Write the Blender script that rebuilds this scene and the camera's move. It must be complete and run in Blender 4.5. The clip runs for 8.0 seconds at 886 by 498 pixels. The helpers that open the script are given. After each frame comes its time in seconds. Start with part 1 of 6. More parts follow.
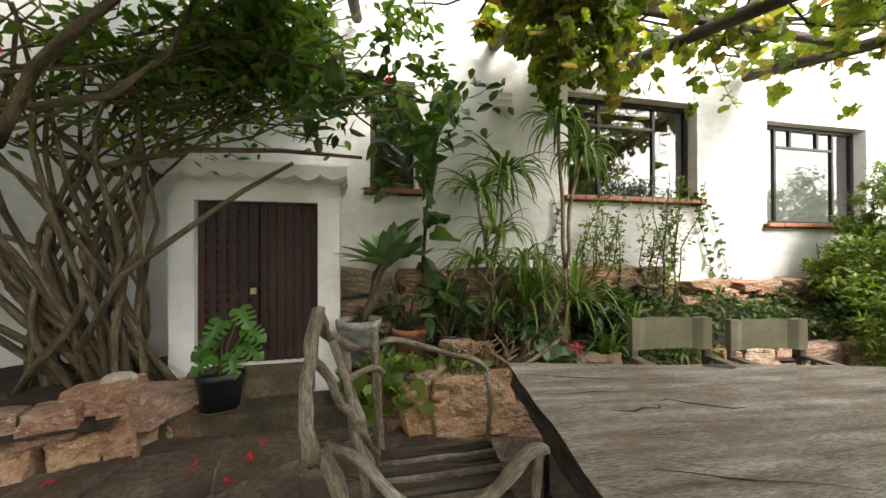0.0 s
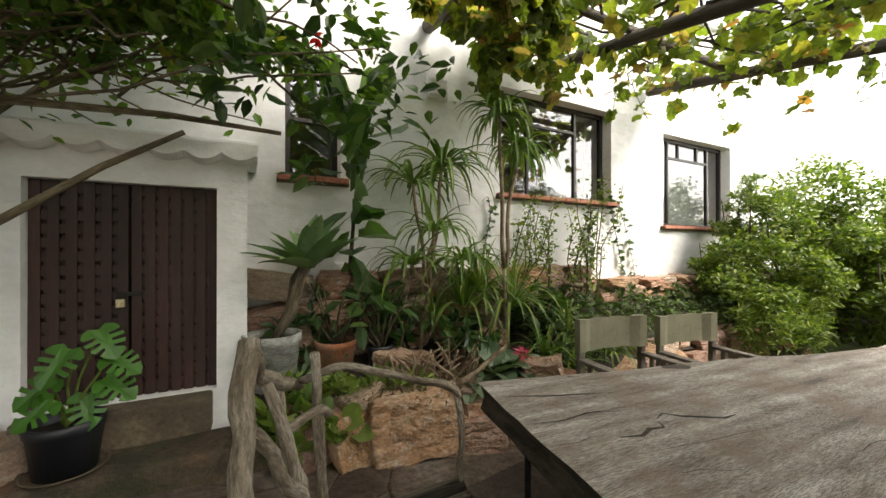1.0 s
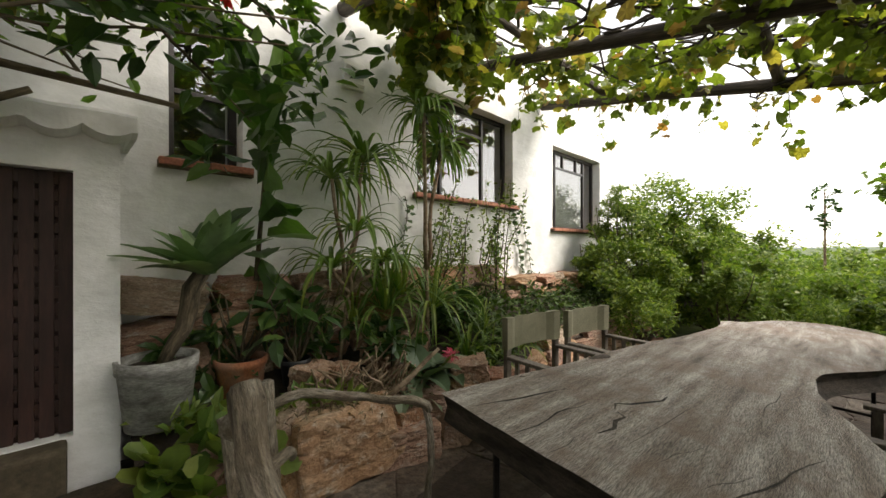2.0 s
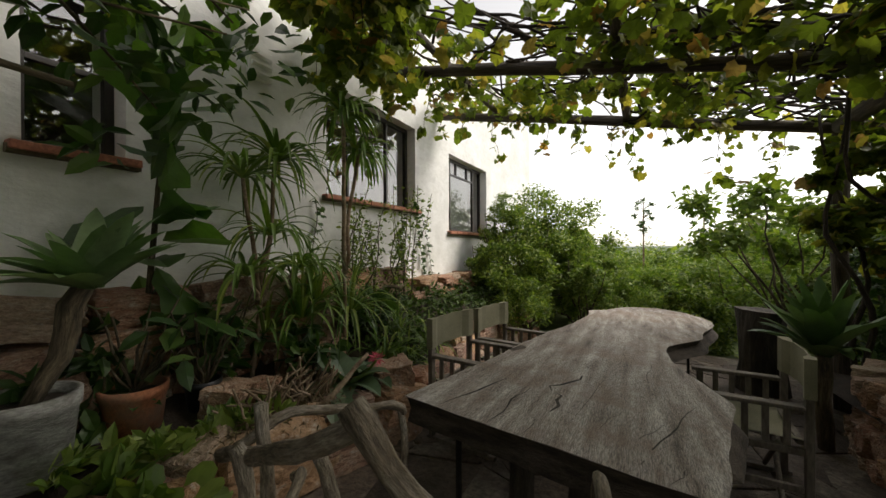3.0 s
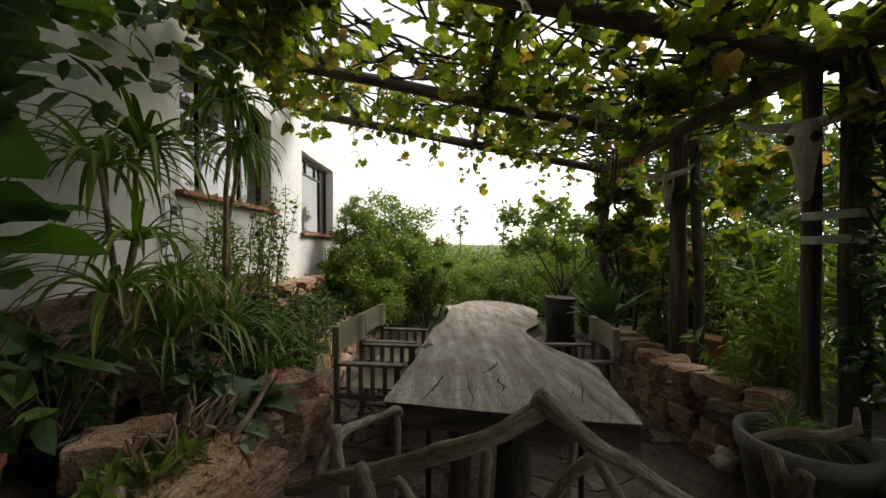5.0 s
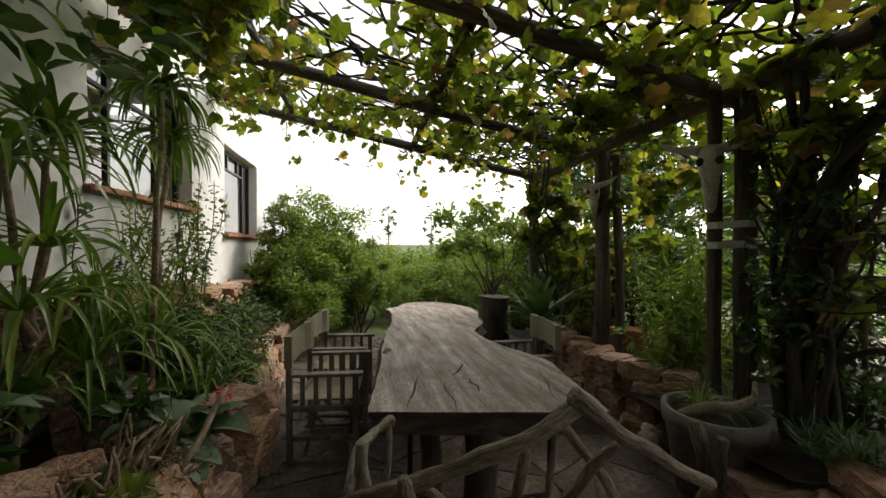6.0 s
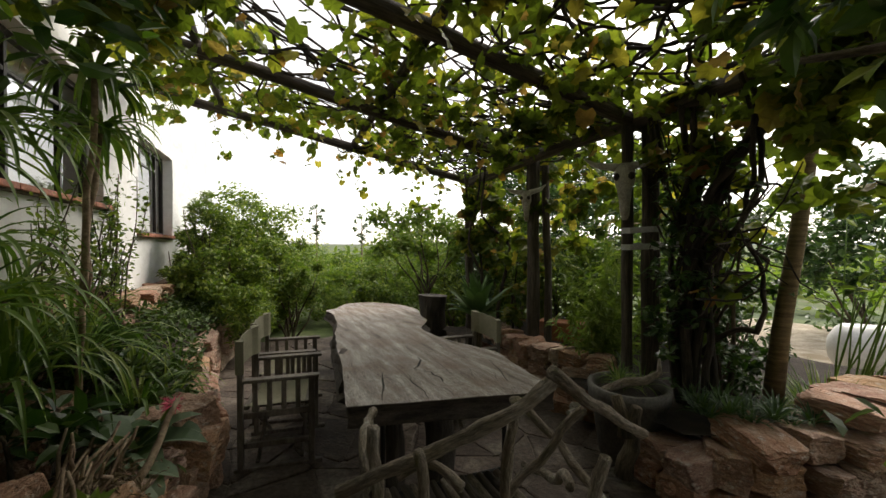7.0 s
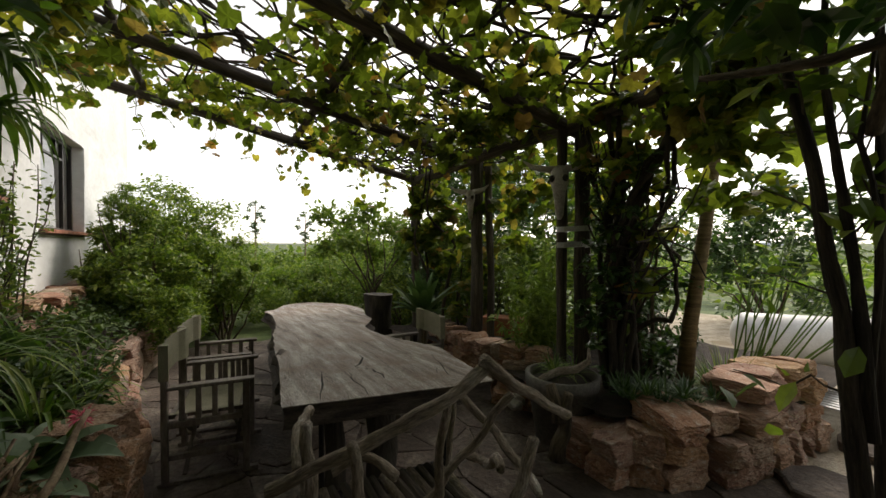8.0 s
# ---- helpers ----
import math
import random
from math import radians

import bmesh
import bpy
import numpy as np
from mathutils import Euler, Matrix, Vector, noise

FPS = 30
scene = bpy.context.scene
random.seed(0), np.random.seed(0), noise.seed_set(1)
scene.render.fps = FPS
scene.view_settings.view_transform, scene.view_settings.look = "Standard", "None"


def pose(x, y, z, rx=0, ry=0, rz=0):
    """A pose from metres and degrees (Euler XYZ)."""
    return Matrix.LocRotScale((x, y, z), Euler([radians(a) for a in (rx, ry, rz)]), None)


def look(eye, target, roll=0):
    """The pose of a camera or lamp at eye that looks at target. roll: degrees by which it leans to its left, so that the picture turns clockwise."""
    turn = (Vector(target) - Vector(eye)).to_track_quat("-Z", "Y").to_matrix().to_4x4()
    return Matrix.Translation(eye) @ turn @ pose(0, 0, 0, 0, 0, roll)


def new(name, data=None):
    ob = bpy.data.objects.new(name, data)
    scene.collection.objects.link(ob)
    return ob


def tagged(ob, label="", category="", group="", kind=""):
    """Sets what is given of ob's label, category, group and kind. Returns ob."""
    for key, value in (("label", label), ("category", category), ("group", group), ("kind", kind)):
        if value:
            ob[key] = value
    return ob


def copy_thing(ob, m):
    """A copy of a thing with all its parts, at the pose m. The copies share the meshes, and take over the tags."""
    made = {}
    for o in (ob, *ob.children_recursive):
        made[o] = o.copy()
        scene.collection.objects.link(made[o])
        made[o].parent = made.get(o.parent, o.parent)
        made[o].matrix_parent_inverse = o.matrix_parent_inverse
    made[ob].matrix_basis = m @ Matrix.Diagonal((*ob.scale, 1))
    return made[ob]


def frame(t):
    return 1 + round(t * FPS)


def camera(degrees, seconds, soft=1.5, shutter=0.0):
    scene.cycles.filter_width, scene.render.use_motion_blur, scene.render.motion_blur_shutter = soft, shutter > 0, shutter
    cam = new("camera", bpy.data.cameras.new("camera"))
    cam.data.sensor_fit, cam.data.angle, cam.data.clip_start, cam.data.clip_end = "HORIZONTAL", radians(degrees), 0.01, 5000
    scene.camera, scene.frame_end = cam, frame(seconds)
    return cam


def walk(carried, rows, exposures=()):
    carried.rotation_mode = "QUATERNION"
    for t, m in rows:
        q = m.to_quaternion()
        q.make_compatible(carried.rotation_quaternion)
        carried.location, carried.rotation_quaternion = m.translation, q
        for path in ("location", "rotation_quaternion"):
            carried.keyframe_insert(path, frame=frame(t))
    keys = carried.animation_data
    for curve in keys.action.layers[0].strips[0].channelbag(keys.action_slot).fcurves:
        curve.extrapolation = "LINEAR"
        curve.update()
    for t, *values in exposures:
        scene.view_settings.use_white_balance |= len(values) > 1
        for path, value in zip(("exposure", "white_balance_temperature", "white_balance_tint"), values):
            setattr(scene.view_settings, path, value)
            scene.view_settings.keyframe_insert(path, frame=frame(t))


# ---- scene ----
cam = camera(99.3, 8.0)
PATH = [
    (0, (0.477, 0.784, 1.369), (0.935, 2.731, 1.381), -0.1),
    (0.5, (0.412, 1.006, 1.387), (1.1, 2.884, 1.387), -0.1),
    (1, (0.362, 1.187, 1.37), (1.284, 2.962, 1.376), 0.0),
    (1.5, (0.299, 1.34, 1.371), (1.463, 2.966, 1.376), 0.0),
    (3, (-0.081, 1.657, 1.421), (1.698, 2.571, 1.419), -0.3),
    (3.5, (-0.18, 1.809, 1.428), (1.711, 2.459, 1.426), -0.4),
    (4, (-0.287, 1.936, 1.449), (1.675, 2.329, 1.442), -0.4),
    (5.5, (-0.426, 2.403, 1.511), (1.562, 2.183, 1.495), -0.0),
    (6, (-0.409, 2.526, 1.524), (1.543, 2.09, 1.508), -0.1),
    (6.5, (-0.444, 2.658, 1.528), (1.453, 2.023, 1.512), -0.1),
    (7, (-0.497, 2.771, 1.545), (1.332, 1.962, 1.525), -0.1),
    (7.5, (-0.517, 2.771, 1.535), (1.252, 1.84, 1.51), 0.0),
    (8, (-0.538, 2.747, 1.529), (1.164, 1.697, 1.506), 0.0),
]
walk(cam, [(t, look(eye, target, roll)) for t, eye, target, roll in PATH],
     exposures=[(0.0, 2.1, 7150, 11), (1.5, 1.83, 7150, 11), (2.2, 1.3, 7150, 11), (3.0, 0.78, 7150, 11), (4.2, 0.78, 7150, 11), (5.3, 0.97, 7150, 11), (6.0, 1.05, 7150, 11), (6.7, 1.02, 7150, 11), (8.0, 0.78, 7150, 11)])

# ---- light: an overcast sky and a weak, very soft sun ----
world = bpy.data.worlds.new("sky")
scene.world = world
world.use_nodes = True
wn, wl = world.node_tree.nodes, world.node_tree.links
sky = wn.new("ShaderNodeTexSky")
sky.sky_type, sky.sun_disc = "NISHITA", False
sky.sun_elevation, sky.sun_rotation, sky.dust_density, sky.air_density = radians(43.0), radians(144.5), 1.0, 1.0
grey = wn.new("ShaderNodeHueSaturation")
grey.inputs["Saturation"].default_value = 0.22
wl.new(sky.outputs["Color"], grey.inputs["Color"])
wl.new(grey.outputs["Color"], wn["Background"].inputs["Color"])
wn["Background"].inputs["Strength"].default_value = 0.15
sun = new("sun", bpy.data.lights.new("sun", "SUN"))
sun.data.energy, sun.data.angle, sun.data.color = 1.5, radians(28), (1.0, 0.97, 0.92)
sun.matrix_world = look((5.0, -7.0, 8.0), (0, 0, 0))


# ---- materials ----
def nodes_of(name):
    m = bpy.data.materials.new(name)
    m.use_nodes = True
    t = m.node_tree
    return m, t.nodes, t.links, t.nodes["Principled BSDF"]


def noise_tex(n, l, vec, scale, detail=6.0, rough=0.6, stretch=None):
    tex = n.new("ShaderNodeTexNoise")
    tex.inputs["Scale"].default_value, tex.inputs["Detail"].default_value, tex.inputs["Roughness"].default_value = scale, detail, rough
    if stretch:
        mp = n.new("ShaderNodeMapping")
        mp.inputs["Scale"].default_value = stretch
        l.new(vec, mp.inputs["Vector"])
        vec = mp.outputs["Vector"]
    l.new(vec, tex.inputs["Vector"])
    return tex.outputs["Fac"]


def ramp(n, l, fac, stops):
    r = n.new("ShaderNodeValToRGB")
    e = r.color_ramp.elements
    while len(e) < len(stops):
        e.new(0.5)
    for k, (p, c) in enumerate(stops):
        e[k].position, e[k].color = p, (*c, 1)
    l.new(fac, r.inputs["Fac"])
    return r.outputs["Color"]


def mix(n, l, kind, fac, a, b):
    m = n.new("ShaderNodeMix")
    m.data_type, m.blend_type = "RGBA", kind
    for socket, v in ((m.inputs["Factor"], fac), (m.inputs[6], a), (m.inputs[7], b)):
        if isinstance(v, (int, float)):
            socket.default_value = v
        elif isinstance(v, tuple):
            socket.default_value = (*v, 1)
        else:
            l.new(v, socket)
    return m.outputs[2]


def surface(name, stops, scale, fine=40.0, rough=0.8, bump=0.3, depth=0.01, stretch=None, grime=None, grime_scale=1.2, per_object=0.0, metal=0.0, tints=None, grain=0.45, along=False):
    """A solid surface: a coarse colour noise, a fine grain, stains of a second colour, and relief."""
    m, n, l, b = nodes_of(name)
    at = n.new("ShaderNodeTexCoord").outputs["Object"]
    if along:
        lengthwise = n.new("ShaderNodeAttribute")
        lengthwise.attribute_name = "grain"
        at = lengthwise.outputs["Vector"]
    if per_object:
        info = n.new("ShaderNodeObjectInfo")
        add = n.new("ShaderNodeVectorMath")
        mul = n.new("ShaderNodeVectorMath")
        mul.operation, mul.inputs[1].default_value = "SCALE", (0, 0, 0)
        mul.inputs["Scale"].default_value = 30.0
        cmb = n.new("ShaderNodeCombineXYZ")
        for k in range(3):
            l.new(info.outputs["Random"], cmb.inputs[k])
        l.new(cmb.outputs[0], mul.inputs[0])
        l.new(at, add.inputs[0])
        l.new(mul.outputs[0], add.inputs[1])
        at = add.outputs[0]
    big = noise_tex(n, l, at, scale, stretch=stretch)
    small = noise_tex(n, l, at, fine, 4.0, 0.7, stretch)
    col = ramp(n, l, big, [(0.5 + (p - 0.5) * 0.6, c) for p, c in stops])
    if tints:
        col = mix(n, l, "MIX", 0.66, col, ramp(n, l, info.outputs["Random"], tints))
    col = mix(n, l, "OVERLAY", grain, col, ramp(n, l, small, [(0.38, (0.24, 0.24, 0.24)), (0.62, (0.76, 0.76, 0.76))]))
    if grime:
        spots = ramp(n, l, noise_tex(n, l, at, grime_scale, 8.0, 0.65), [(0.5, (0, 0, 0)), (0.68, (1, 1, 1))])
        col = mix(n, l, "MIX", spots, col, grime)
    if per_object:
        hs = n.new("ShaderNodeHueSaturation")
        val = n.new("ShaderNodeMapRange")
        val.inputs["To Min"].default_value, val.inputs["To Max"].default_value = 1 - per_object, 1 + per_object
        l.new(info.outputs["Random"], val.inputs["Value"])
        l.new(val.outputs[0], hs.inputs["Value"])
        l.new(col, hs.inputs["Color"])
        col = hs.outputs["Color"]
    l.new(col, b.inputs["Base Color"])
    b.inputs["Roughness"].default_value, b.inputs["Metallic"].default_value = rough, metal
    if bump:
        add = n.new("ShaderNodeMath")
        l.new(big, add.inputs[0])
        l.new(small, add.inputs[1])
        bp = n.new("ShaderNodeBump")
        bp.inputs["Strength"].default_value, bp.inputs["Distance"].default_value = bump, depth
        l.new(add.outputs[0], bp.inputs["Height"])
        l.new(bp.outputs[0], b.inputs["Normal"])
    return m


def leaf(name, stops, rough=0.45, shine=0.3, glow=(1.2, 1.5, 0.5)):
    """Foliage: each leaf has its own shade, and light shines through it."""
    m, n, l, b = nodes_of(name)
    col = ramp(n, l, n.new("ShaderNodeNewGeometry").outputs["Random Per Island"], stops)
    at = n.new("ShaderNodeTexCoord").outputs["Object"]
    col = mix(n, l, "OVERLAY", 0.35, col, ramp(n, l, noise_tex(n, l, at, 18.0), [(0.3, (0.25, 0.25, 0.25)), (0.7, (0.75, 0.75, 0.75))]))
    l.new(col, b.inputs["Base Color"])
    b.inputs["Roughness"].default_value = rough
    tr = n.new("ShaderNodeBsdfTranslucent")
    l.new(mix(n, l, "MULTIPLY", 1.0, col, glow), tr.inputs["Color"])
    ms = n.new("ShaderNodeMixShader")
    ms.inputs[0].default_value = shine
    l.new(b.outputs[0], ms.inputs[1])
    l.new(tr.outputs[0], ms.inputs[2])
    l.new(ms.outputs[0], n["Material Output"].inputs["Surface"])
    return m


PLASTER = surface("whitewash", [(0.3, (0.78, 0.78, 0.77)), (0.7, (0.86, 0.86, 0.85))], 1.3, 9.0, 0.9, 0.35, 0.02, stretch=(1, 1, 1.7), grime=(0.70, 0.70, 0.67), grime_scale=0.9)
SLATE = surface("paving", [(0.25, (0.055, 0.037, 0.026)), (0.55, (0.115, 0.085, 0.064)), (0.8, (0.23, 0.195, 0.16))], 1.8, 26.0, 0.75, 0.9, 0.02, grime=(0.045, 0.03, 0.021), grime_scale=2.0, per_object=0.2, grain=0.7)
SOIL = surface("soil", [(0.3, (0.025, 0.018, 0.013)), (0.7, (0.06, 0.043, 0.031))], 6.0, 60.0, 0.95, 0.8, 0.03)
TURF = surface("garden_ground", [(0.3, (0.05, 0.08, 0.025)), (0.6, (0.10, 0.14, 0.04)), (0.8, (0.16, 0.15, 0.08))], 0.35, 6.0, 0.95, 0.6, 0.05)
def rock_face(name):
    """Weathered sandstone: stones of red, ochre and cream, with bedding, fine cracks, broken facets and pale lichen."""
    m, n, l, b = nodes_of(name)
    info = n.new("ShaderNodeObjectInfo").outputs["Random"]
    cmb, add = n.new("ShaderNodeCombineXYZ"), n.new("ShaderNodeVectorMath")
    mul = n.new("ShaderNodeMath")
    mul.operation, mul.inputs[1].default_value = "MULTIPLY", 37.0
    l.new(info, mul.inputs[0])
    for k in range(3):
        l.new(mul.outputs[0], cmb.inputs[k])
    l.new(n.new("ShaderNodeTexCoord").outputs["Object"], add.inputs[0])
    l.new(cmb.outputs[0], add.inputs[1])
    at = add.outputs[0]
    big, fine = noise_tex(n, l, at, 2.6, 8.0, 0.62, (1, 1, 1.3)), noise_tex(n, l, at, 26.0, 6.0, 0.75)
    tint = ramp(n, l, info, [(0.0, (0.30, 0.125, 0.075)), (0.14, (0.47, 0.28, 0.13)), (0.28, (0.26, 0.15, 0.11)), (0.43, (0.56, 0.46, 0.35)), (0.56, (0.38, 0.17, 0.10)), (0.70, (0.30, 0.19, 0.155)), (0.84, (0.44, 0.24, 0.13)), (1.0, (0.33, 0.25, 0.20))])
    col = mix(n, l, "MIX", 0.62, ramp(n, l, big, [(0.34, (0.11, 0.065, 0.05)), (0.46, (0.32, 0.18, 0.12)), (0.56, (0.45, 0.32, 0.23)), (0.68, (0.64, 0.55, 0.45))]), tint)
    col = mix(n, l, "OVERLAY", 0.5, col, ramp(n, l, fine, [(0.36, (0.2, 0.2, 0.2)), (0.64, (0.8, 0.8, 0.8))]))
    warp = n.new("ShaderNodeVectorMath")
    wn_ = n.new("ShaderNodeTexNoise")
    wn_.inputs["Scale"].default_value = 4.0
    l.new(at, wn_.inputs["Vector"])
    l.new(at, warp.inputs[0])
    l.new(wn_.outputs["Color"], warp.inputs[1])
    vo = n.new("ShaderNodeTexVoronoi")
    vo.feature, vo.inputs["Scale"].default_value = "DISTANCE_TO_EDGE", 2.6
    l.new(warp.outputs[0], vo.inputs["Vector"])
    col = mix(n, l, "MULTIPLY", 0.18, col, ramp(n, l, vo.outputs["Distance"], [(0.0, (0.3, 0.24, 0.2)), (0.035, (1, 1, 1))]))
    lichen = ramp(n, l, noise_tex(n, l, at, 6.5, 9.0, 0.7), [(0.54, (0, 0, 0)), (0.66, (0.75, 0.75, 0.75))])
    col = mix(n, l, "MIX", lichen, col, (0.52, 0.47, 0.40))
    l.new(col, b.inputs["Base Color"])
    b.inputs["Roughness"].default_value = 0.9
    facet = n.new("ShaderNodeTexVoronoi")
    facet.inputs["Scale"].default_value = 4.5
    l.new(warp.outputs[0], facet.inputs["Vector"])
    total = None
    for out, w in ((big, 1.0), (fine, 0.3), (facet.outputs["Distance"], 0.6), (ramp(n, l, vo.outputs["Distance"], [(0.0, (0, 0, 0)), (0.05, (1, 1, 1))]), 0.08)):
        q = n.new("ShaderNodeMath")
        q.operation, q.inputs[1].default_value = "MULTIPLY_ADD", w
        l.new(out, q.inputs[0])
        if total:
            l.new(total, q.inputs[2])
        total = q.outputs[0]
    bp = n.new("ShaderNodeBump")
    bp.inputs["Strength"].default_value, bp.inputs["Distance"].default_value = 0.8, 0.022
    l.new(total, bp.inputs["Height"])
    l.new(bp.outputs[0], b.inputs["Normal"])
    return m


ROCK = rock_face("sandstone")
SLAB = surface("grey_slab_wood", [(0.15, (0.11, 0.085, 0.07)), (0.38, (0.27, 0.222, 0.182)), (0.6, (0.38, 0.335, 0.295)), (0.85, (0.58, 0.55, 0.51))], 5.0, 85.0, 0.66, 1.0, 0.008, stretch=(0.4, 3.2, 1.0), grime=(0.24, 0.165, 0.12), grime_scale=2.6, grain=0.95)
DRIFT = surface("driftwood", [(0.15, (0.075, 0.055, 0.036)), (0.42, (0.235, 0.19, 0.14)), (0.62, (0.36, 0.31, 0.25)), (0.88, (0.58, 0.54, 0.48))], 14.0, 150.0, 0.8, 1.0, 0.012, stretch=(1, 1, 0.22), grime=(0.17, 0.125, 0.08), grime_scale=5.0, grain=0.8, along=True)
POLE = surface("weathered_pole", [(0.2, (0.028, 0.021, 0.015)), (0.5, (0.075, 0.06, 0.045)), (0.8, (0.15, 0.125, 0.095))], 16.0, 90.0, 0.85, 0.9, 0.012, stretch=(1, 1, 0.08), grain=0.7, along=True)
STEMBARK = surface("smooth_stem_bark", [(0.3, (0.065, 0.05, 0.028)), (0.6, (0.15, 0.118, 0.07)), (0.8, (0.27, 0.225, 0.155))], 14.0, 70.0, 0.85, 0.8, 0.01, stretch=(1, 1, 0.25), grain=0.6, along=True)
VINEBARK = surface("dark_vine_bark", [(0.3, (0.02, 0.015, 0.011)), (0.7, (0.075, 0.058, 0.042))], 24.0, 110.0, 0.9, 1.0, 0.015, stretch=(1, 1, 0.1), grain=0.7, along=True)
BARK = surface("bark", [(0.3, (0.04, 0.03, 0.018)), (0.7, (0.16, 0.125, 0.08))], 18.0, 80.0, 0.9, 1.0, 0.015, stretch=(1, 1, 0.2), grain=0.7, along=True)
TEAK = surface("weathered_teak", [(0.3, (0.075, 0.06, 0.048)), (0.7, (0.21, 0.18, 0.15))], 6.0, 60.0, 0.75, 0.3, 0.004, stretch=(1, 1, 0.3))
CANVAS = surface("khaki_canvas", [(0.3, (0.20, 0.19, 0.125)), (0.7, (0.27, 0.255, 0.175))], 4.0, 220.0, 0.9, 0.25, 0.002)
DOORWOOD = surface("dark_door_wood", [(0.3, (0.022, 0.0075, 0.0055)), (0.7, (0.046, 0.0165, 0.012))], 5.0, 50.0, 0.6, 0.35, 0.004, stretch=(1, 1, 0.15))
SILL = surface("red_sill_tile", [(0.3, (0.36, 0.13, 0.08)), (0.7, (0.5, 0.21, 0.13))], 6.0, 50.0, 0.7, 0.3, 0.004)
STEEL = surface("dark_window_paint", [(0.3, (0.015, 0.012, 0.011)), (0.7, (0.03, 0.025, 0.022))], 8.0, 60.0, 0.4, 0.15, 0.002)
CONCRETE = surface("step_concrete", [(0.3, (0.075, 0.056, 0.036)), (0.7, (0.16, 0.125, 0.082))], 4.0, 40.0, 0.9, 0.5, 0.008, grime=(0.06, 0.05, 0.03))
VINE_LEAF = leaf("vine_leaf", [(0.0, (0.065, 0.095, 0.022)), (0.5, (0.12, 0.17, 0.036)), (0.78, (0.2, 0.23, 0.053)), (0.91, (0.33, 0.28, 0.085)), (0.965, (0.24, 0.165, 0.11)), (1.0, (0.29, 0.15, 0.065))], 0.5, 0.6, (1.45, 1.5, 0.5))
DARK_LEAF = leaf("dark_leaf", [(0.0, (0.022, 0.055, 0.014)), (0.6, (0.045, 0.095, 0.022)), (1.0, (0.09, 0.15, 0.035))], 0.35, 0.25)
BUSH_LEAF = leaf("bush_leaf", [(0.0, (0.065, 0.11, 0.02)), (0.6, (0.15, 0.21, 0.038)), (1.0, (0.31, 0.35, 0.075))], 0.5, 0.35)
FAR_LEAF = leaf("far_leaf", [(0.0, (0.10, 0.15, 0.035)), (0.6, (0.17, 0.24, 0.05)), (1.0, (0.28, 0.31, 0.08))], 0.6, 0.35)
STRAP_LEAF = leaf("strap_leaf", [(0.0, (0.055, 0.11, 0.02)), (0.6, (0.13, 0.21, 0.042)), (1.0, (0.28, 0.32, 0.08))], 0.42, 0.3)


# ---- geometry helpers ----
def G(x, y):
    """Height of the sloping patio."""
    return -0.042 * (x - 1.5) + 0.03 * (y - 2) + 0.04


class Skin(tuple):
    """Verts and faces of a tube, with a point along and round the wood for each vert."""
    grain = None


def thing(name, at, label, category, group="", kind=""):
    ob = new(name)
    ob.location = at
    ob.empty_display_size = 0.1
    return tagged(ob, label, category, group, kind)


def mesh_of(name, verts, faces, material, smooth=False):
    me = bpy.data.meshes.new(name)
    me.from_pydata([tuple(v) for v in verts], [], [tuple(f) for f in faces])
    me.materials.append(material)
    if smooth:
        me.shade_smooth()
    return me


def part(name, data, material, parent, label="", smooth=False):
    """One mesh object under a thing. data: a bmesh or (verts, faces), in world coordinates."""
    if isinstance(data, bmesh.types.BMesh):
        me = bpy.data.meshes.new(name)
        data.to_mesh(me)
        data.free()
        me.materials.append(material)
        if smooth:
            me.shade_smooth()
    elif isinstance(data, bpy.types.Mesh):
        me = data
    else:
        me = mesh_of(name, *data, material, smooth)
        if isinstance(data, Skin) and data.grain:
            layer = me.attributes.new("grain", "FLOAT_VECTOR", "POINT")
            layer.data.foreach_set("vector", [q for p in data.grain for q in p])
    ob = new(name, me)
    if parent:
        ob.parent = parent
        ob.matrix_parent_inverse = Matrix.Translation(-parent.location)
    return tagged(ob, label)


def box(bm, lo, hi, bevel=0.0, turn=None):
    """A box between two corners, bevelled, turned by a matrix about its centre."""
    lo, hi = Vector(lo), Vector(hi)
    m = Matrix.Translation((lo + hi) / 2) @ (turn or Matrix()) @ Matrix.Diagonal((*(hi - lo), 1))
    made = bmesh.ops.create_cube(bm, size=1.0, matrix=m)["verts"]
    if bevel:
        edges = list({e for v in made for e in v.link_edges})
        bmesh.ops.bevel(bm, geom=edges, offset=bevel, segments=2, affect="EDGES", profile=0.6)
    return bm


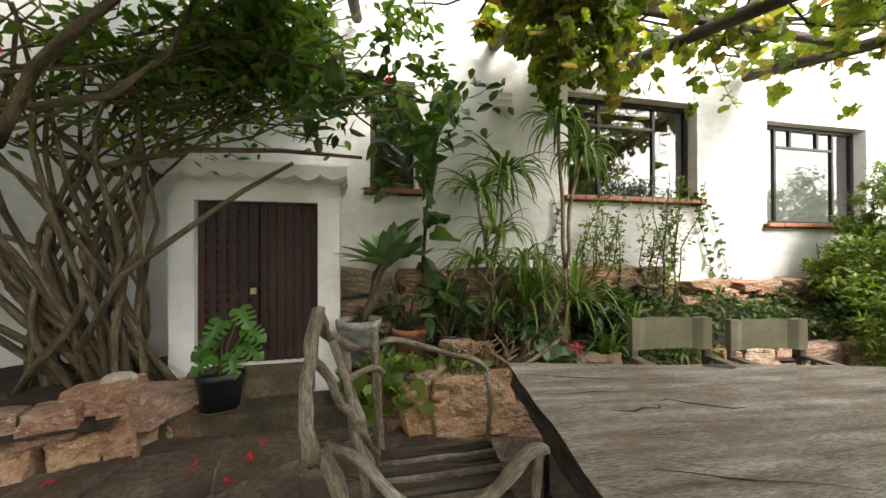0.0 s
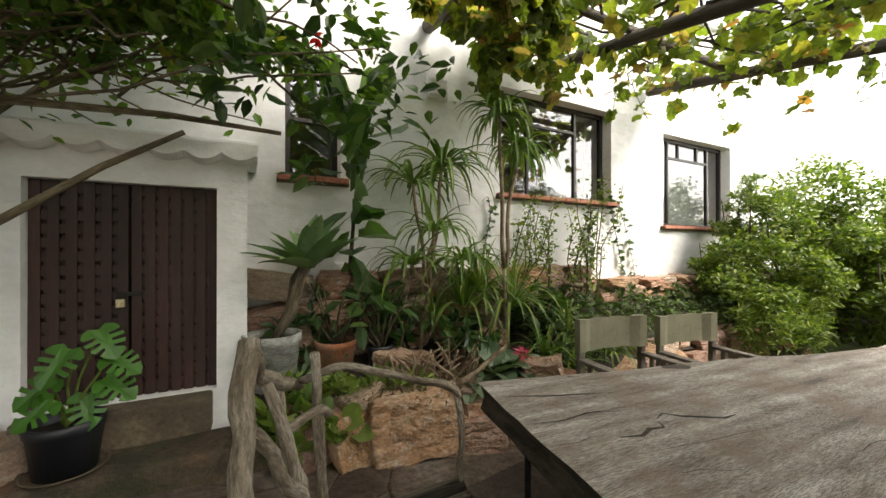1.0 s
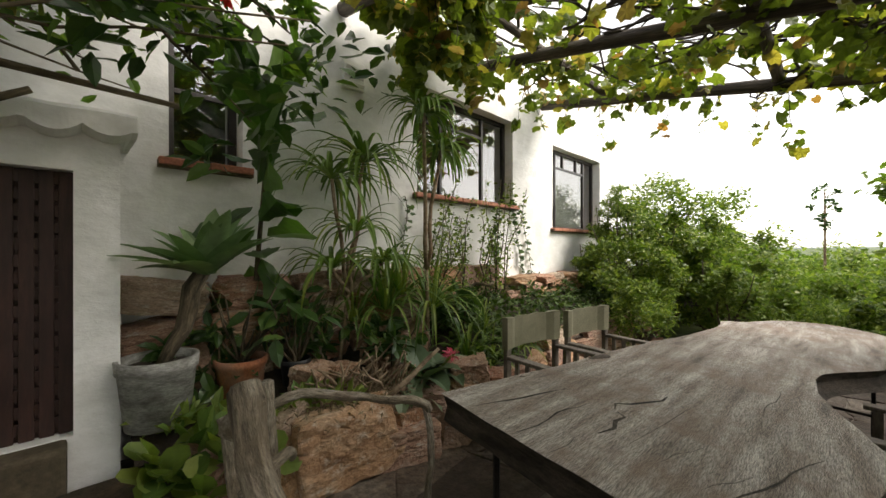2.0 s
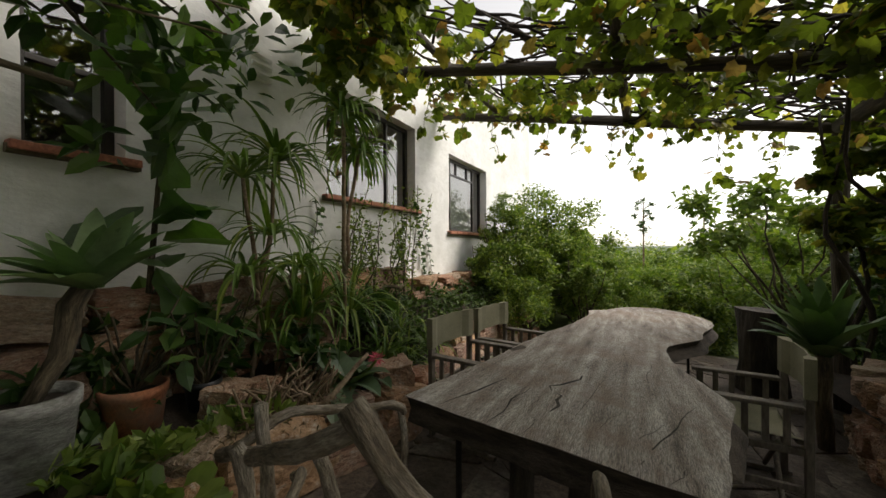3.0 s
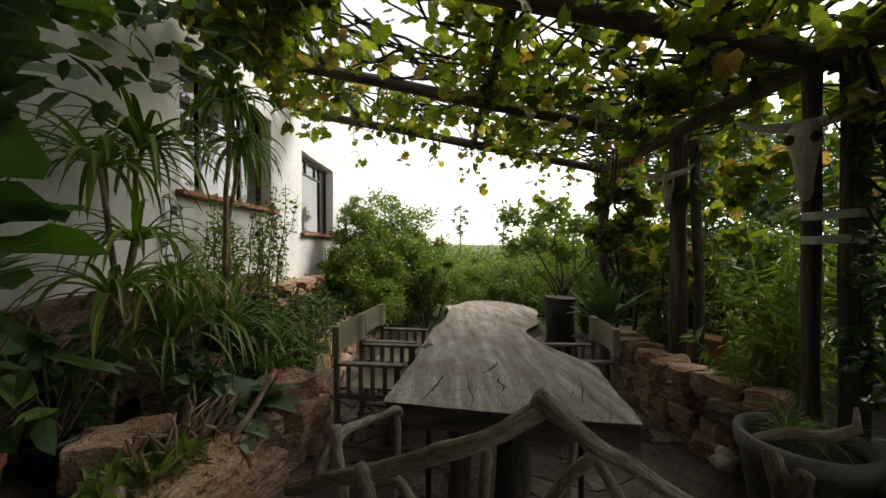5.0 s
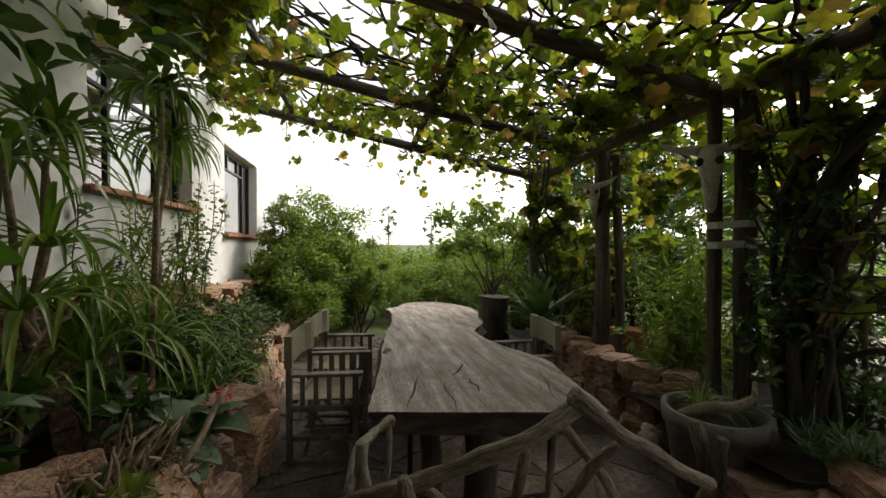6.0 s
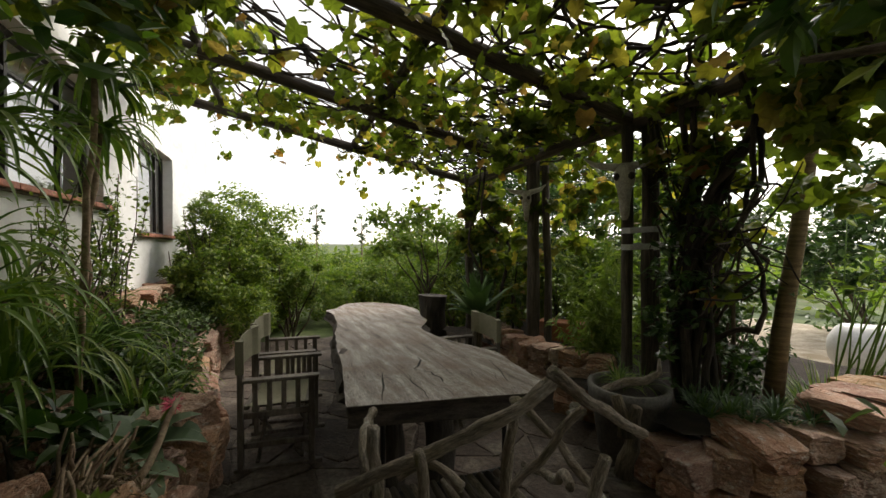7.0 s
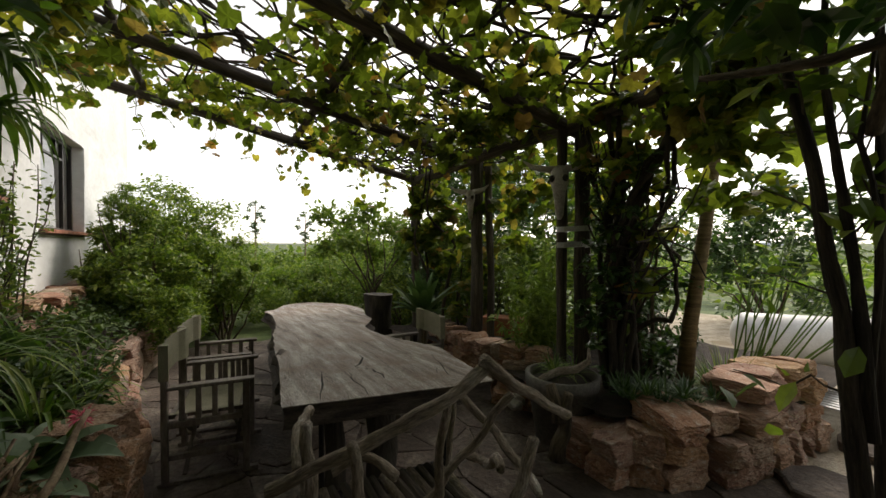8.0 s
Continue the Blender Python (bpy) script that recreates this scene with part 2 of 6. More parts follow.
def tube(points, radii, sides=8, wobble=0.0, seed=0, closed=True):
    """A tapering tube through points, with an uneven skin."""
    pts = [Vector(p) for p in points]
    verts, faces, grain = [], [], []
    side, run = None, seed * 3.7 + pts[0].x * 5 + pts[0].z * 3
    for k, p in enumerate(pts):
        run += (p - pts[k - 1]).length if k else 0
        d = (pts[min(k + 1, len(pts) - 1)] - pts[max(k - 1, 0)]).normalized()
        ref = Vector((0, 0, 1)) if abs(d.z) < 0.9 else Vector((1, 0, 0))
        side = (side - d * side.dot(d)).normalized() if side and side.cross(d).length > 0.05 else d.cross(ref).normalized()
        up = d.cross(side)
        r = radii[min(k, len(radii) - 1)] if isinstance(radii, (list, tuple)) else radii
        for s in range(sides):
            a = 2 * math.pi * s / sides
            w = 1 + wobble * noise.noise(p * 9 + Vector((math.cos(a) * 1.7, math.sin(a) * 1.7, seed)))
            verts.append(p + (side * math.cos(a) + up * math.sin(a)) * r * w)
            grain.append((math.cos(a) * r + seed, math.sin(a) * r, run))
    for k in range(len(pts) - 1):
        for s in range(sides):
            a, b = k * sides + s, k * sides + (s + 1) % sides
            faces.append((a, b, b + sides, a + sides))
    if closed:
        faces.append(tuple(range(sides))[::-1])
        faces.append(tuple(range((len(pts) - 1) * sides, len(pts) * sides)))
    skin = Skin((verts, faces))
    skin.grain = grain
    return skin


def join(pieces):
    verts, faces, grain = [], [], []
    for piece in pieces:
        v, f = piece
        o = len(verts)
        verts += v
        faces += [tuple(i + o for i in q) for q in f]
        grain += piece.grain if isinstance(piece, Skin) else []
    skin = Skin((verts, faces))
    skin.grain = grain if len(grain) == len(verts) else None
    return skin


def bent(a, b, n=6, amp=0.05, seed=0.0, sag=0.0):
    """Points from a to b along a crooked line."""
    a, b = Vector(a), Vector(b)
    out = []
    for k in range(n):
        s = k / (n - 1)
        j = noise.noise_vector(Vector((seed * 7.3, s * 2.3, seed))) * amp * math.sin(math.pi * min(s, 0.98))
        out.append(a.lerp(b, s) + j - Vector((0, 0, sag * math.sin(math.pi * s))))
    return out


OVAL = ([(0, 0, 0), (0.24, 0.3, 0.07), (0.2, 0.68, 0.05), (0, 1, -0.08), (-0.2, 0.68, 0.05), (-0.24, 0.3, 0.07), (0, 0.5, 0)],
        [(0, 1, 6), (1, 2, 6), (2, 3, 6), (3, 4, 6), (4, 5, 6), (5, 0, 6)])
FAT = ([(0, 0, 0), (0.12, 0.25, 0.03), (0.3, 0.62, 0.06), (0.2, 0.92, 0.03), (0, 1, 0), (-0.2, 0.92, 0.03), (-0.3, 0.62, 0.06), (-0.12, 0.25, 0.03), (0, 0.55, -0.02)],
       [(k, (k + 1) % 8, 8) for k in range(8)])
LANCE = ([(0, 0, 0), (0.11, 0.4, 0.03), (0, 1, -0.1), (-0.11, 0.4, 0.03)], [(0, 1, 2), (0, 2, 3)])
LOBED = ([(0, 0.1, 0), (0.30, -0.06, 0.03), (0.5, 0.25, -0.04), (0.41, 0.45, 0.04), (0.40, 0.72, -0.04), (0.2, 0.82, 0.03), (0, 1.02, -0.1),
          (-0.2, 0.82, 0.03), (-0.40, 0.72, -0.04), (-0.41, 0.45, 0.04), (-0.5, 0.25, -0.04), (-0.30, -0.06, 0.03), (0, 0.45, 0.03)],
         [(k, (k + 1) % 12, 12) for k in range(12)])


def leaves(spots, size, shape=OVAL, droop=0.3, spread=0.35, seed=1, out=None):
    """Many single leaves at the given spots; droop tips them down, out turns them away from a centre."""
    rng = np.random.default_rng(seed)
    spots = np.asarray(spots, float)
    n = len(spots)
    tv, tf = np.array(shape[0], float), np.array(shape[1])
    ahead = rng.normal(size=(n, 3))
    ahead[:, 2] = ahead[:, 2] * 0.6 - droop
    if out is not None:
        ahead += 1.2 * (spots - np.asarray(out)) / (np.linalg.norm(spots - np.asarray(out), axis=1, keepdims=True) + 1e-6)
    ahead /= np.linalg.norm(ahead, axis=1, keepdims=True)
    up = rng.normal(size=(n, 3)) * 0.55 + np.array([0, 0, 1.0])
    side = np.cross(ahead, up)
    side /= np.linalg.norm(side, axis=1, keepdims=True) + 1e-9
    up = np.cross(side, ahead)
    s = size * (1 + spread * rng.uniform(-1, 1, n))
    v = spots[:, None, :] + s[:, None, None] * (side[:, None, :] * tv[None, :, 0:1] + ahead[:, None, :] * tv[None, :, 1:2] + up[:, None, :] * tv[None, :, 2:3])
    f = tf[None] + (np.arange(n) * len(tv))[:, None, None]
    return v.reshape(-1, 3), f.reshape(-1, tf.shape[1])


def crown_spots(centre, radii, n, seed, clumps=26, hollow=0.45):
    """Leaf spots in clumps through an uneven ellipsoid, denser towards its skin."""
    rng = np.random.default_rng(seed)
    d = rng.normal(size=(clumps, 3))
    d /= np.linalg.norm(d, axis=1, keepdims=True)
    c = d * rng.uniform(hollow, 1.0, (clumps, 1)) * np.asarray(radii)
    size = 0.36 * np.min(radii) * rng.uniform(0.5, 1.3, clumps)
    k = rng.integers(0, clumps, n)
    p = rng.normal(size=(n, 3))
    p /= np.linalg.norm(p, axis=1, keepdims=True)
    return np.asarray(centre) + c[k] + p * (rng.uniform(0, 1, (n, 1)) ** 0.5) * size[k][:, None]


def slab_with_holes(x0, x1, z0, z1, y, depth, holes, step=0.14, lump=0.018, seed=3.0):
    """A hand-plastered wall along x with its face at y; holes: (x0, x1, z0, z1)."""
    xs = sorted({round(x0 + k * step, 3) for k in range(int((x1 - x0) / step) + 1)} | {x1} | {h for q in holes for h in q[:2]})
    zs = sorted({round(z0 + k * step, 3) for k in range(int((z1 - z0) / step) + 1)} | {z1} | {h for q in holes for h in q[2:]})
    nx, nz = len(xs), len(zs)
    verts, faces = [], []
    for back in (0, 1):
        for z in zs:
            for x in xs:
                d = lump * (noise.noise(Vector((x * 1.1, z * 1.1, seed))) + 0.45 * noise.noise(Vector((x * 4, z * 6, seed))))
                verts.append((x, y + depth if back else y - d, z))
    solid = {(i, k) for i in range(nx - 1) for k in range(nz - 1)
             if not any(h[0] - 1e-6 <= xs[i] and xs[i + 1] <= h[1] + 1e-6 and h[2] - 1e-6 <= zs[k] and zs[k + 1] <= h[3] + 1e-6 for h in holes)}
    o = nx * nz
    for i, k in solid:
        a, b, c, d = k * nx + i, k * nx + i + 1, (k + 1) * nx + i + 1, (k + 1) * nx + i
        faces += [(a, b, c, d), (o + d, o + c, o + b, o + a)]
        for (j, q), (p, r) in (((i - 1, k), (d, a)), ((i + 1, k), (b, c)), ((i, k - 1), (a, b)), ((i, k + 1), (c, d))):
            if (j, q) not in solid:
                faces.append((r, p, o + p, o + r))
    return verts, faces

# ---- more materials ----
GRAVEL = surface("sandy_gravel", [(0.3, (0.42, 0.35, 0.26)), (0.55, (0.56, 0.48, 0.37)), (0.8, (0.70, 0.63, 0.51))], 5.0, 70.0, 0.95, 0.9, 0.02, grime=(0.34, 0.27, 0.18), grime_scale=1.6, grain=0.7)
TERRACOTTA = surface("terracotta", [(0.3, (0.33, 0.11, 0.055)), (0.7, (0.46, 0.18, 0.09))], 5.0, 50.0, 0.8, 0.25, 0.004, grime=(0.3, 0.2, 0.14), grime_scale=4.0)
WHITEPOT = surface("limed_pot", [(0.3, (0.2, 0.195, 0.18)), (0.6, (0.38, 0.38, 0.36)), (0.8, (0.5, 0.5, 0.48))], 6.0, 40.0, 0.85, 0.6, 0.006, stretch=(1, 1, 3), grime=(0.1, 0.09, 0.075), grime_scale=3.0)
GREYPOT = surface("grey_planter", [(0.3, (0.10, 0.095, 0.08)), (0.7, (0.17, 0.16, 0.14))], 4.0, 40.0, 0.9, 0.3, 0.005, grime=(0.07, 0.065, 0.05))
BLACKPOT = surface("black_plastic", [(0.3, (0.012, 0.014, 0.018)), (0.7, (0.025, 0.028, 0.034))], 5.0, 60.0, 0.45, 0.1, 0.002)
BONE = surface("bone", [(0.3, (0.40, 0.37, 0.31)), (0.7, (0.58, 0.55, 0.48))], 7.0, 60.0, 0.8, 0.4, 0.006, grime=(0.24, 0.2, 0.15), grime_scale=5.0)
TAPE = surface("white_strap", [(0.3, (0.55, 0.55, 0.54)), (0.7, (0.66, 0.66, 0.65))], 8.0, 80.0, 0.6, 0.1, 0.001)
MOSSY = surface("mossy_stone", [(0.3, (0.035, 0.03, 0.018)), (0.6, (0.085, 0.06, 0.038)), (0.8, (0.17, 0.10, 0.06))], 4.0, 40.0, 0.9, 0.8, 0.02, grime=(0.04, 0.05, 0.018), grime_scale=3.0)
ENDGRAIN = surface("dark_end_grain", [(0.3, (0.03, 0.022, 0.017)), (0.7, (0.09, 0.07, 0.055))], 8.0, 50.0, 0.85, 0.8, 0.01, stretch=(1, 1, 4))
BRASS = surface("worn_brass", [(0.3, (0.36, 0.30, 0.18)), (0.7, (0.5, 0.44, 0.3))], 20.0, 90.0, 0.35, 0.1, 0.001, metal=1.0)
IRON = surface("black_iron", [(0.3, (0.012, 0.012, 0.012)), (0.7, (0.03, 0.028, 0.026))], 9.0, 70.0, 0.5, 0.2, 0.002, metal=0.6)
TANKPAINT = surface("white_tank_paint", [(0.3, (0.72, 0.72, 0.71)), (0.7, (0.8, 0.8, 0.79))], 3.0, 40.0, 0.45, 0.05, 0.002, grime=(0.58, 0.56, 0.52))
PALE_TRUNK = surface("ringed_trunk", [(0.3, (0.13, 0.09, 0.035)), (0.7, (0.26, 0.19, 0.085))], 3.0, 30.0, 0.8, 0.8, 0.012, stretch=(1, 1, 14), grain=0.6)
STUMPWOOD = surface("charred_stump", [(0.3, (0.02, 0.017, 0.014)), (0.7, (0.07, 0.058, 0.045))], 6.0, 40.0, 0.9, 0.8, 0.02, stretch=(1, 1, 0.25))
PEBBLE = surface("cream_pebble", [(0.3, (0.42, 0.38, 0.29)), (0.7, (0.55, 0.50, 0.40))], 5.0, 40.0, 0.8, 0.3, 0.005)
# dark brown stands for the shade inside the room behind the panes
ROOM = surface("darkened_room_wall", [(0.3, (0.07, 0.05, 0.035)), (0.7, (0.11, 0.08, 0.06))], 1.0, 20.0, 0.9, 0.1, 0.005)
SOFT_AGAVE = leaf("soft_agave_leaf", [(0.0, (0.11, 0.19, 0.085)), (0.6, (0.16, 0.26, 0.12)), (1.0, (0.24, 0.33, 0.165))], 0.5, 0.2)
# blue-grey holds the haze of distance over the far hills
HILL = surface("haze_tinted_hill", [(0.3, (0.20, 0.25, 0.27)), (0.7, (0.26, 0.30, 0.32))], 0.002, 0.02, 1.0, 0.0)
AGAVE_LEAF = leaf("agave_leaf", [(0.0, (0.075, 0.15, 0.05)), (0.6, (0.12, 0.21, 0.075)), (1.0, (0.18, 0.27, 0.11))], 0.5, 0.15)
PALE_LEAF = leaf("pale_leaf", [(0.0, (0.13, 0.19, 0.04)), (0.6, (0.21, 0.28, 0.065)), (1.0, (0.32, 0.38, 0.11))], 0.45, 0.3)
SILVER_LEAF = leaf("silver_leaf", [(0.0, (0.085, 0.14, 0.075)), (0.6, (0.15, 0.21, 0.125)), (1.0, (0.23, 0.29, 0.19))], 0.45, 0.2)
RED_PETAL = leaf("red_petal", [(0.0, (0.55, 0.02, 0.02)), (1.0, (0.75, 0.04, 0.03))], 0.5, 0.3, (1.2, 0.8, 0.8))
PINK_PETAL = leaf("pink_petal", [(0.0, (0.55, 0.07, 0.14)), (1.0, (0.8, 0.18, 0.27))], 0.5, 0.3, (1.2, 0.8, 0.8))
DRY = surface("dry_stalk", [(0.3, (0.16, 0.10, 0.06)), (0.7, (0.34, 0.26, 0.18))], 12.0, 60.0, 0.9, 0.5, 0.006)

GLASS, gn, gl, gb = nodes_of("window_glass")
gloss, clear, both, fr = gn.new("ShaderNodeBsdfGlossy"), gn.new("ShaderNodeBsdfTransparent"), gn.new("ShaderNodeMixShader"), gn.new("ShaderNodeFresnel")
gloss.inputs["Roughness"].default_value, fr.inputs["IOR"].default_value = 0.01, 2.7
gl.new(fr.outputs[0], both.inputs[0])
gl.new(clear.outputs[0], both.inputs[1])
gl.new(gloss.outputs[0], both.inputs[2])
gl.new(both.outputs[0], gn["Material Output"].inputs["Surface"])


# ---- the large structure ----
def ground_height(x, y):
    """Patio level near the house, falling away down the valley, with a low far ridge."""
    d = math.hypot(x - 2, y - 1)
    z = G(max(-8, min(x, 7)), max(-6, min(y, 5))) - 0.06
    if d > 7:
        z -= min(24.0, 0.06 * (d - 7))
    if d > 700:
        z += 24 * min(1, (d - 700) / 1800) + 16 * min(1, (d - 700) / 2500) * (0.5 + 0.5 * noise.noise(Vector((x / 900, y / 900, 0))))
    return z


rings = [0.0] + [0.8 * 1.16 ** k for k in range(58)]
gv, gf_ = [(2, 1, ground_height(2, 1))], []
SEG = 72
for r in rings[1:]:
    for s in range(SEG):
        a = 2 * math.pi * s / SEG
        x, y = 2 + r * math.cos(a), 1 + r * math.sin(a)
        gv.append((x, y, ground_height(x, y) + (0.03 * noise.noise(Vector((x, y, 3))) if r > 7.5 else -0.02)))
for s in range(SEG):
    gf_.append((0, 1 + s, 1 + (s + 1) % SEG))
for k in range(len(rings) - 2):
    for s in range(SEG):
        a, b = 1 + k * SEG + s, 1 + k * SEG + (s + 1) % SEG
        gf_.append((a, a + SEG, b + SEG, b))
tagged(part("ground", (gv, gf_), TURF, None, smooth=True), "grassy garden ground falling away to far hills", "ground", kind="structure")

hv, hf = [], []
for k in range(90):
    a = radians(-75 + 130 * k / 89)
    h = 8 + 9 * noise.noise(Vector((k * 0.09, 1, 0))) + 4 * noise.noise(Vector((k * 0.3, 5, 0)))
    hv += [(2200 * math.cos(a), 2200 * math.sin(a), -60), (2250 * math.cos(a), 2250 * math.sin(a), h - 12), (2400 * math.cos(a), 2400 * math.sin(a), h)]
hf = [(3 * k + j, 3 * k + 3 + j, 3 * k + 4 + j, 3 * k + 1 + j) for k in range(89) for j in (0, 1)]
tagged(part("backdrop", (hv, hf), HILL, None, smooth=True), "horizon hills with distance haze put into their blue-grey colour", "hills", kind="structure")

floor = tagged(part("floor", ([(-5, -0.6, G(-5, -0.6) - 0.012), (6.9, -0.6, G(6.9, -0.6) - 0.012), (6.9, 4.4, G(6.9, 4.4) - 0.012), (-5, 4.4, G(-5, 4.4) - 0.012),
                               (-5, -0.6, -0.4), (6.9, -0.6, -0.6), (6.9, 4.4, -0.6), (-5, 4.4, -0.4)],
                              [(0, 1, 2, 3), (4, 5, 1, 0), (5, 6, 2, 1), (6, 7, 3, 2), (7, 4, 0, 3)]), SLATE, None), "dark mortar and earth bed under the paving", "floor", kind="structure")
gx = np.linspace(-4, 7.5, 24)
yard_v = [(x, y, G(x, y) - 0.045 + 0.012 * noise.noise(Vector((x * 2, y * 2, 1)))) for y in np.linspace(-9.5, -0.62, 28) for x in gx]
yard_f = [(k * 24 + i, k * 24 + i + 1, (k + 1) * 24 + i + 1, (k + 1) * 24 + i) for k in range(27) for i in range(23)]
tagged(part("road", (yard_v, yard_f), GRAVEL, None, smooth=True), "pale sandy gravel yard beside the patio", "gravel yard", kind="structure")

W1, W2, W3 = (0.62, 1.05, 1.95, 3.0), (2.68, 4.36, 1.95, 3.07), (5.4, 7.1, 1.70, 2.97)
wall = part("wall_house", slab_with_holes(-6.0, 10.6, -0.4, 4.7, 4.36, 0.42, [W1, W2, W3, (-0.66, 0.16, 0.5, 1.73)]), PLASTER, None, smooth=False)
tagged(wall, "hand-plastered whitewashed house wall", "wall", kind="structure")
bm = bmesh.new()
box(bm, (10.2, 4.78, -0.6), (10.6, 12, 4.7))
tagged(part("wall_east", bm, PLASTER, None), "whitewashed gable wall of the house", "wall", kind="structure")
# added room behind the windows, its dimness put into the ROOM colour
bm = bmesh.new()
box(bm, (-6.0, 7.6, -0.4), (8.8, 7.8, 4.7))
tagged(part("wall_room_back", bm, ROOM, None), "added inner room wall, coloured dark for the unlit interior", "wall", kind="structure")
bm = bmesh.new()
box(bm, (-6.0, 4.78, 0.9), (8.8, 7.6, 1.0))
tagged(part("floor_room", bm, ROOM, None), "added room floor, coloured dark for the unlit interior", "floor", kind="structure")
bm = bmesh.new()
box(bm, (-6.2, 4.3, 4.7), (9.3, 12, 4.85))
tagged(part("ceiling", bm, PLASTER, None), "flat white roof slab over the house", "ceiling", kind="structure")
bm = bmesh.new()
box(bm, (-6.2, 4.78, -0.4), (-6.0, 7.6, 4.7))
tagged(part("wall_west", bm, PLASTER, None), "whitewashed end wall", "wall", kind="structure")

vent = thing("wall_vent", (1.93, 4.34, 2.9), "white plastered louvre vent set in the wall", "vent")
bm = bmesh.new()
box(bm, (1.83, 4.315, 2.775), (2.04, 4.36, 3.02), 0.008)
part("frame", bm, PLASTER, vent)
for k in range(3):
    bm = bmesh.new()
    box(bm, (1.845, 4.295, 2.80 + 0.07 * k), (2.025, 4.325, 2.83 + 0.07 * k), 0.005, Matrix.Rotation(radians(25), 4, "X"))
    part("slat", bm, PLASTER, vent)


def window(name, hole, uprights, bars, label, inset=0.13):
    """A steel window in a deep reveal, with a sill of red tiles. uprights and bars: (from, to, at)."""
    x0, x1, z0, z1 = hole
    y = 4.36 + inset
    w = thing(name, ((x0 + x1) / 2, y, z0), label, "window", kind="structure")
    frame_bm = bmesh.new()
    for lo, hi in (((x0, y, z0), (x0 + 0.05, y + 0.05, z1)), ((x1 - 0.05, y, z0), (x1, y + 0.05, z1)),
                   ((x0 + 0.05, y, z0), (x1 - 0.05, y + 0.05, z0 + 0.05)), ((x0 + 0.05, y, z1 - 0.05), (x1 - 0.05, y + 0.05, z1))):
        box(frame_bm, lo, hi, 0.004)
    part("window_frame", frame_bm, STEEL, w)
    for a, b, x in uprights:
        bm = bmesh.new()
        box(bm, (x - 0.018, y + 0.004, a), (x + 0.018, y + 0.046, b), 0.003)
        part("mullion", bm, STEEL, w)
    for a, b, z in bars:
        bm = bmesh.new()
        box(bm, (a, y + 0.007, z - 0.016), (b, y + 0.043, z + 0.016), 0.003)
        part("glazing_bar", bm, STEEL, w)
    pane = part("pane", ([(x0 + 0.04, y + 0.026, z0 + 0.04), (x1 - 0.04, y + 0.026, z0 + 0.04), (x1 - 0.04, y + 0.026, z1 - 0.04), (x0 + 0.04, y + 0.026, z1 - 0.04)], [(0, 1, 2, 3)]), GLASS, w, "reflecting window glass")
    pane.visible_shadow = False
    sill = part("window_sill", ([(x0 - 0.06, 4.31, z0 - 0.055), (x1 + 0.06, 4.31, z0 - 0.055), (x1 + 0.06, y, z0 - 0.055), (x0 - 0.06, y, z0 - 0.055),
                                 (x0 - 0.06, 4.31, z0 - 0.012), (x1 + 0.06, 4.31, z0 - 0.012), (x1 + 0.06, y, z0 + 0.008), (x0 - 0.06, y, z0 + 0.008)],
                                [(0, 3, 2, 1), (4, 5, 6, 7), (0, 1, 5, 4), (1, 2, 6, 5), (2, 3, 7, 6), (3, 0, 4, 7)]), CONCRETE, w)
    n = max(2, round((x1 - x0) / 0.2))
    for k in range(n):
        a, b = x0 - 0.06 + (x1 - x0 + 0.12) * k / n, x0 - 0.06 + (x1 - x0 + 0.12) * (k + 1) / n
        bm = bmesh.new()
        box(bm, (a + 0.004, 4.285, z0 - 0.05), (b - 0.004, y - 0.004, z0 - 0.006), 0.006)
        bmesh.ops.translate(bm, verts=bm.verts, vec=(0, 0, 0.012 + 0.002 * math.sin(k * 7)))
        part("tile", bm, SILL, w, "red clay sill tile")


window("window_1", W1, [], [(W1[0] + 0.05, W1[1] - 0.05, 2.45)], "narrow dark window with a red tile sill")
window("window_2", W2, [(W2[2] + 0.05, W2[3] - 0.05, 3.88), (W2[2] + 0.05, W2[3] - 0.05, 3.15)], [(W2[0] + 0.05, 3.88, 2.78)], "wide dark-framed window reflecting trees and sky")
window("window_3", W3, [(W3[2] + 0.05, W3[3] - 0.05, 5.72), (W3[2] + 0.05, W3[3] - 0.05, 6.72), (2.70, W3[3] - 0.05, 5.98), (2.70, W3[3] - 0.05, 6.45)], [(5.72, 6.72, 2.70)], "steel-framed window reflecting bright sky")

# the door in its thick white surround
sur = slab_with_holes(-0.86, 0.36, 0.1, 2.0, 3.95, 0.41, [(-0.69, 0.19, 0.5, 1.76)], 0.09, 0.012, 8.0)
tagged(part("trim", sur, PLASTER, None), "thick white plaster surround of the cellar door", "door surround", kind="structure")
lv, lf = [], []
NL = 61
for k in range(NL):
    x = -0.92 + 1.34 * k / (NL - 1)
    dip = 0.045 * abs(math.sin(math.pi * (x + 0.92) / 0.19)) ** 0.8
    for dy, z in ((4.36, 2.14), (3.9, 2.06), (3.84, 2.03), (3.84, 1.97 - dip), (3.9, 1.95 - dip), (4.36, 1.95)):
        lv.append((x, dy + 0.008 * noise.noise(Vector((x * 5, z * 9, 2))), z + 0.012 * noise.noise(Vector((x * 4, dy * 3, 5)))))
for k in range(NL - 1):
    for s in range(6):
        a, b = k * 6 + s, k * 6 + (s + 1) % 6
        lf.append((a, a + 6, b + 6, b))
lf += [tuple(range(6)), tuple(range((NL - 1) * 6, NL * 6))[::-1]]
tagged(part("trim", (lv, lf), PLASTER, None), "scalloped plaster ledge over the cellar door", "door ledge", kind="structure")
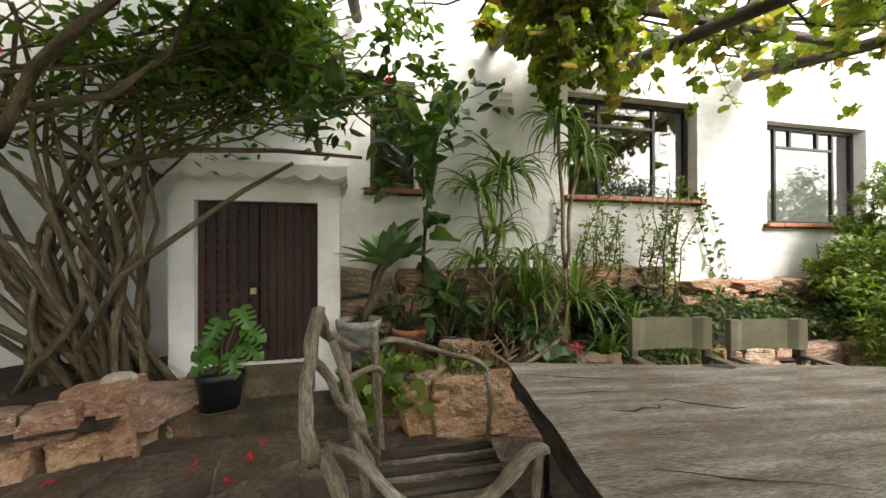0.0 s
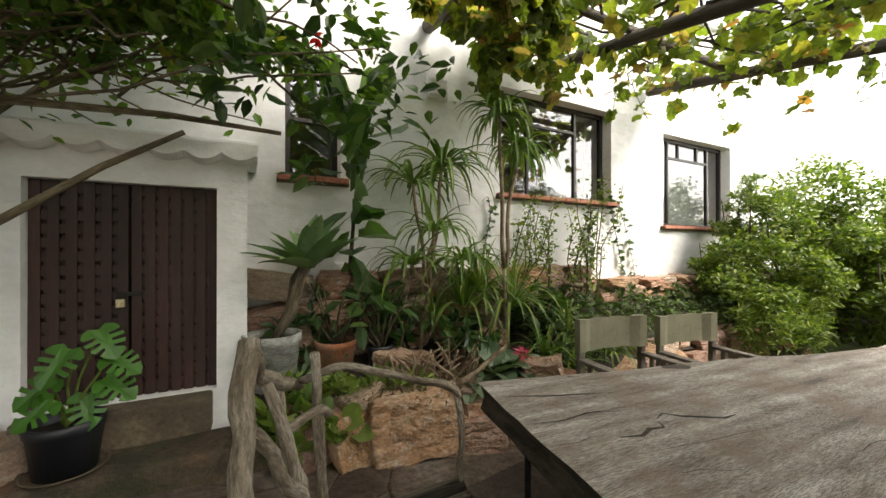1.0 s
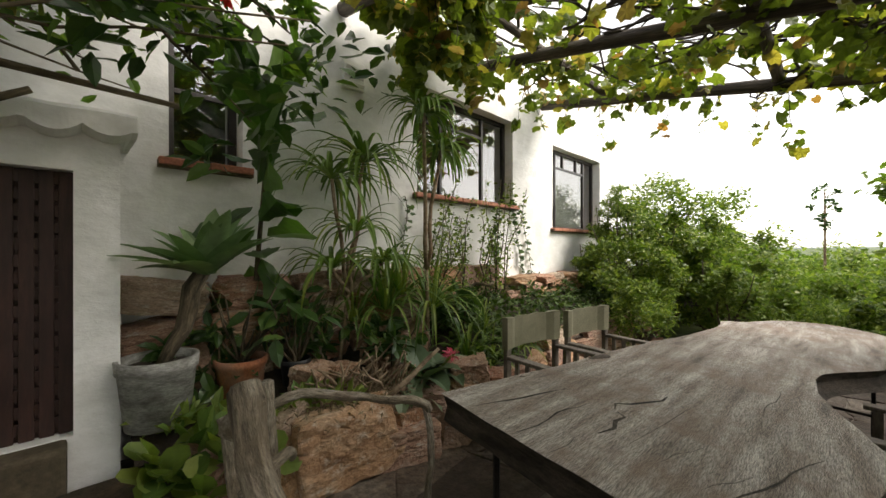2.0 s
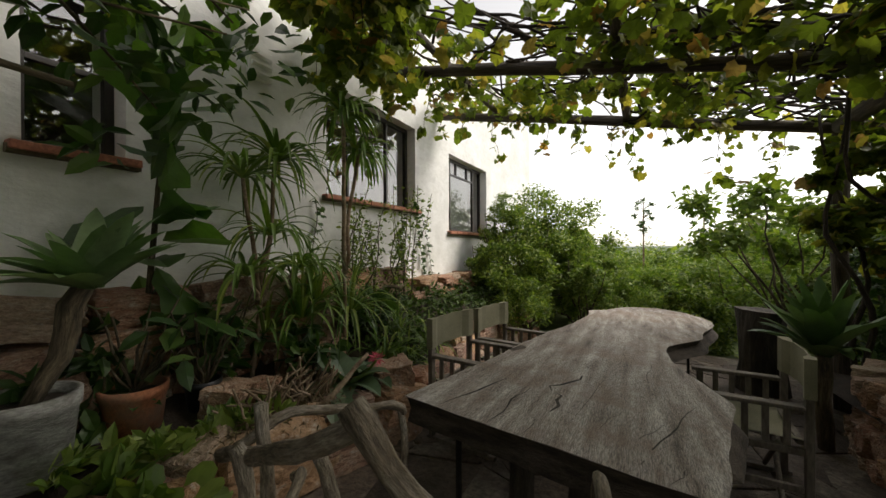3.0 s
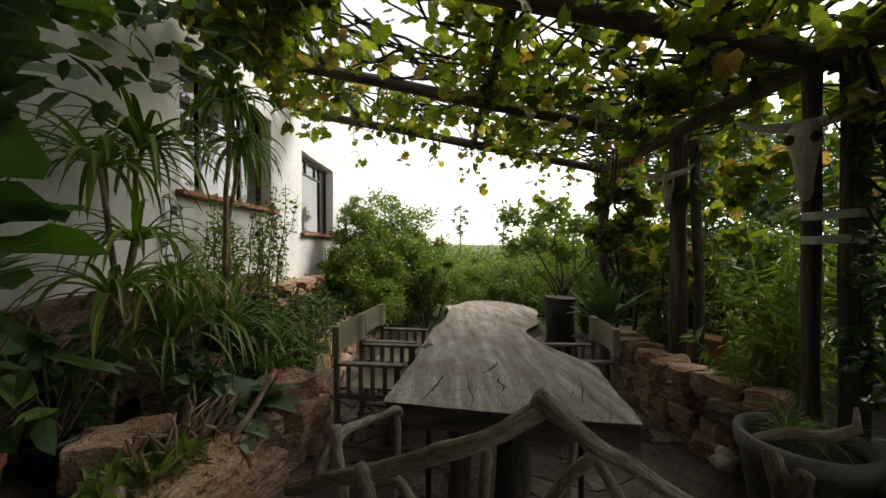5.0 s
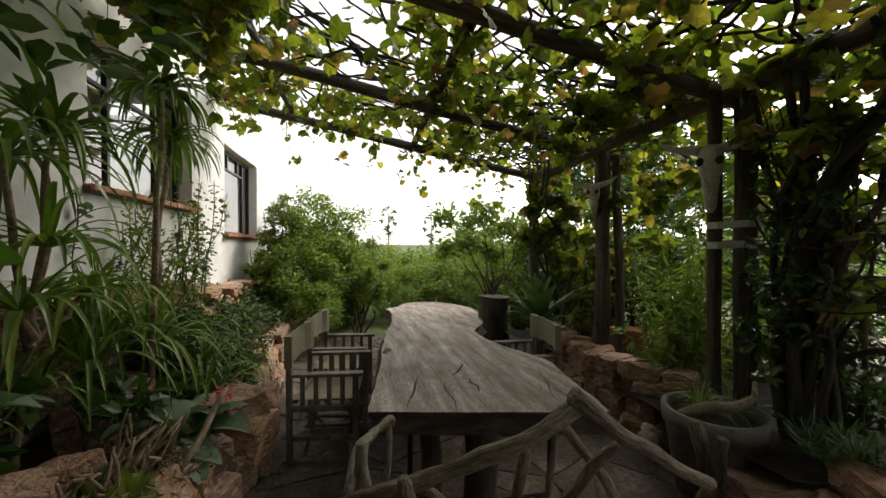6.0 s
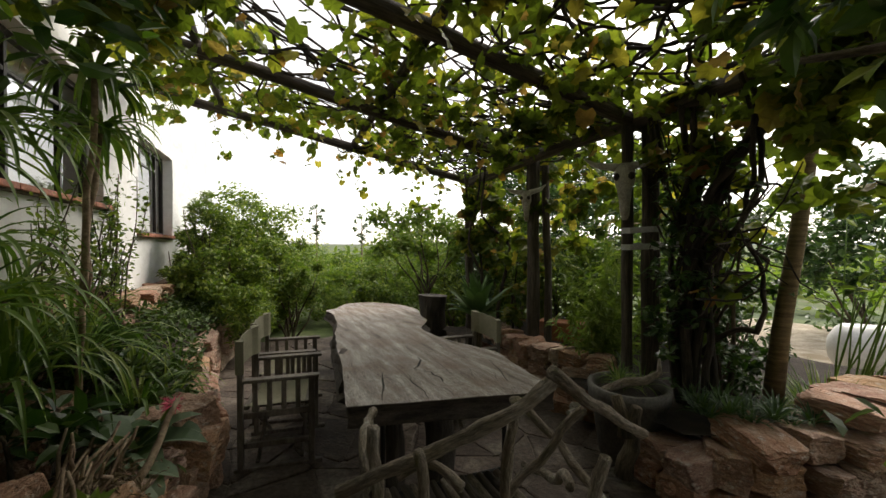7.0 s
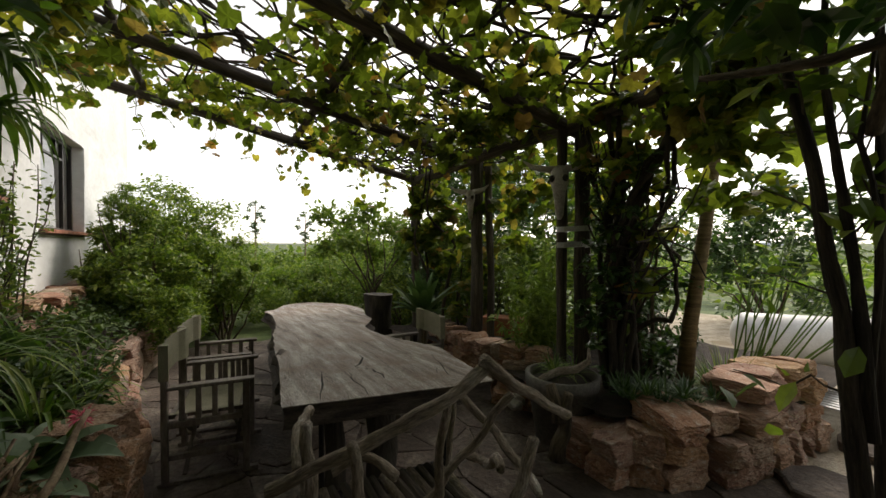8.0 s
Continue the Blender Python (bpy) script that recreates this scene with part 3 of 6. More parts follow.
door = thing("door_1", (-0.25, 4.06, 0.5), "closed dark brown double door with pierced lattice leaves", "door", kind="structure")
for a, b, holes in ((-0.69, -0.262, 5), (-0.248, 0.19, 6)):
    bm = bmesh.new()
    box(bm, (a, 4.05, 0.5), (b, 4.065, 1.76))
    leaf_ob = part("door_leaf", bm, DOORWOOD, door)
    for k in range(holes + 1):
        x = a + 0.025 + (b - a - 0.05) * k / holes
        bm = bmesh.new()
        box(bm, (x - 0.025, 4.018, 0.502), (x + 0.025, 4.048, 1.758), 0.003)
        part("slat", bm, DOORWOOD, leaf_ob)
    for k in range(16):
        z = 0.56 + 1.16 * k / 15
        bm = bmesh.new()
        box(bm, (a + 0.003, 4.026, z - 0.028), (b - 0.003, 4.046, z + 0.028), 0.003)
        part("slat", bm, DOORWOOD, leaf_ob)
bm = bmesh.new()
box(bm, (-0.30, 4.0, 1.10), (-0.20, 4.016, 1.125), 0.003)
part("hasp", bm, IRON, door)
lock = thing("padlock", (-0.29, 4.0, 1.06), "small worn brass padlock hanging on the door hasp", "padlock")
bm = bmesh.new()
box(bm, (-0.315, 3.985, 1.035), (-0.27, 4.005, 1.085), 0.005)
part("body", bm, BRASS, lock)
part("shackle", tube([(-0.307, 3.995, 1.08), (-0.307, 3.995, 1.112), (-0.292, 3.995, 1.125), (-0.278, 3.995, 1.112), (-0.278, 3.995, 1.08)], 0.004, 6), IRON, lock)
bm = bmesh.new()
box(bm, (-0.70, 3.83, 0.27), (0.17, 4.1, 0.495), 0.02)
tagged(part("step", bm, CONCRETE, None), "worn pale concrete threshold under the cellar door", "doorstep", kind="structure")
bm = bmesh.new()
box(bm, (-0.95, 3.52, 0.05), (0.62, 3.84, 0.3), 0.03)
bmesh.ops.subdivide_edges(bm, edges=bm.edges, cuts=3, use_grid_fill=True)
for v in bm.verts:
    v.co += noise.noise_vector(v.co * 3) * 0.02
tagged(part("step", bm, MOSSY, None), "mossy rough stone step before the door", "doorstep", kind="structure")

# soil of the beds
def bed(name, xs, y0, y1, z0, z1, label, seed):
    n, m = 34, 9
    v, f = [], []
    for k in range(m):
        for i in range(n):
            x, s = xs[0] + (xs[1] - xs[0]) * i / (n - 1), k / (m - 1)
            y = y0(x) + (y1(x) - y0(x)) * s
            v.append((x, y, z0(x) + (z1(x) - z0(x)) * s + 0.05 * noise.noise(Vector((x * 2.2, y * 2.2, seed)))))
    f = [(k * n + i, k * n + i + 1, (k + 1) * n + i + 1, (k + 1) * n + i) for k in range(m - 1) for i in range(n - 1)]
    return tagged(part(name, (v, f), SOIL, None, smooth=True), label, "flower bed", kind="structure")


def front(x):
    """The front line of the bed along the house."""
    pts = ((0.45, 3.72), (0.9, 3.5), (1.6, 3.36), (2.2, 3.28), (3.0, 3.34), (4.5, 3.5), (7.0, 3.3), (9.5, 3.0))
    for (a, ya), (b, yb) in zip(pts, pts[1:]):
        if x <= b:
            return ya + (yb - ya) * max(0, (x - a)) / (b - a)
    return pts[-1][1]


bed("soil", (0.4, 9.2), lambda x: front(x) + 0.05, lambda x: 4.34, lambda x: 0.36 - 0.01 * x, lambda x: 0.62 if x < 2.2 else min(1.0, 0.62 + 0.25 * (x - 2.2)), "dark planted soil along the house wall", 1)
bed("soil", (-4.5, -0.86), lambda x: 3.12 + 0.33 * (x + 1.2) * (1 if x > -1.2 else 0.3), lambda x: 4.35, lambda x: 0.40, lambda x: 0.50, "bare earth round the shrub beside the door", 2)
bed("soil", (0.45, 5.2), lambda x: -3.0, lambda x: 0.35 + 0.1 * math.sin(x * 1.3) - max(0, 1.0 - x) * 1.3, lambda x: 0.2, lambda x: 0.36 - 0.04 * (x - 1), "dark soil of the bed under the pergola posts", 3)


# ---- stones ----
def rock_mesh(seed):
    """A broken sandstone block: a box split along flat breaks, its faces stepped along the bedding and roughened."""
    r = random.Random(seed * 17 + 3)
    bm = bmesh.new()
    bmesh.ops.create_cube(bm, size=1.0)
    for v in bm.verts:
        v.co += Vector((r.uniform(-0.07, 0.07), r.uniform(-0.07, 0.07), r.uniform(-0.07, 0.07)))
    for k in range(8):
        d = Vector((r.uniform(-1, 1), r.uniform(-1, 1), r.uniform(-0.8, 0.8))).normalized()
        reach = max(v.co.dot(d) for v in bm.verts)
        cut = bmesh.ops.bisect_plane(bm, geom=bm.verts[:] + bm.edges[:] + bm.faces[:], plane_co=d * reach * r.uniform(0.78, 0.93), plane_no=d, clear_outer=True)
        bmesh.ops.contextual_create(bm, geom=[g for g in cut["geom_cut"] if isinstance(g, bmesh.types.BMEdge)])
    bmesh.ops.bevel(bm, geom=list(bm.edges), offset=0.014, segments=1, affect="EDGES")
    bmesh.ops.triangulate(bm, faces=bm.faces)
    for cuts in (0.4, 0.26, 0.17, 0.11):
        bmesh.ops.subdivide_edges(bm, edges=[g for g in bm.edges if g.calc_length() > cuts], cuts=1)
        bmesh.ops.triangulate(bm, faces=bm.faces)
    tilt = Vector((r.uniform(-0.25, 0.25), r.uniform(-0.25, 0.25), 1)).normalized()
    for v in bm.verts:
        bed_ = v.co.dot(tilt) * 5.5 + 0.6 * noise.noise(v.co * 2.2 + Vector((seed, 0, 0)))
        step_ = (bed_ - math.floor(bed_)) ** 3 * 0.025
        side_ = Vector((v.co.x, v.co.y, 0))
        v.co += noise.noise_vector(v.co * 2.6 + Vector((seed * 5.1, 0, 0))) * 0.055 + noise.noise_vector(v.co * 9.0 + Vector((0, 0, seed * 2.1))) * 0.03 - (side_.normalized() * step_ if side_.length > 0.05 else Vector())
    me = bpy.data.meshes.new("rock")
    bm.to_mesh(me)
    bm.free()
    me.materials.append(ROCK)
    return me


ROCKS = [rock_mesh(k) for k in range(14)]
rock_rng = random.Random(4)


def stone(parent, at, size, turn=None, name="stone"):
    ob = new(name, ROCKS[rock_rng.randrange(14)])
    r = rock_rng.uniform
    e = Euler((r(-0.15, 0.15) + math.pi * rock_rng.randrange(2), r(-0.15, 0.15), (turn if turn is not None else r(0, 6.28)) + math.pi * rock_rng.randrange(2)))
    ob.matrix_basis = Matrix.LocRotScale(Vector(at), e, Vector(size))
    ob.parent = parent
    ob.matrix_parent_inverse = Matrix.Translation(-parent.location)
    return ob


def stone_wall(line, base, top, label, depth=0.3, row=0.2, wide=(0.22, 0.5)):
    """Dry-laid stones in uneven courses along a line; base and top are heights as functions of (x, y)."""
    w = thing("stone_wall", (*line[0], base(*line[0])), label, "stone wall", kind="structure")
    pts = [Vector((*p, 0)) for p in line]
    lengths = [(b - a).length for a, b in zip(pts, pts[1:])]
    total = sum(lengths)
    def at(s):
        for (a, b), n in zip(zip(pts, pts[1:]), lengths):
            if s <= n:
                return a.lerp(b, s / n), math.atan2(b.y - a.y, b.x - a.x)
            s -= n
        return pts[-1], math.atan2(pts[-1].y - pts[-2].y, pts[-1].x - pts[-2].x)
    level = 0.0
    while True:
        s, done = -rock_rng.uniform(0, 0.15), True
        while s < total:
            n = rock_rng.uniform(*wide)
            p, a = at(max(0, min(total, s + n / 2)))
            lo, hi = base(p.x, p.y), top(p.x, p.y)
            if lo + level < hi - 0.05:
                done = False
                h = min(row * rock_rng.uniform(0.9, 1.35), hi - lo - level + 0.08)
                back = Vector((-math.sin(a), math.cos(a), 0)) * (depth * 0.4 + rock_rng.uniform(-0.04, 0.04) + level * 0.12)
                q = p + back
                stone(w, (q.x, q.y, lo + level + h / 2 - 0.01), (n * 0.88, depth * rock_rng.uniform(0.75, 1.35), h * 0.92), a + rock_rng.uniform(-0.12, 0.12))
            s += n * 0.99
        level += row * 0.98
        if done:
            break
    return w
stone_wall([(0.42, 3.78), (0.62, 3.6)], lambda x, y: G(x, y) - 0.03, lambda x, y: 0.34, "low sandstone edging beside the doorstep")
stone_wall([(1.58, 3.28), (2.3, 3.12), (3.0, 3.28), (4.5, 3.46), (6.6, 3.3)], lambda x, y: G(x, y) - 0.03, lambda x, y: 0.40, "low sandstone retaining wall of the house bed", 0.22, 0.2, (0.26, 0.5))
stone_wall([(0.4, 4.12), (2.2, 4.12), (3.6, 4.16)], lambda x, y: 0.52, lambda x, y: 1.14, "rough sandstone plinth under the whitewashed wall", 0.26, 0.24, (0.3, 0.62))
stone_wall([(3.6, 4.12), (5.2, 4.08), (7.2, 4.1)], lambda x, y: 0.78, lambda x, y: 1.06, "thin stacked sandstone slabs under the whitewashed wall", 0.26, 0.085, (0.2, 0.42))
stone_wall([(-3.4, 2.9), (-1.9, 3.05), (-1.2, 3.2), (-0.8, 3.36), (-0.62, 3.62)], lambda x, y: G(x, y) - 0.03, lambda x, y: 0.52, "sandstone retaining wall of the shrub bed", 0.28, 0.165, (0.17, 0.34))
stone_wall([(4.4, -0.05), (3.7, 0.22), (2.9, 0.36), (2.35, 0.30), (1.95, 0.05)], lambda x, y: G(x, y) - 0.03, lambda x, y: 0.44, "sandstone retaining wall below the pergola posts", 0.26, 0.15, (0.15, 0.29))
stone_wall([(1.3, 0.6), (0.9, 0.62), (0.6, 0.3), (0.4, -0.3), (0.42, -1.3)], lambda x, y: G(x, y) - 0.03, lambda x, y: 0.2 if x > 1.05 else 0.34 if x > 0.75 else 0.54, "rugged sandstone corner of the raised bed", 0.34, 0.17, (0.17, 0.36))

edge = thing("boulder", (1.2, 3.45, 0.1), "large flat-topped reddish sandstone boulder edging the bed", "boulder")
for at, size, turn in (((1.32, 3.47, 0.25), (0.6, 0.4, 0.40), -0.12), ((0.93, 3.53, 0.2), (0.3, 0.36, 0.34), 0.2), ((1.02, 3.6, 0.4), (0.3, 0.26, 0.16), 0.5), ((1.68, 3.43, 0.17), (0.24, 0.3, 0.26), 0.1)):
    stone(edge, at, size, turn, "rock_face")
for at, size in (((0.75, 3.62, 0.22), (0.34, 0.34, 0.32)), ((1.72, 3.42, 0.22), (0.3, 0.28, 0.3)), ((2.32, 3.34, 0.42), (0.42, 0.3, 0.26)), ((1.32, 3.82, 0.52), (0.26, 0.24, 0.2)), ((1.5, 3.74, 0.5), (0.2, 0.2, 0.2)),
                 ((1.95, 3.95, 0.55), (0.3, 0.26, 0.24)), ((2.3, 4.0, 0.58), (0.34, 0.24, 0.24)), ((2.1, 3.6, 0.42), (0.22, 0.2, 0.18)), ((0.62, 3.7, 0.16), (0.3, 0.26, 0.26)), ((-1.0, 3.5, 0.5), (0.3, 0.26, 0.16))):
    b = thing("boulder", at, "weathered ochre sandstone boulder in the planted bed", "boulder", "loose boulders")
    stone(b, at, size, None, "rock_face")
peb = thing("pebble", (-0.98, 3.52, 0.55), "smooth cream oval stone on the bed wall", "stone")
bm = bmesh.new()
bmesh.ops.create_icosphere(bm, subdivisions=3, radius=1, matrix=Matrix.Translation((-0.93, 3.5, 0.585)) @ Matrix.Diagonal((0.095, 0.07, 0.045, 1)))
part("body", bm, PEBBLE, peb, smooth=True)
for at in ((1.78, 0.42, 0.06), (1.72, 0.5, 0.05)):
    peb = thing("pebble", at, "whitish broken quartz stone on the paving", "stone", "white stones")
    bm = bmesh.new()
    bmesh.ops.create_icosphere(bm, subdivisions=2, radius=1, matrix=Matrix.Translation((at[0] + 0.3, at[1] - 0.1, at[2] + 0.02)) @ Matrix.Diagonal((0.09, 0.06, 0.05, 1)))
    for v in bm.verts:
        v.co += noise.noise_vector(v.co * 12) * 0.03
    part("body", bm, BONE, peb)

# ---- paving: irregular flagstones over the patio ----
pave_rng = random.Random(9)
NX, NY = 21, 10
def knot(i, k):
    r = random.Random(i * 97 + k * 31 + 5)
    return (-2.6 + 9.4 * (i + (0.5 if k % 2 else 0) + r.uniform(-0.42, 0.42)) / NX, -0.25 + 4.1 * (k + r.uniform(-0.4, 0.4)) / NY)
for k in range(NY):
    for i in range(NX):
        c = [Vector(knot(*q)) for q in ((i, k), (i + 1, k), (i + 1, k + 1), (i, k + 1))]
        mid = sum(c, Vector((0, 0))) / 4
        r = random.Random(i * 13 + k * 7)
        lift = r.uniform(-0.004, 0.006)
        ring = []
        for q, p in enumerate(c):
            n = c[(q + 1) % 4]
            ring += [p.lerp(n, 0.06), p.lerp(n, 0.5) + Vector((r.uniform(-0.03, 0.01), r.uniform(-0.03, 0.01))), p.lerp(n, 0.94)]
        v = []
        for shrink, dz in ((0.004, -0.05), (0.004, -0.004), (0.016, 0.0)):
            for p in ring:
                d = p - mid
                p2 = mid + d * (1 - shrink / d.length)
                v.append((p2.x, p2.y, G(p2.x, p2.y) + lift + dz))
        f = [tuple(range(24, 36))] + [(a + s, a + (s + 1) % 12, a + 12 + (s + 1) % 12, a + 12 + s) for a in (0, 12) for s in range(12)]
        part("flagstone", (v, f), SLATE, floor)
for x, y in ((-0.25, -0.9), (0.05, -1.5), (0.15, -0.45), (-0.4, -0.3)):
    s = thing("stepping_stone", (x, y, G(x, y)), "flat grey stepping stone at the edge of the gravel", "paving stone", "stepping stones")
    v, n = [], 11
    r = random.Random(int(x * 100))
    rr = [r.uniform(0.24, 0.34) for _ in range(n)]
    for shrink, dz in ((1, -0.05), (1, 0.02), (0.93, 0.032)):
        v += [(x + rr[q] * shrink * math.cos(6.283 * q / n), y + 0.8 * rr[q] * shrink * math.sin(6.283 * q / n), G(x, y) + dz) for q in range(n)]
    part("body", (v, [tuple(range(2 * n, 3 * n))] + [(a + q, a + (q + 1) % n, a + n + (q + 1) % n, a + n + q) for a in (0, n) for q in range(n)]), SLATE, s)

# ---- pergola ----
perg = thing("pergola", (1.8, 0.0, 0.0), "rustic pergola of weathered round poles against the house", "pergola")
def pole(name, a, b, r, parent, seed=0, n=7, amp=0.03, material=None):
    return part(name, tube(bent(a, b, n, amp, seed), [r * (1 + 0.08 * math.sin(k * 2.1 + seed)) for k in range(n)], 12, 0.12, seed), material or POLE, parent, smooth=True)
def beam_z(y):
    return 2.60 + 0.195 * y
pole("post", (1.80, 0.04, -0.05), (1.80, 0.04, 2.66), 0.047, perg, 1, amp=0.01)
pole("post", (1.70, -0.12, -0.05), (1.70, -0.12, 2.66), 0.072, perg, 2, amp=0.015)
pole("post", (3.27, -0.10, -0.1), (3.27, -0.10, 2.6), 0.075, perg, 3, amp=0.015)
pole("post", (3.14, -0.22, -0.1), (3.16, -0.2, 2.5), 0.045, perg, 4)
pole("post", (4.95, -0.12, -0.2), (4.95, -0.12, 2.6), 0.07, perg, 5)
pole("beam", (1.78, -0.35, beam_z(-0.35)), (1.84, 4.34, 3.44), 0.062, perg, 6)
pole("beam", (3.38, -0.35, beam_z(-0.35)), (3.44, 4.34, beam_z(4.34)), 0.058, perg, 7)
pole("beam", (4.92, -0.4, beam_z(-0.4)), (5.0, 4.3, beam_z(4.3)), 0.06, perg, 8)
pole("beam", (0.25, 0.02, 2.62), (4.75, -0.05, 2.55), 0.068, perg, 9)
pole("beam", (0.9, 1.80, 3.06), (5.3, 1.75, 2.98), 0.045, perg, 10)
pole("beam", (1.2, 3.4, 3.36), (5.2, 3.4, 3.34), 0.04, perg, 11)
pole("beam", (0.2, 0.9, 2.9), (0.5, 4.3, 3.5), 0.05, perg, 12)
for z in (1.525, 1.665):
    pts = [(1.855, 0.05, z), (1.80, 0.098, z), (1.745, 0.075, z), (1.63, -0.06, z), (1.63, -0.17, z), (1.70, -0.2, z), (1.77, -0.16, z), (1.855, 0.05, z)]
    v = [(p[0], p[1], p[2] + d + (0.01 if k > 2 else 0)) for d in (-0.024, 0.024) for k, p in enumerate(pts)]
    part("strap", (v, [(k, k + 1, 9 + k, 8 + k) for k in range(7)]), TAPE, perg, "white plastic strap round the two posts")
part("strap", ([(1.63, -0.06, 1.50), (1.25, -0.2, 1.56), (1.25, -0.2, 1.60), (1.63, -0.06, 1.55)], [(0, 1, 2, 3)]), TAPE, perg, "white plastic strap tied to the vine")

# cattle skulls on the posts
def skull(at, turn, s):
    sk = thing("cattle_skull", at, "bleached cattle skull with horns hung on a pergola post", "skull", "skulls on the posts")
    m = Matrix.Translation(at) @ Matrix.Rotation(turn, 4, "Z") @ Matrix.Scale(s, 4)
    bm = bmesh.new()
    prof = [(0.0, 0.10, 0.07), (-0.10, 0.105, 0.075), (-0.18, 0.075, 0.07), (-0.30, 0.055, 0.055), (-0.40, 0.045, 0.04), (-0.44, 0.02, 0.02)]
    rings_ = []
    for z, w, d in [(0.05, 0.06, 0.05)] + prof:
        rings_.append([bm.verts.new(m @ Vector((0.8 * w * math.cos(a) * (1 if abs(math.cos(a)) > 0.3 else 0.9), -d * 0.4 + d * math.sin(a), z))) for a in [6.283 * q / 12 for q in range(12)]])
    for a, b in zip(rings_, rings_[1:]):
        for q in range(12):
            bm.faces.new((a[q], b[q], b[(q + 1) % 12], a[(q + 1) % 12]))
    bm.faces.new(rings_[0]), bm.faces.new(rings_[-1][::-1])
    part("cranium", bm, BONE, sk, smooth=True)
    for q in (-1, 1):
        part("horn", tube([m @ Vector(p) for p in ((q * 0.05, -0.02, 0.02), (q * 0.15, -0.04, 0.035), (q * 0.25, -0.06, 0.06), (q * 0.33, -0.07, 0.12))], [0.034, 0.03, 0.022, 0.006], 8), BONE, sk, smooth=True)
        # a dark ball stands for the shade inside each socket
        bm = bmesh.new()
        bmesh.ops.create_icosphere(bm, subdivisions=2, radius=0.028, matrix=m @ Matrix.Translation((q * 0.058, -0.088, -0.07)) @ Matrix.Diagonal((1, 0.6, 1.2, 1)))
        part("eye_socket", bm, STUMPWOOD, sk, "eye socket as a dark ball, coloured for its shade", smooth=True)
skull((1.76, 0.115, 2.17), radians(215), 0.95)
skull((3.26, 0.0, 2.16), radians(215), 0.75)

# ---- the slab table ----
OUT = [(1.21, 2.485), (1.12, 1.98), (1.03, 1.47), (1.35, 1.42), (1.63, 1.36), (1.84, 1.31), (2.14, 1.38), (2.5, 1.47), (2.9, 1.49), (3.15, 1.40), (3.5, 1.22), (3.87, 1.15), (4.4, 1.0), (4.9, 0.98), (5.4, 1.15), (5.7, 1.45), (5.45, 1.8), (4.98, 1.98), (4.78, 2.15), (4.3, 2.12), (3.5, 2.19), (3.1, 2.27), (2.73, 2.31), (2.4, 2.35), (1.86, 2.39), (1.5, 2.44)]
def closed_curve(pts, each):
    out, n = [], len(pts)
    for k in range(n):
        p0, p1, p2, p3 = (Vector(pts[(k + j) % n]) for j in (-1, 0, 1, 2))
        if k in (0, 1, 2, 25, 24):
            p0, p3 = p1 * 2 - p2, p2 * 2 - p1
        for s in range(each):
            t = s / each
            out.append(0.5 * ((2 * p1) + (p2 - p0) * t + (2 * p0 - 5 * p1 + 4 * p2 - p3) * t * t + (3 * p1 - p0 - 3 * p2 + p3) * t ** 3))
    return out
rim = closed_curve(OUT, 6)
tab = thing("slab_table", (3.0, 1.8, G(3, 1.8)), "long weathered grey live-edge timber slab table", "table")
mid = Vector((3.1, 1.8))
nr = len(rim)
def top_z(p):
    return G(p.x, p.y) + 0.76 + 0.005 * noise.noise(Vector((p.x * 1.5, p.y * 4, 1)))
tv, tf = [], []
for shrink, dz in ((0.0, -0.105), (-0.012, -0.05), (0.0, -0.008), (0.012, 0.0)):
    for k, p in enumerate(rim):
        d = (rim[(k + 1) % nr] - rim[k - 1]).normalized()
        inward = Vector((d.y, -d.x))
        live = 0.012 * noise.noise(Vector((p.x * 6, p.y * 6, dz * 30))) + (0.05 if dz < -0.1 and 18 < k < 150 else 0)
        q = p + inward * (shrink + live)
        tv.append((q.x, q.y, top_z(q) + dz))
for a in range(3):
    tf += [(a * nr + k, a * nr + (k + 1) % nr, (a + 1) * nr + (k + 1) % nr, (a + 1) * nr + k) for k in range(nr)]
tf.append(tuple(range(nr))[::-1])
bm = bmesh.new()
bv = [bm.verts.new(v) for v in tv]
for f in tf:
    bm.faces.new([bv[i] for i in f])
bm.faces.new([bv[3 * nr + k] for k in range(nr)])
bmesh.ops.recalc_face_normals(bm, faces=bm.faces)
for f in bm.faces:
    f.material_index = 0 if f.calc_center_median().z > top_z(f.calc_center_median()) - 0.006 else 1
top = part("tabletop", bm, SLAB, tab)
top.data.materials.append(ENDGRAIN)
def crack(points, width):
    """A drying split: a thin dark wedge on the top, coloured for the gap's shade."""
    l_, r_ = [], []
    for k, p in enumerate(points):
        p = Vector(p)
        a, b = Vector(points[max(k - 1, 0)]), Vector(points[min(k + 1, len(points) - 1)])
        d = (b - a).normalized()
        w = width * math.sin(math.pi * (k + 0.35) / len(points)) / 2 * (0.7 + 0.6 * abs(noise.noise(Vector((p.x * 9, p.y * 9, 0)))))
        for q, side in ((l_, 1), (r_, -1)):
            c = p + Vector((-d.y, d.x)) * w * side
            q.append((c.x, c.y, top_z(c) + 0.0018))
    n = len(l_)
    part("crack", (l_ + r_, [(k, n + k, n + k + 1, k + 1) for k in range(n - 1)]), STUMPWOOD, tab, "drying crack, its shade a dark strip on the wood")
def wander(a, b, n, amp, seed):
    return [(p.x, p.y) for p in bent((*a, 0), (*b, 0), n, amp, seed)]
crack([(1.60, 1.99), (1.66, 2.01), (1.70, 1.97), (1.78, 1.93), (1.84, 1.90), (1.91, 1.90)], 0.02)
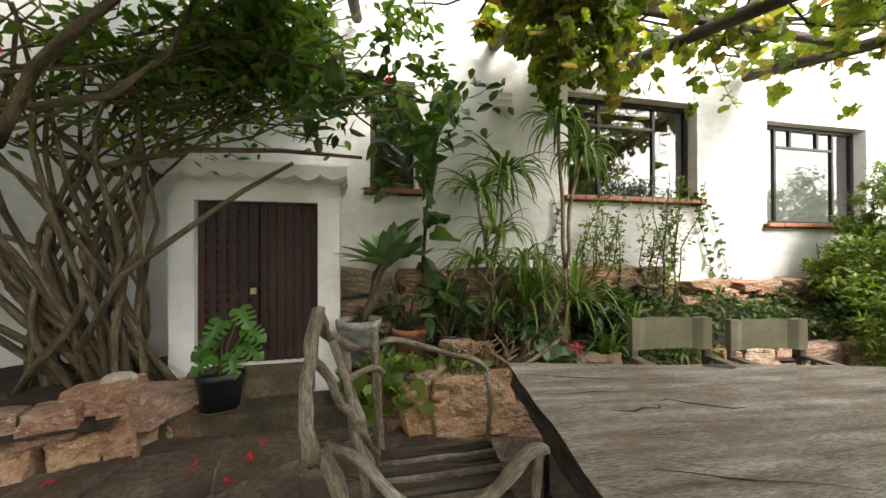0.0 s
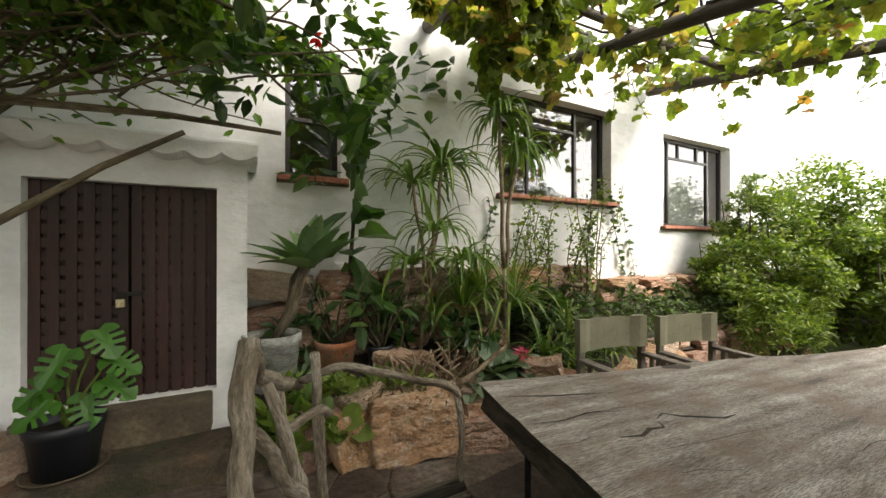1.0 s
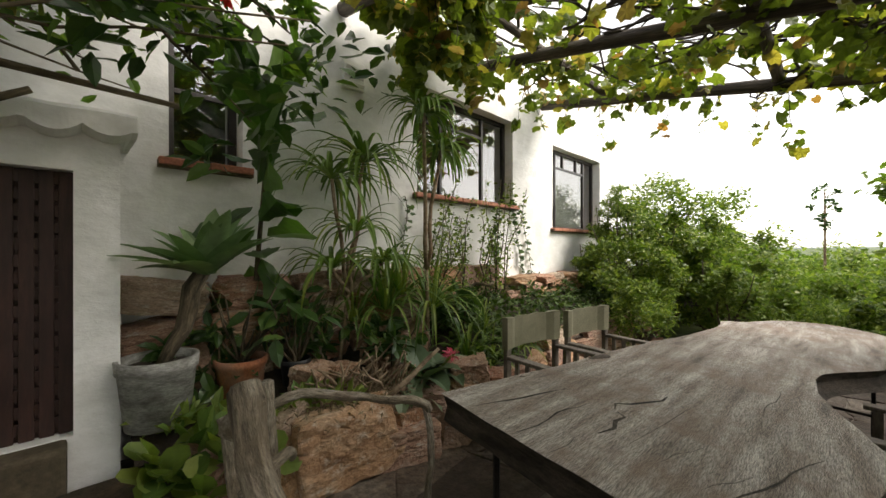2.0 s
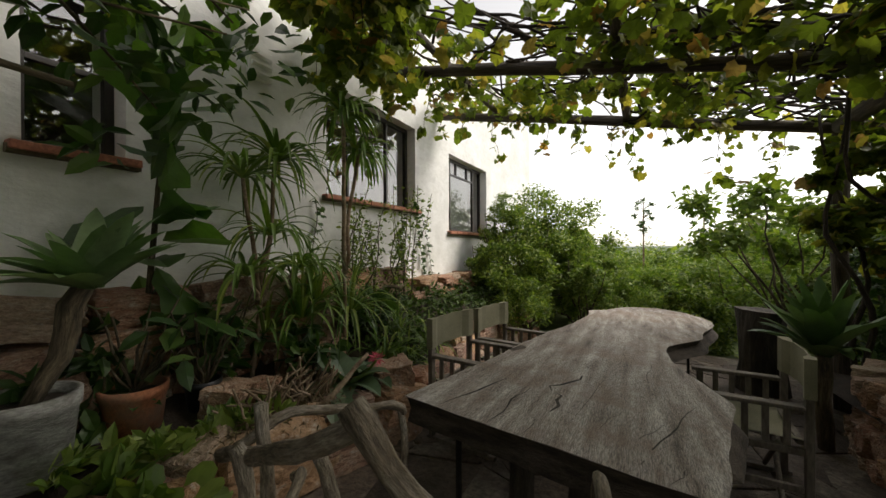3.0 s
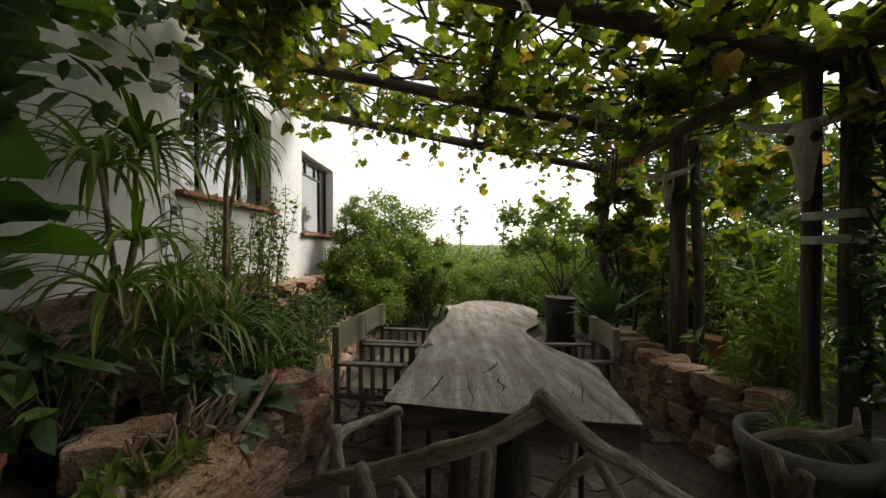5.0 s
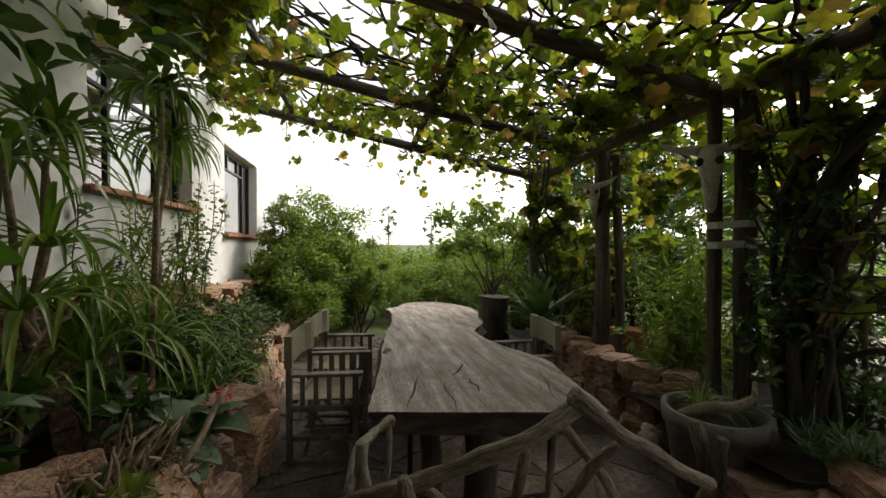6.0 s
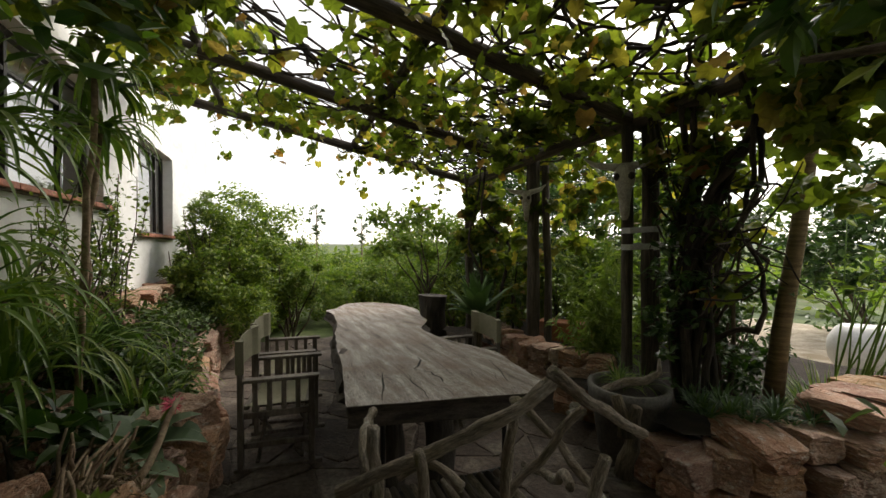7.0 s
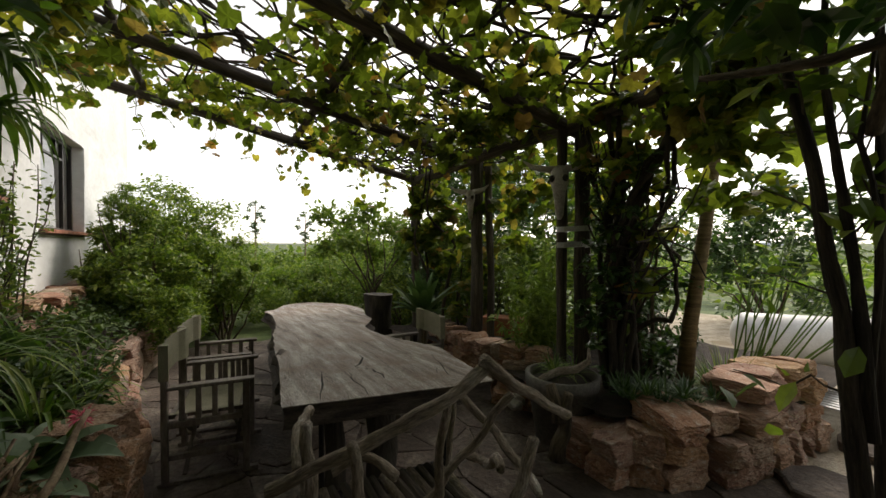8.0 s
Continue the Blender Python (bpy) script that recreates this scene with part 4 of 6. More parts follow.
crack([(1.585, 1.975), (1.56, 1.94), (1.50, 1.95), (1.44, 1.93), (1.36, 1.95)], 0.016)
crack(wander((1.19, 2.33), (1.66, 2.21), 9, 0.02, 3), 0.012)
crack(wander((1.14, 2.12), (1.56, 2.08), 8, 0.03, 5), 0.009)
crack(wander((1.07, 1.67), (1.72, 1.45), 9, 0.03, 7), 0.008)
for q, (a, b) in enumerate((((1.29, 1.78), (1.54, 1.70)), ((1.25, 1.67), (1.47, 1.57)), ((1.05, 1.58), (1.17, 1.53)), ((1.95, 1.9), (2.3, 1.86)), ((1.3, 1.87), (1.9, 1.8)), ((2.0, 2.2), (2.9, 2.12)), ((1.3, 1.98), (1.12, 1.99)))):
    crack(wander(a, b, 8, 0.02, q + 20), 0.0032)
crack(wander((2.6, 2.3), (2.75, 1.5), 9, 0.04, 9), 0.005)
crack(wander((3.5, 2.1), (3.62, 1.35), 9, 0.05, 11), 0.006)
crack(wander((1.9, 1.62), (2.5, 1.58), 8, 0.05, 13), 0.004)
for x, y, r in ((1.65, 1.85, 0.09), (1.62, 2.15, 0.055), (3.1, 1.75, 0.08), (4.75, 1.55, 0.085)):
    part("leg", tube(bent((x, y, G(x, y)), (x + 0.03, y, G(x, y) + 0.67), 7, 0.03, x), [r * (1.15 - 0.04 * k) for k in range(7)], 12, 0.2, x), STUMPWOOD, tab, "dark rough trunk leg", smooth=True)
for a, b in (((1.3, 2.3), (1.3, 1.6)), ((4.4, 1.95), (4.4, 1.2))):
    for x, y in (a, b):
        part("leg", tube([(x, y, G(x, y)), (x, y, G(x, y) + 0.67)], 0.013, 8), IRON, tab, "thin black iron leg")
    part("stretcher", tube([(*a, G(*a) + 0.25), (*b, G(*b) + 0.25)], 0.011, 8), IRON, tab)
lip = [rim[k] for k in range(nr) if rim[k].y > 2.06 and 1.6 < rim[k].x < 4.85]
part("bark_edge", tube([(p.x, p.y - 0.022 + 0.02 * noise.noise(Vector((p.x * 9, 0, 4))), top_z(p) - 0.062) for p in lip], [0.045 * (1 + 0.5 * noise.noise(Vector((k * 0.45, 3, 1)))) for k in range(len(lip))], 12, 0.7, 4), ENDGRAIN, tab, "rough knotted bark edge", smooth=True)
part("brace", tube(bent((1.65, 1.85, 0.25), (2.3, 1.8, 0.66), 5, 0.02, 2), 0.035, 8, 0.15), STUMPWOOD, tab, smooth=True)

# ---- director chairs ----
def director_chair():
    c = thing("director_chair", (0, 0, 0), "folding director chair of grey weathered teak with khaki canvas", "chair", "chairs round the table")
    def slab(name, lo, hi, material=TEAK, bevel=0.006, turn=None, under=None):
        bm = bmesh.new()
        box(bm, lo, hi, bevel, turn)
        return part(name, bm, material, under or c)
    for s in (-1, 1):
        x = s * 0.265
        slab("back_post", (x - 0.022, -0.018, 0.02), (x + 0.022, 0.018, 0.87))
        slab("leg", (x - 0.022, -0.47, 0.02), (x + 0.022, -0.43, 0.60))
        arm = slab("armrest", (x - 0.034, -0.50, 0.602), (x + 0.034, -0.02, 0.625))
        slab("rail", (x - 0.016, -0.428, 0.36), (x + 0.016, -0.02, 0.40))
        slab("foot_rail", (x - 0.018, -0.52, 0.0), (x + 0.018, 0.04, 0.03))
        slab("stretcher", (x - 0.014, -0.428, 0.16), (x + 0.014, -0.02, 0.195))
        for k in range(4):
            y = -0.36 + 0.09 * k
            slab("slat", (x - 0.009, y - 0.016, 0.402), (x + 0.009, y + 0.016, 0.600), TEAK, 0.003, under=arm)
    for y in (-0.42, -0.03):
        slab("seat_rail", (-0.24, y - 0.016, 0.405), (0.24, y + 0.016, 0.435))
    for y in (-0.38, -0.1):
        for s in (-1, 1):
            part("cross_brace", tube([(s * 0.25, y, 0.05), (-s * 0.24, y + 0.02 * s, 0.40)], 0.014, 8), TEAK, c)
    v, f = [], []
    for i in range(9):
        for k in range(5):
            x, y = -0.25 + 0.5 * i / 8, -0.44 + 0.42 * k / 4
            v.append((x, y, 0.44 - 0.025 * math.sin(math.pi * i / 8)))
    f = [(i * 5 + k, (i + 1) * 5 + k, (i + 1) * 5 + k + 1, i * 5 + k + 1) for i in range(8) for k in range(4)]
    v += [(p[0], p[1], p[2] - 0.006) for p in v]
    f += [tuple(j + 45 for j in q[::-1]) for q in f[:32]]
    part("seat", (v, f), CANVAS, c, "khaki canvas seat", smooth=True)
    v, f = [], []
    for i in range(11):
        a = i / 10
        x = -0.29 + 0.58 * a
        wrap = 0.026 if i in (0, 1, 9, 10) else 0.004
        bow = 0.03 * math.sin(math.pi * a)
        for y in (-wrap, wrap):
            for z in (0.665, 0.72, 0.80, 0.88):
                v.append((x, y + bow, z + 0.004 * math.sin(i * 2.0 + z * 9)))
    for i in range(10):
        for k in range(3):
            for o, flip in ((0, 0), (4, 1)):
                q = (i * 8 + o + k, (i + 1) * 8 + o + k, (i + 1) * 8 + o + k + 1, i * 8 + o + k + 1)
                f.append(q[::-1] if flip else q)
        f += [(i * 8 + 3, (i + 1) * 8 + 3, (i + 1) * 8 + 7, i * 8 + 7), (i * 8, i * 8 + 4, (i + 1) * 8 + 4, (i + 1) * 8)]
    f += [(0, 1, 2, 3, 7, 6, 5, 4), (80, 84, 85, 86, 87, 83, 82, 81)]
    part("backrest", (v, f), CANVAS, c, "khaki canvas back sling", smooth=False)
    return c
def chair_pose(x, y, turn):
    return pose(x, y, G(x, y) + 0.002, 0, 0, turn)
chair = director_chair()
chair.matrix_basis = chair_pose(2.60, 2.96, -8)
copy_thing(chair, chair_pose(3.38, 2.905, -10))
copy_thing(chair, chair_pose(2.83, 0.83, 176))

# ---- the driftwood armchair at the head of the table ----
rc = thing("driftwood_chair", (0.75, 2.1, G(0.75, 2.1)), "rustic armchair of bleached crooked driftwood branches", "chair")
def stick(name, pts, radii, seed, label=""):
    fine, n = [], len(pts)
    P = [Vector(p) for p in pts]
    R = radii if isinstance(radii, (list, tuple)) else [radii] * n
    rr = []
    for k in range(n - 1):
        p0, p1, p2, p3 = P[max(k - 1, 0)], P[k], P[k + 1], P[min(k + 2, n - 1)]
        for s in range(5):
            t = s / 5
            fine.append(0.5 * ((2 * p1) + (p2 - p0) * t + (2 * p0 - 5 * p1 + 4 * p2 - p3) * t * t + (3 * p1 - p0 - 3 * p2 + p3) * t ** 3) + noise.noise_vector(p1.lerp(p2, t) * 9 + Vector((seed, 0, 0))) * 0.014)
            rr.append(0.5 * (R[k] + (R[k + 1] - R[k]) * t) * (1 + 0.3 * noise.noise(Vector((seed, 2.2 * (k + t), 3)))))
    fine.append(P[-1])
    rr.append(0.5 * R[-1])
    part(name, tube(fine, rr, 14, 0.34, seed), DRIFT, rc, label, smooth=True)
f0 = G(0.7, 2.1)
stick("top_rail", [(0.362, 2.015, 1.168), (0.40, 2.20, 1.06), (0.46, 2.42, 0.97), (0.53, 2.63, 0.885)], [0.042, 0.043, 0.038, 0.033], 1)
stick("top_rail", [(0.362, 2.045, 1.178), (0.35, 1.90, 1.07), (0.355, 1.77, 0.98), (0.385, 1.645, 0.91)], [0.043, 0.036, 0.034, 0.036], 2)
stick("back_post", [(0.56, 2.52, 1.02), (0.57, 2.51, 0.8), (0.60, 2.5, 0.45), (0.60, 2.52, f0)], [0.035, 0.034, 0.036, 0.034], 3)
stick("back_post", [(0.43, 2.43, 1.0), (0.46, 2.40, 0.82), (0.52, 2.36, 0.6), (0.56, 2.33, 0.46)], [0.03, 0.036, 0.036, 0.03], 4)
stick("back_post", [(0.40, 1.80, 0.86), (0.44, 1.80, 0.7), (0.50, 1.82, 0.46), (0.46, 1.84, f0)], [0.038, 0.04, 0.042, 0.036], 5)
stick("back_spindle", [(0.40, 2.15, 1.06), (0.47, 2.14, 0.8), (0.52, 2.10, 0.5)], [0.025, 0.028, 0.026], 6)
stick("back_spindle", [(0.37, 1.93, 1.05), (0.46, 2.06, 0.84), (0.52, 2.24, 0.66), (0.57, 2.42, 0.5)], [0.024, 0.027, 0.027, 0.022], 7)
stick("back_spindle", [(0.43, 2.30, 0.86), (0.55, 2.36, 0.89), (0.60, 2.44, 0.84)], [0.03, 0.026, 0.024], 8)
stick("arm", [(0.52, 2.56, 0.92), (0.66, 2.53, 0.955), (0.86, 2.47, 0.915), (1.02, 2.41, 0.865), (1.06, 2.405, 0.83)], [0.024, 0.029, 0.027, 0.026, 0.02], 9)
stick("front_leg", [(1.045, 2.41, 0.86), (1.075, 2.42, 0.72), (1.085, 2.43, 0.46), (1.09, 2.44, f0 - 0.01)], [0.024, 0.024, 0.026, 0.026], 10)
stick("arm", [(0.40, 1.77, 0.66), (0.60, 1.72, 0.69), (0.80, 1.71, 0.74), (0.95, 1.74, 0.815), (1.0, 1.75, 0.80)], [0.028, 0.034, 0.037, 0.036, 0.026], 11)
stick("front_leg", [(0.985, 1.75, 0.80), (0.965, 1.77, 0.62), (0.97, 1.80, 0.46), (0.955, 1.82, f0 - 0.01)], [0.03, 0.028, 0.03, 0.03], 12)
stick("arm_brace", [(0.40, 1.95, 0.80), (0.50, 1.88, 0.755), (0.62, 1.82, 0.66), (0.74, 1.76, 0.60), (0.9, 1.76, 0.56)], [0.026, 0.034, 0.036, 0.034, 0.026], 13)
stick("side_brace", [(0.44, 1.84, 0.5), (0.62, 2.0, 0.34), (0.62, 2.3, 0.3), (0.60, 2.5, 0.36)], [0.026, 0.028, 0.026, 0.022], 14)
stick("side_brace", [(0.50, 1.82, 0.2), (0.75, 1.79, 0.34), (0.96, 1.79, 0.42)], [0.024, 0.026, 0.022], 15)
stick("seat_rail", [(0.52, 1.83, 0.455), (0.75, 1.80, 0.45), (0.99, 1.79, 0.45)], 0.027, 16)
stick("seat_rail", [(0.58, 2.5, 0.455), (0.83, 2.47, 0.45), (1.09, 2.43, 0.45)], 0.027, 17)
for k in range(15):
    y = 1.84 + 0.6 * k / 14
    x0, x1 = 0.50 + 0.09 * k / 14, 1.0 + 0.09 * k / 14
    part("seat_slat", tube(bent((x0, y, 0.487), (x1, y + 0.006 * math.sin(k * 3), 0.484), 5, 0.012, k + 20), 0.019, 8, 0.2, k), POLE if k % 3 else DRIFT, rc, smooth=True)
# ---- plants ----
def blades(centre, n, length, width, rise=0.9, droop=1.0, seed=1, lean=(0, 0), segs=6, gather=0.02, full=6.283):
    """Strap leaves that spring from one crown and arch over."""
    r = random.Random(seed)
    verts, faces = [], []
    c = Vector(centre)
    for k in range(n):
        a = full * (k * 0.618 % 1) + r.uniform(-0.2, 0.2)
        e = rise * r.uniform(0.35, 1.15)
        L, w = length * r.uniform(0.7, 1.1), width * r.uniform(0.8, 1.15)
        d = Vector((math.cos(a) * math.cos(e) + lean[0], math.sin(a) * math.cos(e) + lean[1], math.sin(e))).normalized()
        p = c + Vector((math.cos(a), math.sin(a), 0)) * gather
        dr = droop * r.uniform(0.6, 1.4)
        o = len(verts)
        for s in range(segs + 1):
            t = s / segs
            side = d.cross(Vector((0, 0, 1)))
            side = side.normalized() if side.length > 1e-3 else Vector((1, 0, 0))
            up = side.cross(d)
            ww = w * (0.55 + 1.1 * t if t < 0.35 else 1.05 * (1 - t) ** 0.6 + 0.02) * 0.5
            verts += [p - side * ww + up * ww * 0.35, p, p + side * ww + up * ww * 0.35]
            d = (d - Vector((0, 0, dr * (0.5 + t) * 1.9 / segs))).normalized()
            p = p + d * (L / segs)
        for s in range(segs):
            b = o + 3 * s
            faces += [(b, b + 1, b + 4, b + 3), (b + 1, b + 2, b + 5, b + 4)]
    return verts, faces


def pot(name, at, r, h, material, label, category, flare=0.78, lip=0.025, handles=False, soil=0.05):
    p = thing(name, at, label, category)
    x, y, z = at
    prof = [(r * flare, 0), (r * (flare + (1 - flare) * 0.75), h * 0.8), (r, h * 0.82), (r * 1.02, h), (r * 0.9, h), (r * 0.86, h - soil), (0.01, h - soil + 0.005)]
    n = 28
    v = [(x + q * math.cos(6.2832 * s / n), y + q * math.sin(6.2832 * s / n), z + dz) for q, dz in prof[:6] for s in range(n)]
    f = [(k * n + s, k * n + (s + 1) % n, (k + 1) * n + (s + 1) % n, (k + 1) * n + s) for k in range(5) for s in range(n)] + [tuple(range(n))[::-1]]
    part("body", (v, f), material, p, smooth=True)
    v = [(x + r * 0.885 * math.cos(6.2832 * s / n), y + r * 0.885 * math.sin(6.2832 * s / n), z + h - soil + 0.004) for s in range(n)]
    part("soil", (v, [tuple(range(n))]), SOIL, p, "dark potting soil")
    return p


def stems(lines, r0, r1, seed=0, sides=7):
    return join([tube(pts, [r0 + (r1 - r0) * k / (len(pts) - 1) for k in range(len(pts))], sides, 0.15, seed + i) for i, pts in enumerate(lines)])


def sticks(name, lines, r0, r1, seed=0, sides=7, material=None, parent=None, label=""):
    """Stems as parts of their own."""
    for i, pts in enumerate(lines):
        part(name, tube(pts, [r0 + (r1 - r0) * k / (len(pts) - 1) for k in range(len(pts))], sides, 0.15, seed + i), material, parent, label, smooth=True)


def shrub(name, base, centre, radii, n, size, material, label, category="shrub", shape=OVAL, seed=1, group="", clumps=30, nstems=9, hollow=0.4, bark=None, droop=0.1):
    """A bush: branching stems from its base into a crown of single leaves in clumps."""
    t = thing(name, base, label, category, group)
    r = random.Random(seed)
    lines = []
    for k in range(nstems):
        e = Vector(centre) + Vector([r.uniform(-0.75, 0.75) * q for q in radii])
        lines.append(bent(Vector(base) + Vector((r.uniform(-0.08, 0.08), r.uniform(-0.08, 0.08), -0.05)), e, 6, 0.25 * min(radii), seed + k))
    sticks("stem", lines, 0.012 + 0.014 * max(radii), 0.005, seed, material=bark or BARK, parent=t)
    part("foliage", leaves(crown_spots(centre, radii, n, seed, clumps, hollow), size, shape, droop, 0.35, seed), material, t)
    return t


# potted plants by the door and the wall
p = pot("plant_pot", (0.51, 3.92, 0.47), 0.18, 0.35, WHITEPOT, "lime-washed round bucket pot with an old soil fill", "plant pot")
ag = thing("agave", (0.52, 3.92, 0.78), "soft grey-green agave on a leaning stem in a white pot", "agave")
part("stem", tube(bent((0.52, 3.92, 0.76), (0.72, 3.95, 1.26), 6, 0.05, 1), [0.03, 0.035, 0.04, 0.045, 0.05, 0.04], 10, 0.2), BARK, ag, smooth=True)
part("foliage", blades((0.73, 3.93, 1.24), 26, 0.42, 0.165, 1.05, 0.22, 3, (0, -0.1), 7), SOFT_AGAVE, ag, smooth=True)
pot("plant_pot", (0.94, 4.02, 0.46), 0.15, 0.25, TERRACOTTA, "plain terracotta flower pot with a thick rim", "plant pot")
pp = thing("pot_plant", (0.94, 4.02, 0.67), "dark round-leaved plant in a terracotta pot", "pot plant")
rr = random.Random(5)
tips = [Vector((0.94 + rr.uniform(-0.2, 0.24), 3.98 + rr.uniform(-0.16, 0.1), 0.82 + 0.34 * rr.random())) for _ in range(14)]
sticks("stem", [bent((0.94, 4.02, 0.66), q, 5, 0.04, k) for k, q in enumerate(tips)], 0.009, 0.005, material=BARK, parent=pp)
part("foliage", leaves(tips, 0.19, OVAL, 0.25, 0.3, 6), DARK_LEAF, pp)
pot("plant_pot", (1.26, 3.96, 0.48), 0.1, 0.17, BLACKPOT, "small black plastic nursery pot", "plant pot")
pp = thing("pot_plant", (1.26, 3.96, 0.62), "dark glossy leafy plant in a black pot", "pot plant")
tips = [Vector((1.26 + rr.uniform(-0.2, 0.2), 3.94 + rr.uniform(-0.16, 0.12), 0.78 + 0.36 * rr.random())) for _ in range(26)]
sticks("stem", [bent((1.26, 3.96, 0.6), q, 5, 0.04, k) for k, q in enumerate(tips)], 0.008, 0.004, material=BARK, parent=pp)
part("foliage", leaves(tips, 0.17, OVAL, 0.25, 0.3, 7), DARK_LEAF, pp)
mp = pot("plant_pot", (-0.42, 3.66, 0.30), 0.15, 0.25, BLACKPOT, "black plastic plant pot on a pale saucer", "plant pot")
sv = [(-0.42 + q * math.cos(6.2832 * s / 28), 3.66 + q * math.sin(6.2832 * s / 28), z) for q, z in ((0.13, 0.298), (0.162, 0.312), (0.167, 0.323), (0.152, 0.315)) for s in range(28)]
part("saucer", (sv, [(k * 28 + s, k * 28 + (s + 1) % 28, (k + 1) * 28 + (s + 1) % 28, (k + 1) * 28 + s) for k in range(3) for s in range(28)]), CONCRETE, mp, "pale clay saucer", smooth=True)
mo = thing("monstera", (-0.42, 3.66, 0.54), "bright green split-leaved monstera in a black pot", "monstera")
HALF = [(0.2, -0.1), (0.38, 0.0), (0.45, 0.13), (0.42, 0.21), (0.15, 0.22), (0.15, 0.29), (0.46, 0.32), (0.44, 0.43), (0.14, 0.41), (0.14, 0.48), (0.42, 0.55), (0.35, 0.66), (0.11, 0.59), (0.11, 0.66), (0.29, 0.77), (0.17, 0.92)]
SPLIT = ([(0, 0, 0), (0, 0.5, -0.04), (0, 1.02, -0.16)] + [(x, y, 0.22 * abs(x) - 0.3 * x * x - 0.14 * y * y) for x, y in HALF] + [(-x, y, 0.22 * abs(x) - 0.3 * x * x - 0.14 * y * y) for x, y in HALF],
         [tuple([0] + list(range(3, 19)) + [2, 1]), tuple([0, 1, 2] + list(range(34, 18, -1)))])
def faced(base, tip_way, face, size, shape):
    """One leaf with its base, the way of its tip and the way that it faces."""
    d, f = Vector(tip_way).normalized(), Vector(face).normalized()
    s = d.cross(f).normalized()
    f = s.cross(d)
    return [Vector(base) + size * (s * x + d * y + f * z) for x, y, z in shape[0]], shape[1]
MONSTERA = leaf("monstera_leaf", [(0.0, (0.03, 0.105, 0.015)), (1.0, (0.085, 0.23, 0.03))], 0.35, 0.3)
for k, (dx, dz, w, s) in enumerate(((-0.2, 0.25, -0.7, 0.2), (0.17, 0.2, 0.8, 0.2), (-0.05, 0.42, -0.3, 0.21), (0.12, 0.5, 0.4, 0.2), (0.22, 0.34, 1.0, 0.19), (-0.17, 0.14, -0.8, 0.19), (0.02, 0.12, 0.1, 0.2))):
    at = Vector((-0.34 + dx * 0.44, 3.57 + 0.06 * math.sin(k * 2.3), 0.57 + dz * 0.82))
    sm = part("stem", tube(bent((-0.42, 3.66, 0.51), at, 5, 0.03, k), 0.006, 6), PALE_LEAF, mo)
    part("leaf", faced(at, (w, -0.35, -0.55), (0.25 * w, -0.8, 0.75), s * 0.86, SPLIT), MONSTERA, sm)

fig = thing("fiddle_leaf_fig", (1.08, 4.22, 0.55), "tall fiddle-leaf fig with big leathery leaves by the narrow window", "fig tree")
part("trunk", tube(bent((1.08, 4.24, 0.5), (1.15, 4.12, 2.4), 8, 0.05, 4), [0.022, 0.02, 0.019, 0.017, 0.015, 0.013, 0.011, 0.008], 8, 0.1), BARK, fig, smooth=True)
FIDDLE = ([(0, 0, 0), (0.14, 0.18, 0.04), (0.16, 0.42, 0.03), (0.3, 0.72, 0.05), (0.22, 0.95, 0.0), (0, 1.03, -0.08), (-0.22, 0.95, 0.0), (-0.3, 0.72, 0.05), (-0.16, 0.42, 0.03), (-0.14, 0.18, 0.04), (0, 0.55, -0.01)],
          [(k, (k + 1) % 10, 10) for k in range(10)])
spots = [(1.09 + 0.06 * s + 0.05 * math.cos(k * 2.4), 4.2 - 0.08 * s + 0.05 * math.sin(k * 2.4), 1.2 + 1.3 * s) for k in range(26) for s in [(k + 0.5) / 26]]
part("foliage", leaves(spots, 0.37, FIDDLE, -0.1, 0.25, 9, (1.1, 4.4, 1.7)), leaf("fig_leaf", [(0.0, (0.04, 0.095, 0.022)), (0.6, (0.07, 0.145, 0.032)), (1.0, (0.12, 0.2, 0.045))], 0.35, 0.3), fig)

# tall dragon trees with arching heads
def dragon(base, heads, label, seed, trunk=0.017):
    d = thing("dragon_tree", base, label, "dragon tree", "dragon trees")
    fork = Vector(base).lerp(Vector(heads[0][0]), 0.35)
    lines = [bent(base, fork, 5, 0.03, seed)] + [bent(fork, h[0], 7, 0.08, seed + k) for k, h in enumerate(heads)]
    part("trunk", stems(lines, trunk, trunk * 0.75, seed, 9), DRY, d, smooth=True)
    for k, (h, n, L, dr) in enumerate(heads):
        part("leaf_head", blades(h, int(n * 0.85), L * 1.12, 0.042, 1.0, dr, seed * 5 + k, segs=9, gather=0.015), STRAP_LEAF, d)
dragon((1.62, 4.02, 0.5), [((1.81, 3.98, 2.06), 54, 0.56, 1.4), ((1.55, 4.0, 1.9), 42, 0.54, 1.5), ((1.72, 3.95, 1.52), 36, 0.46, 1.4), ((1.98, 3.95, 1.28), 40, 0.5, 1.4), ((1.5, 3.9, 1.25), 36, 0.46, 1.4)], "slender many-headed dragon tree with arching strap leaves", 11)
dragon((2.36, 3.84, 0.55), [((2.17, 3.68, 2.46), 60, 0.4, 1.7), ((2.42, 3.74, 2.22), 60, 0.4, 1.8)], "tall pale-stemmed dragon tree with hanging strap leaves", 12, 0.019)
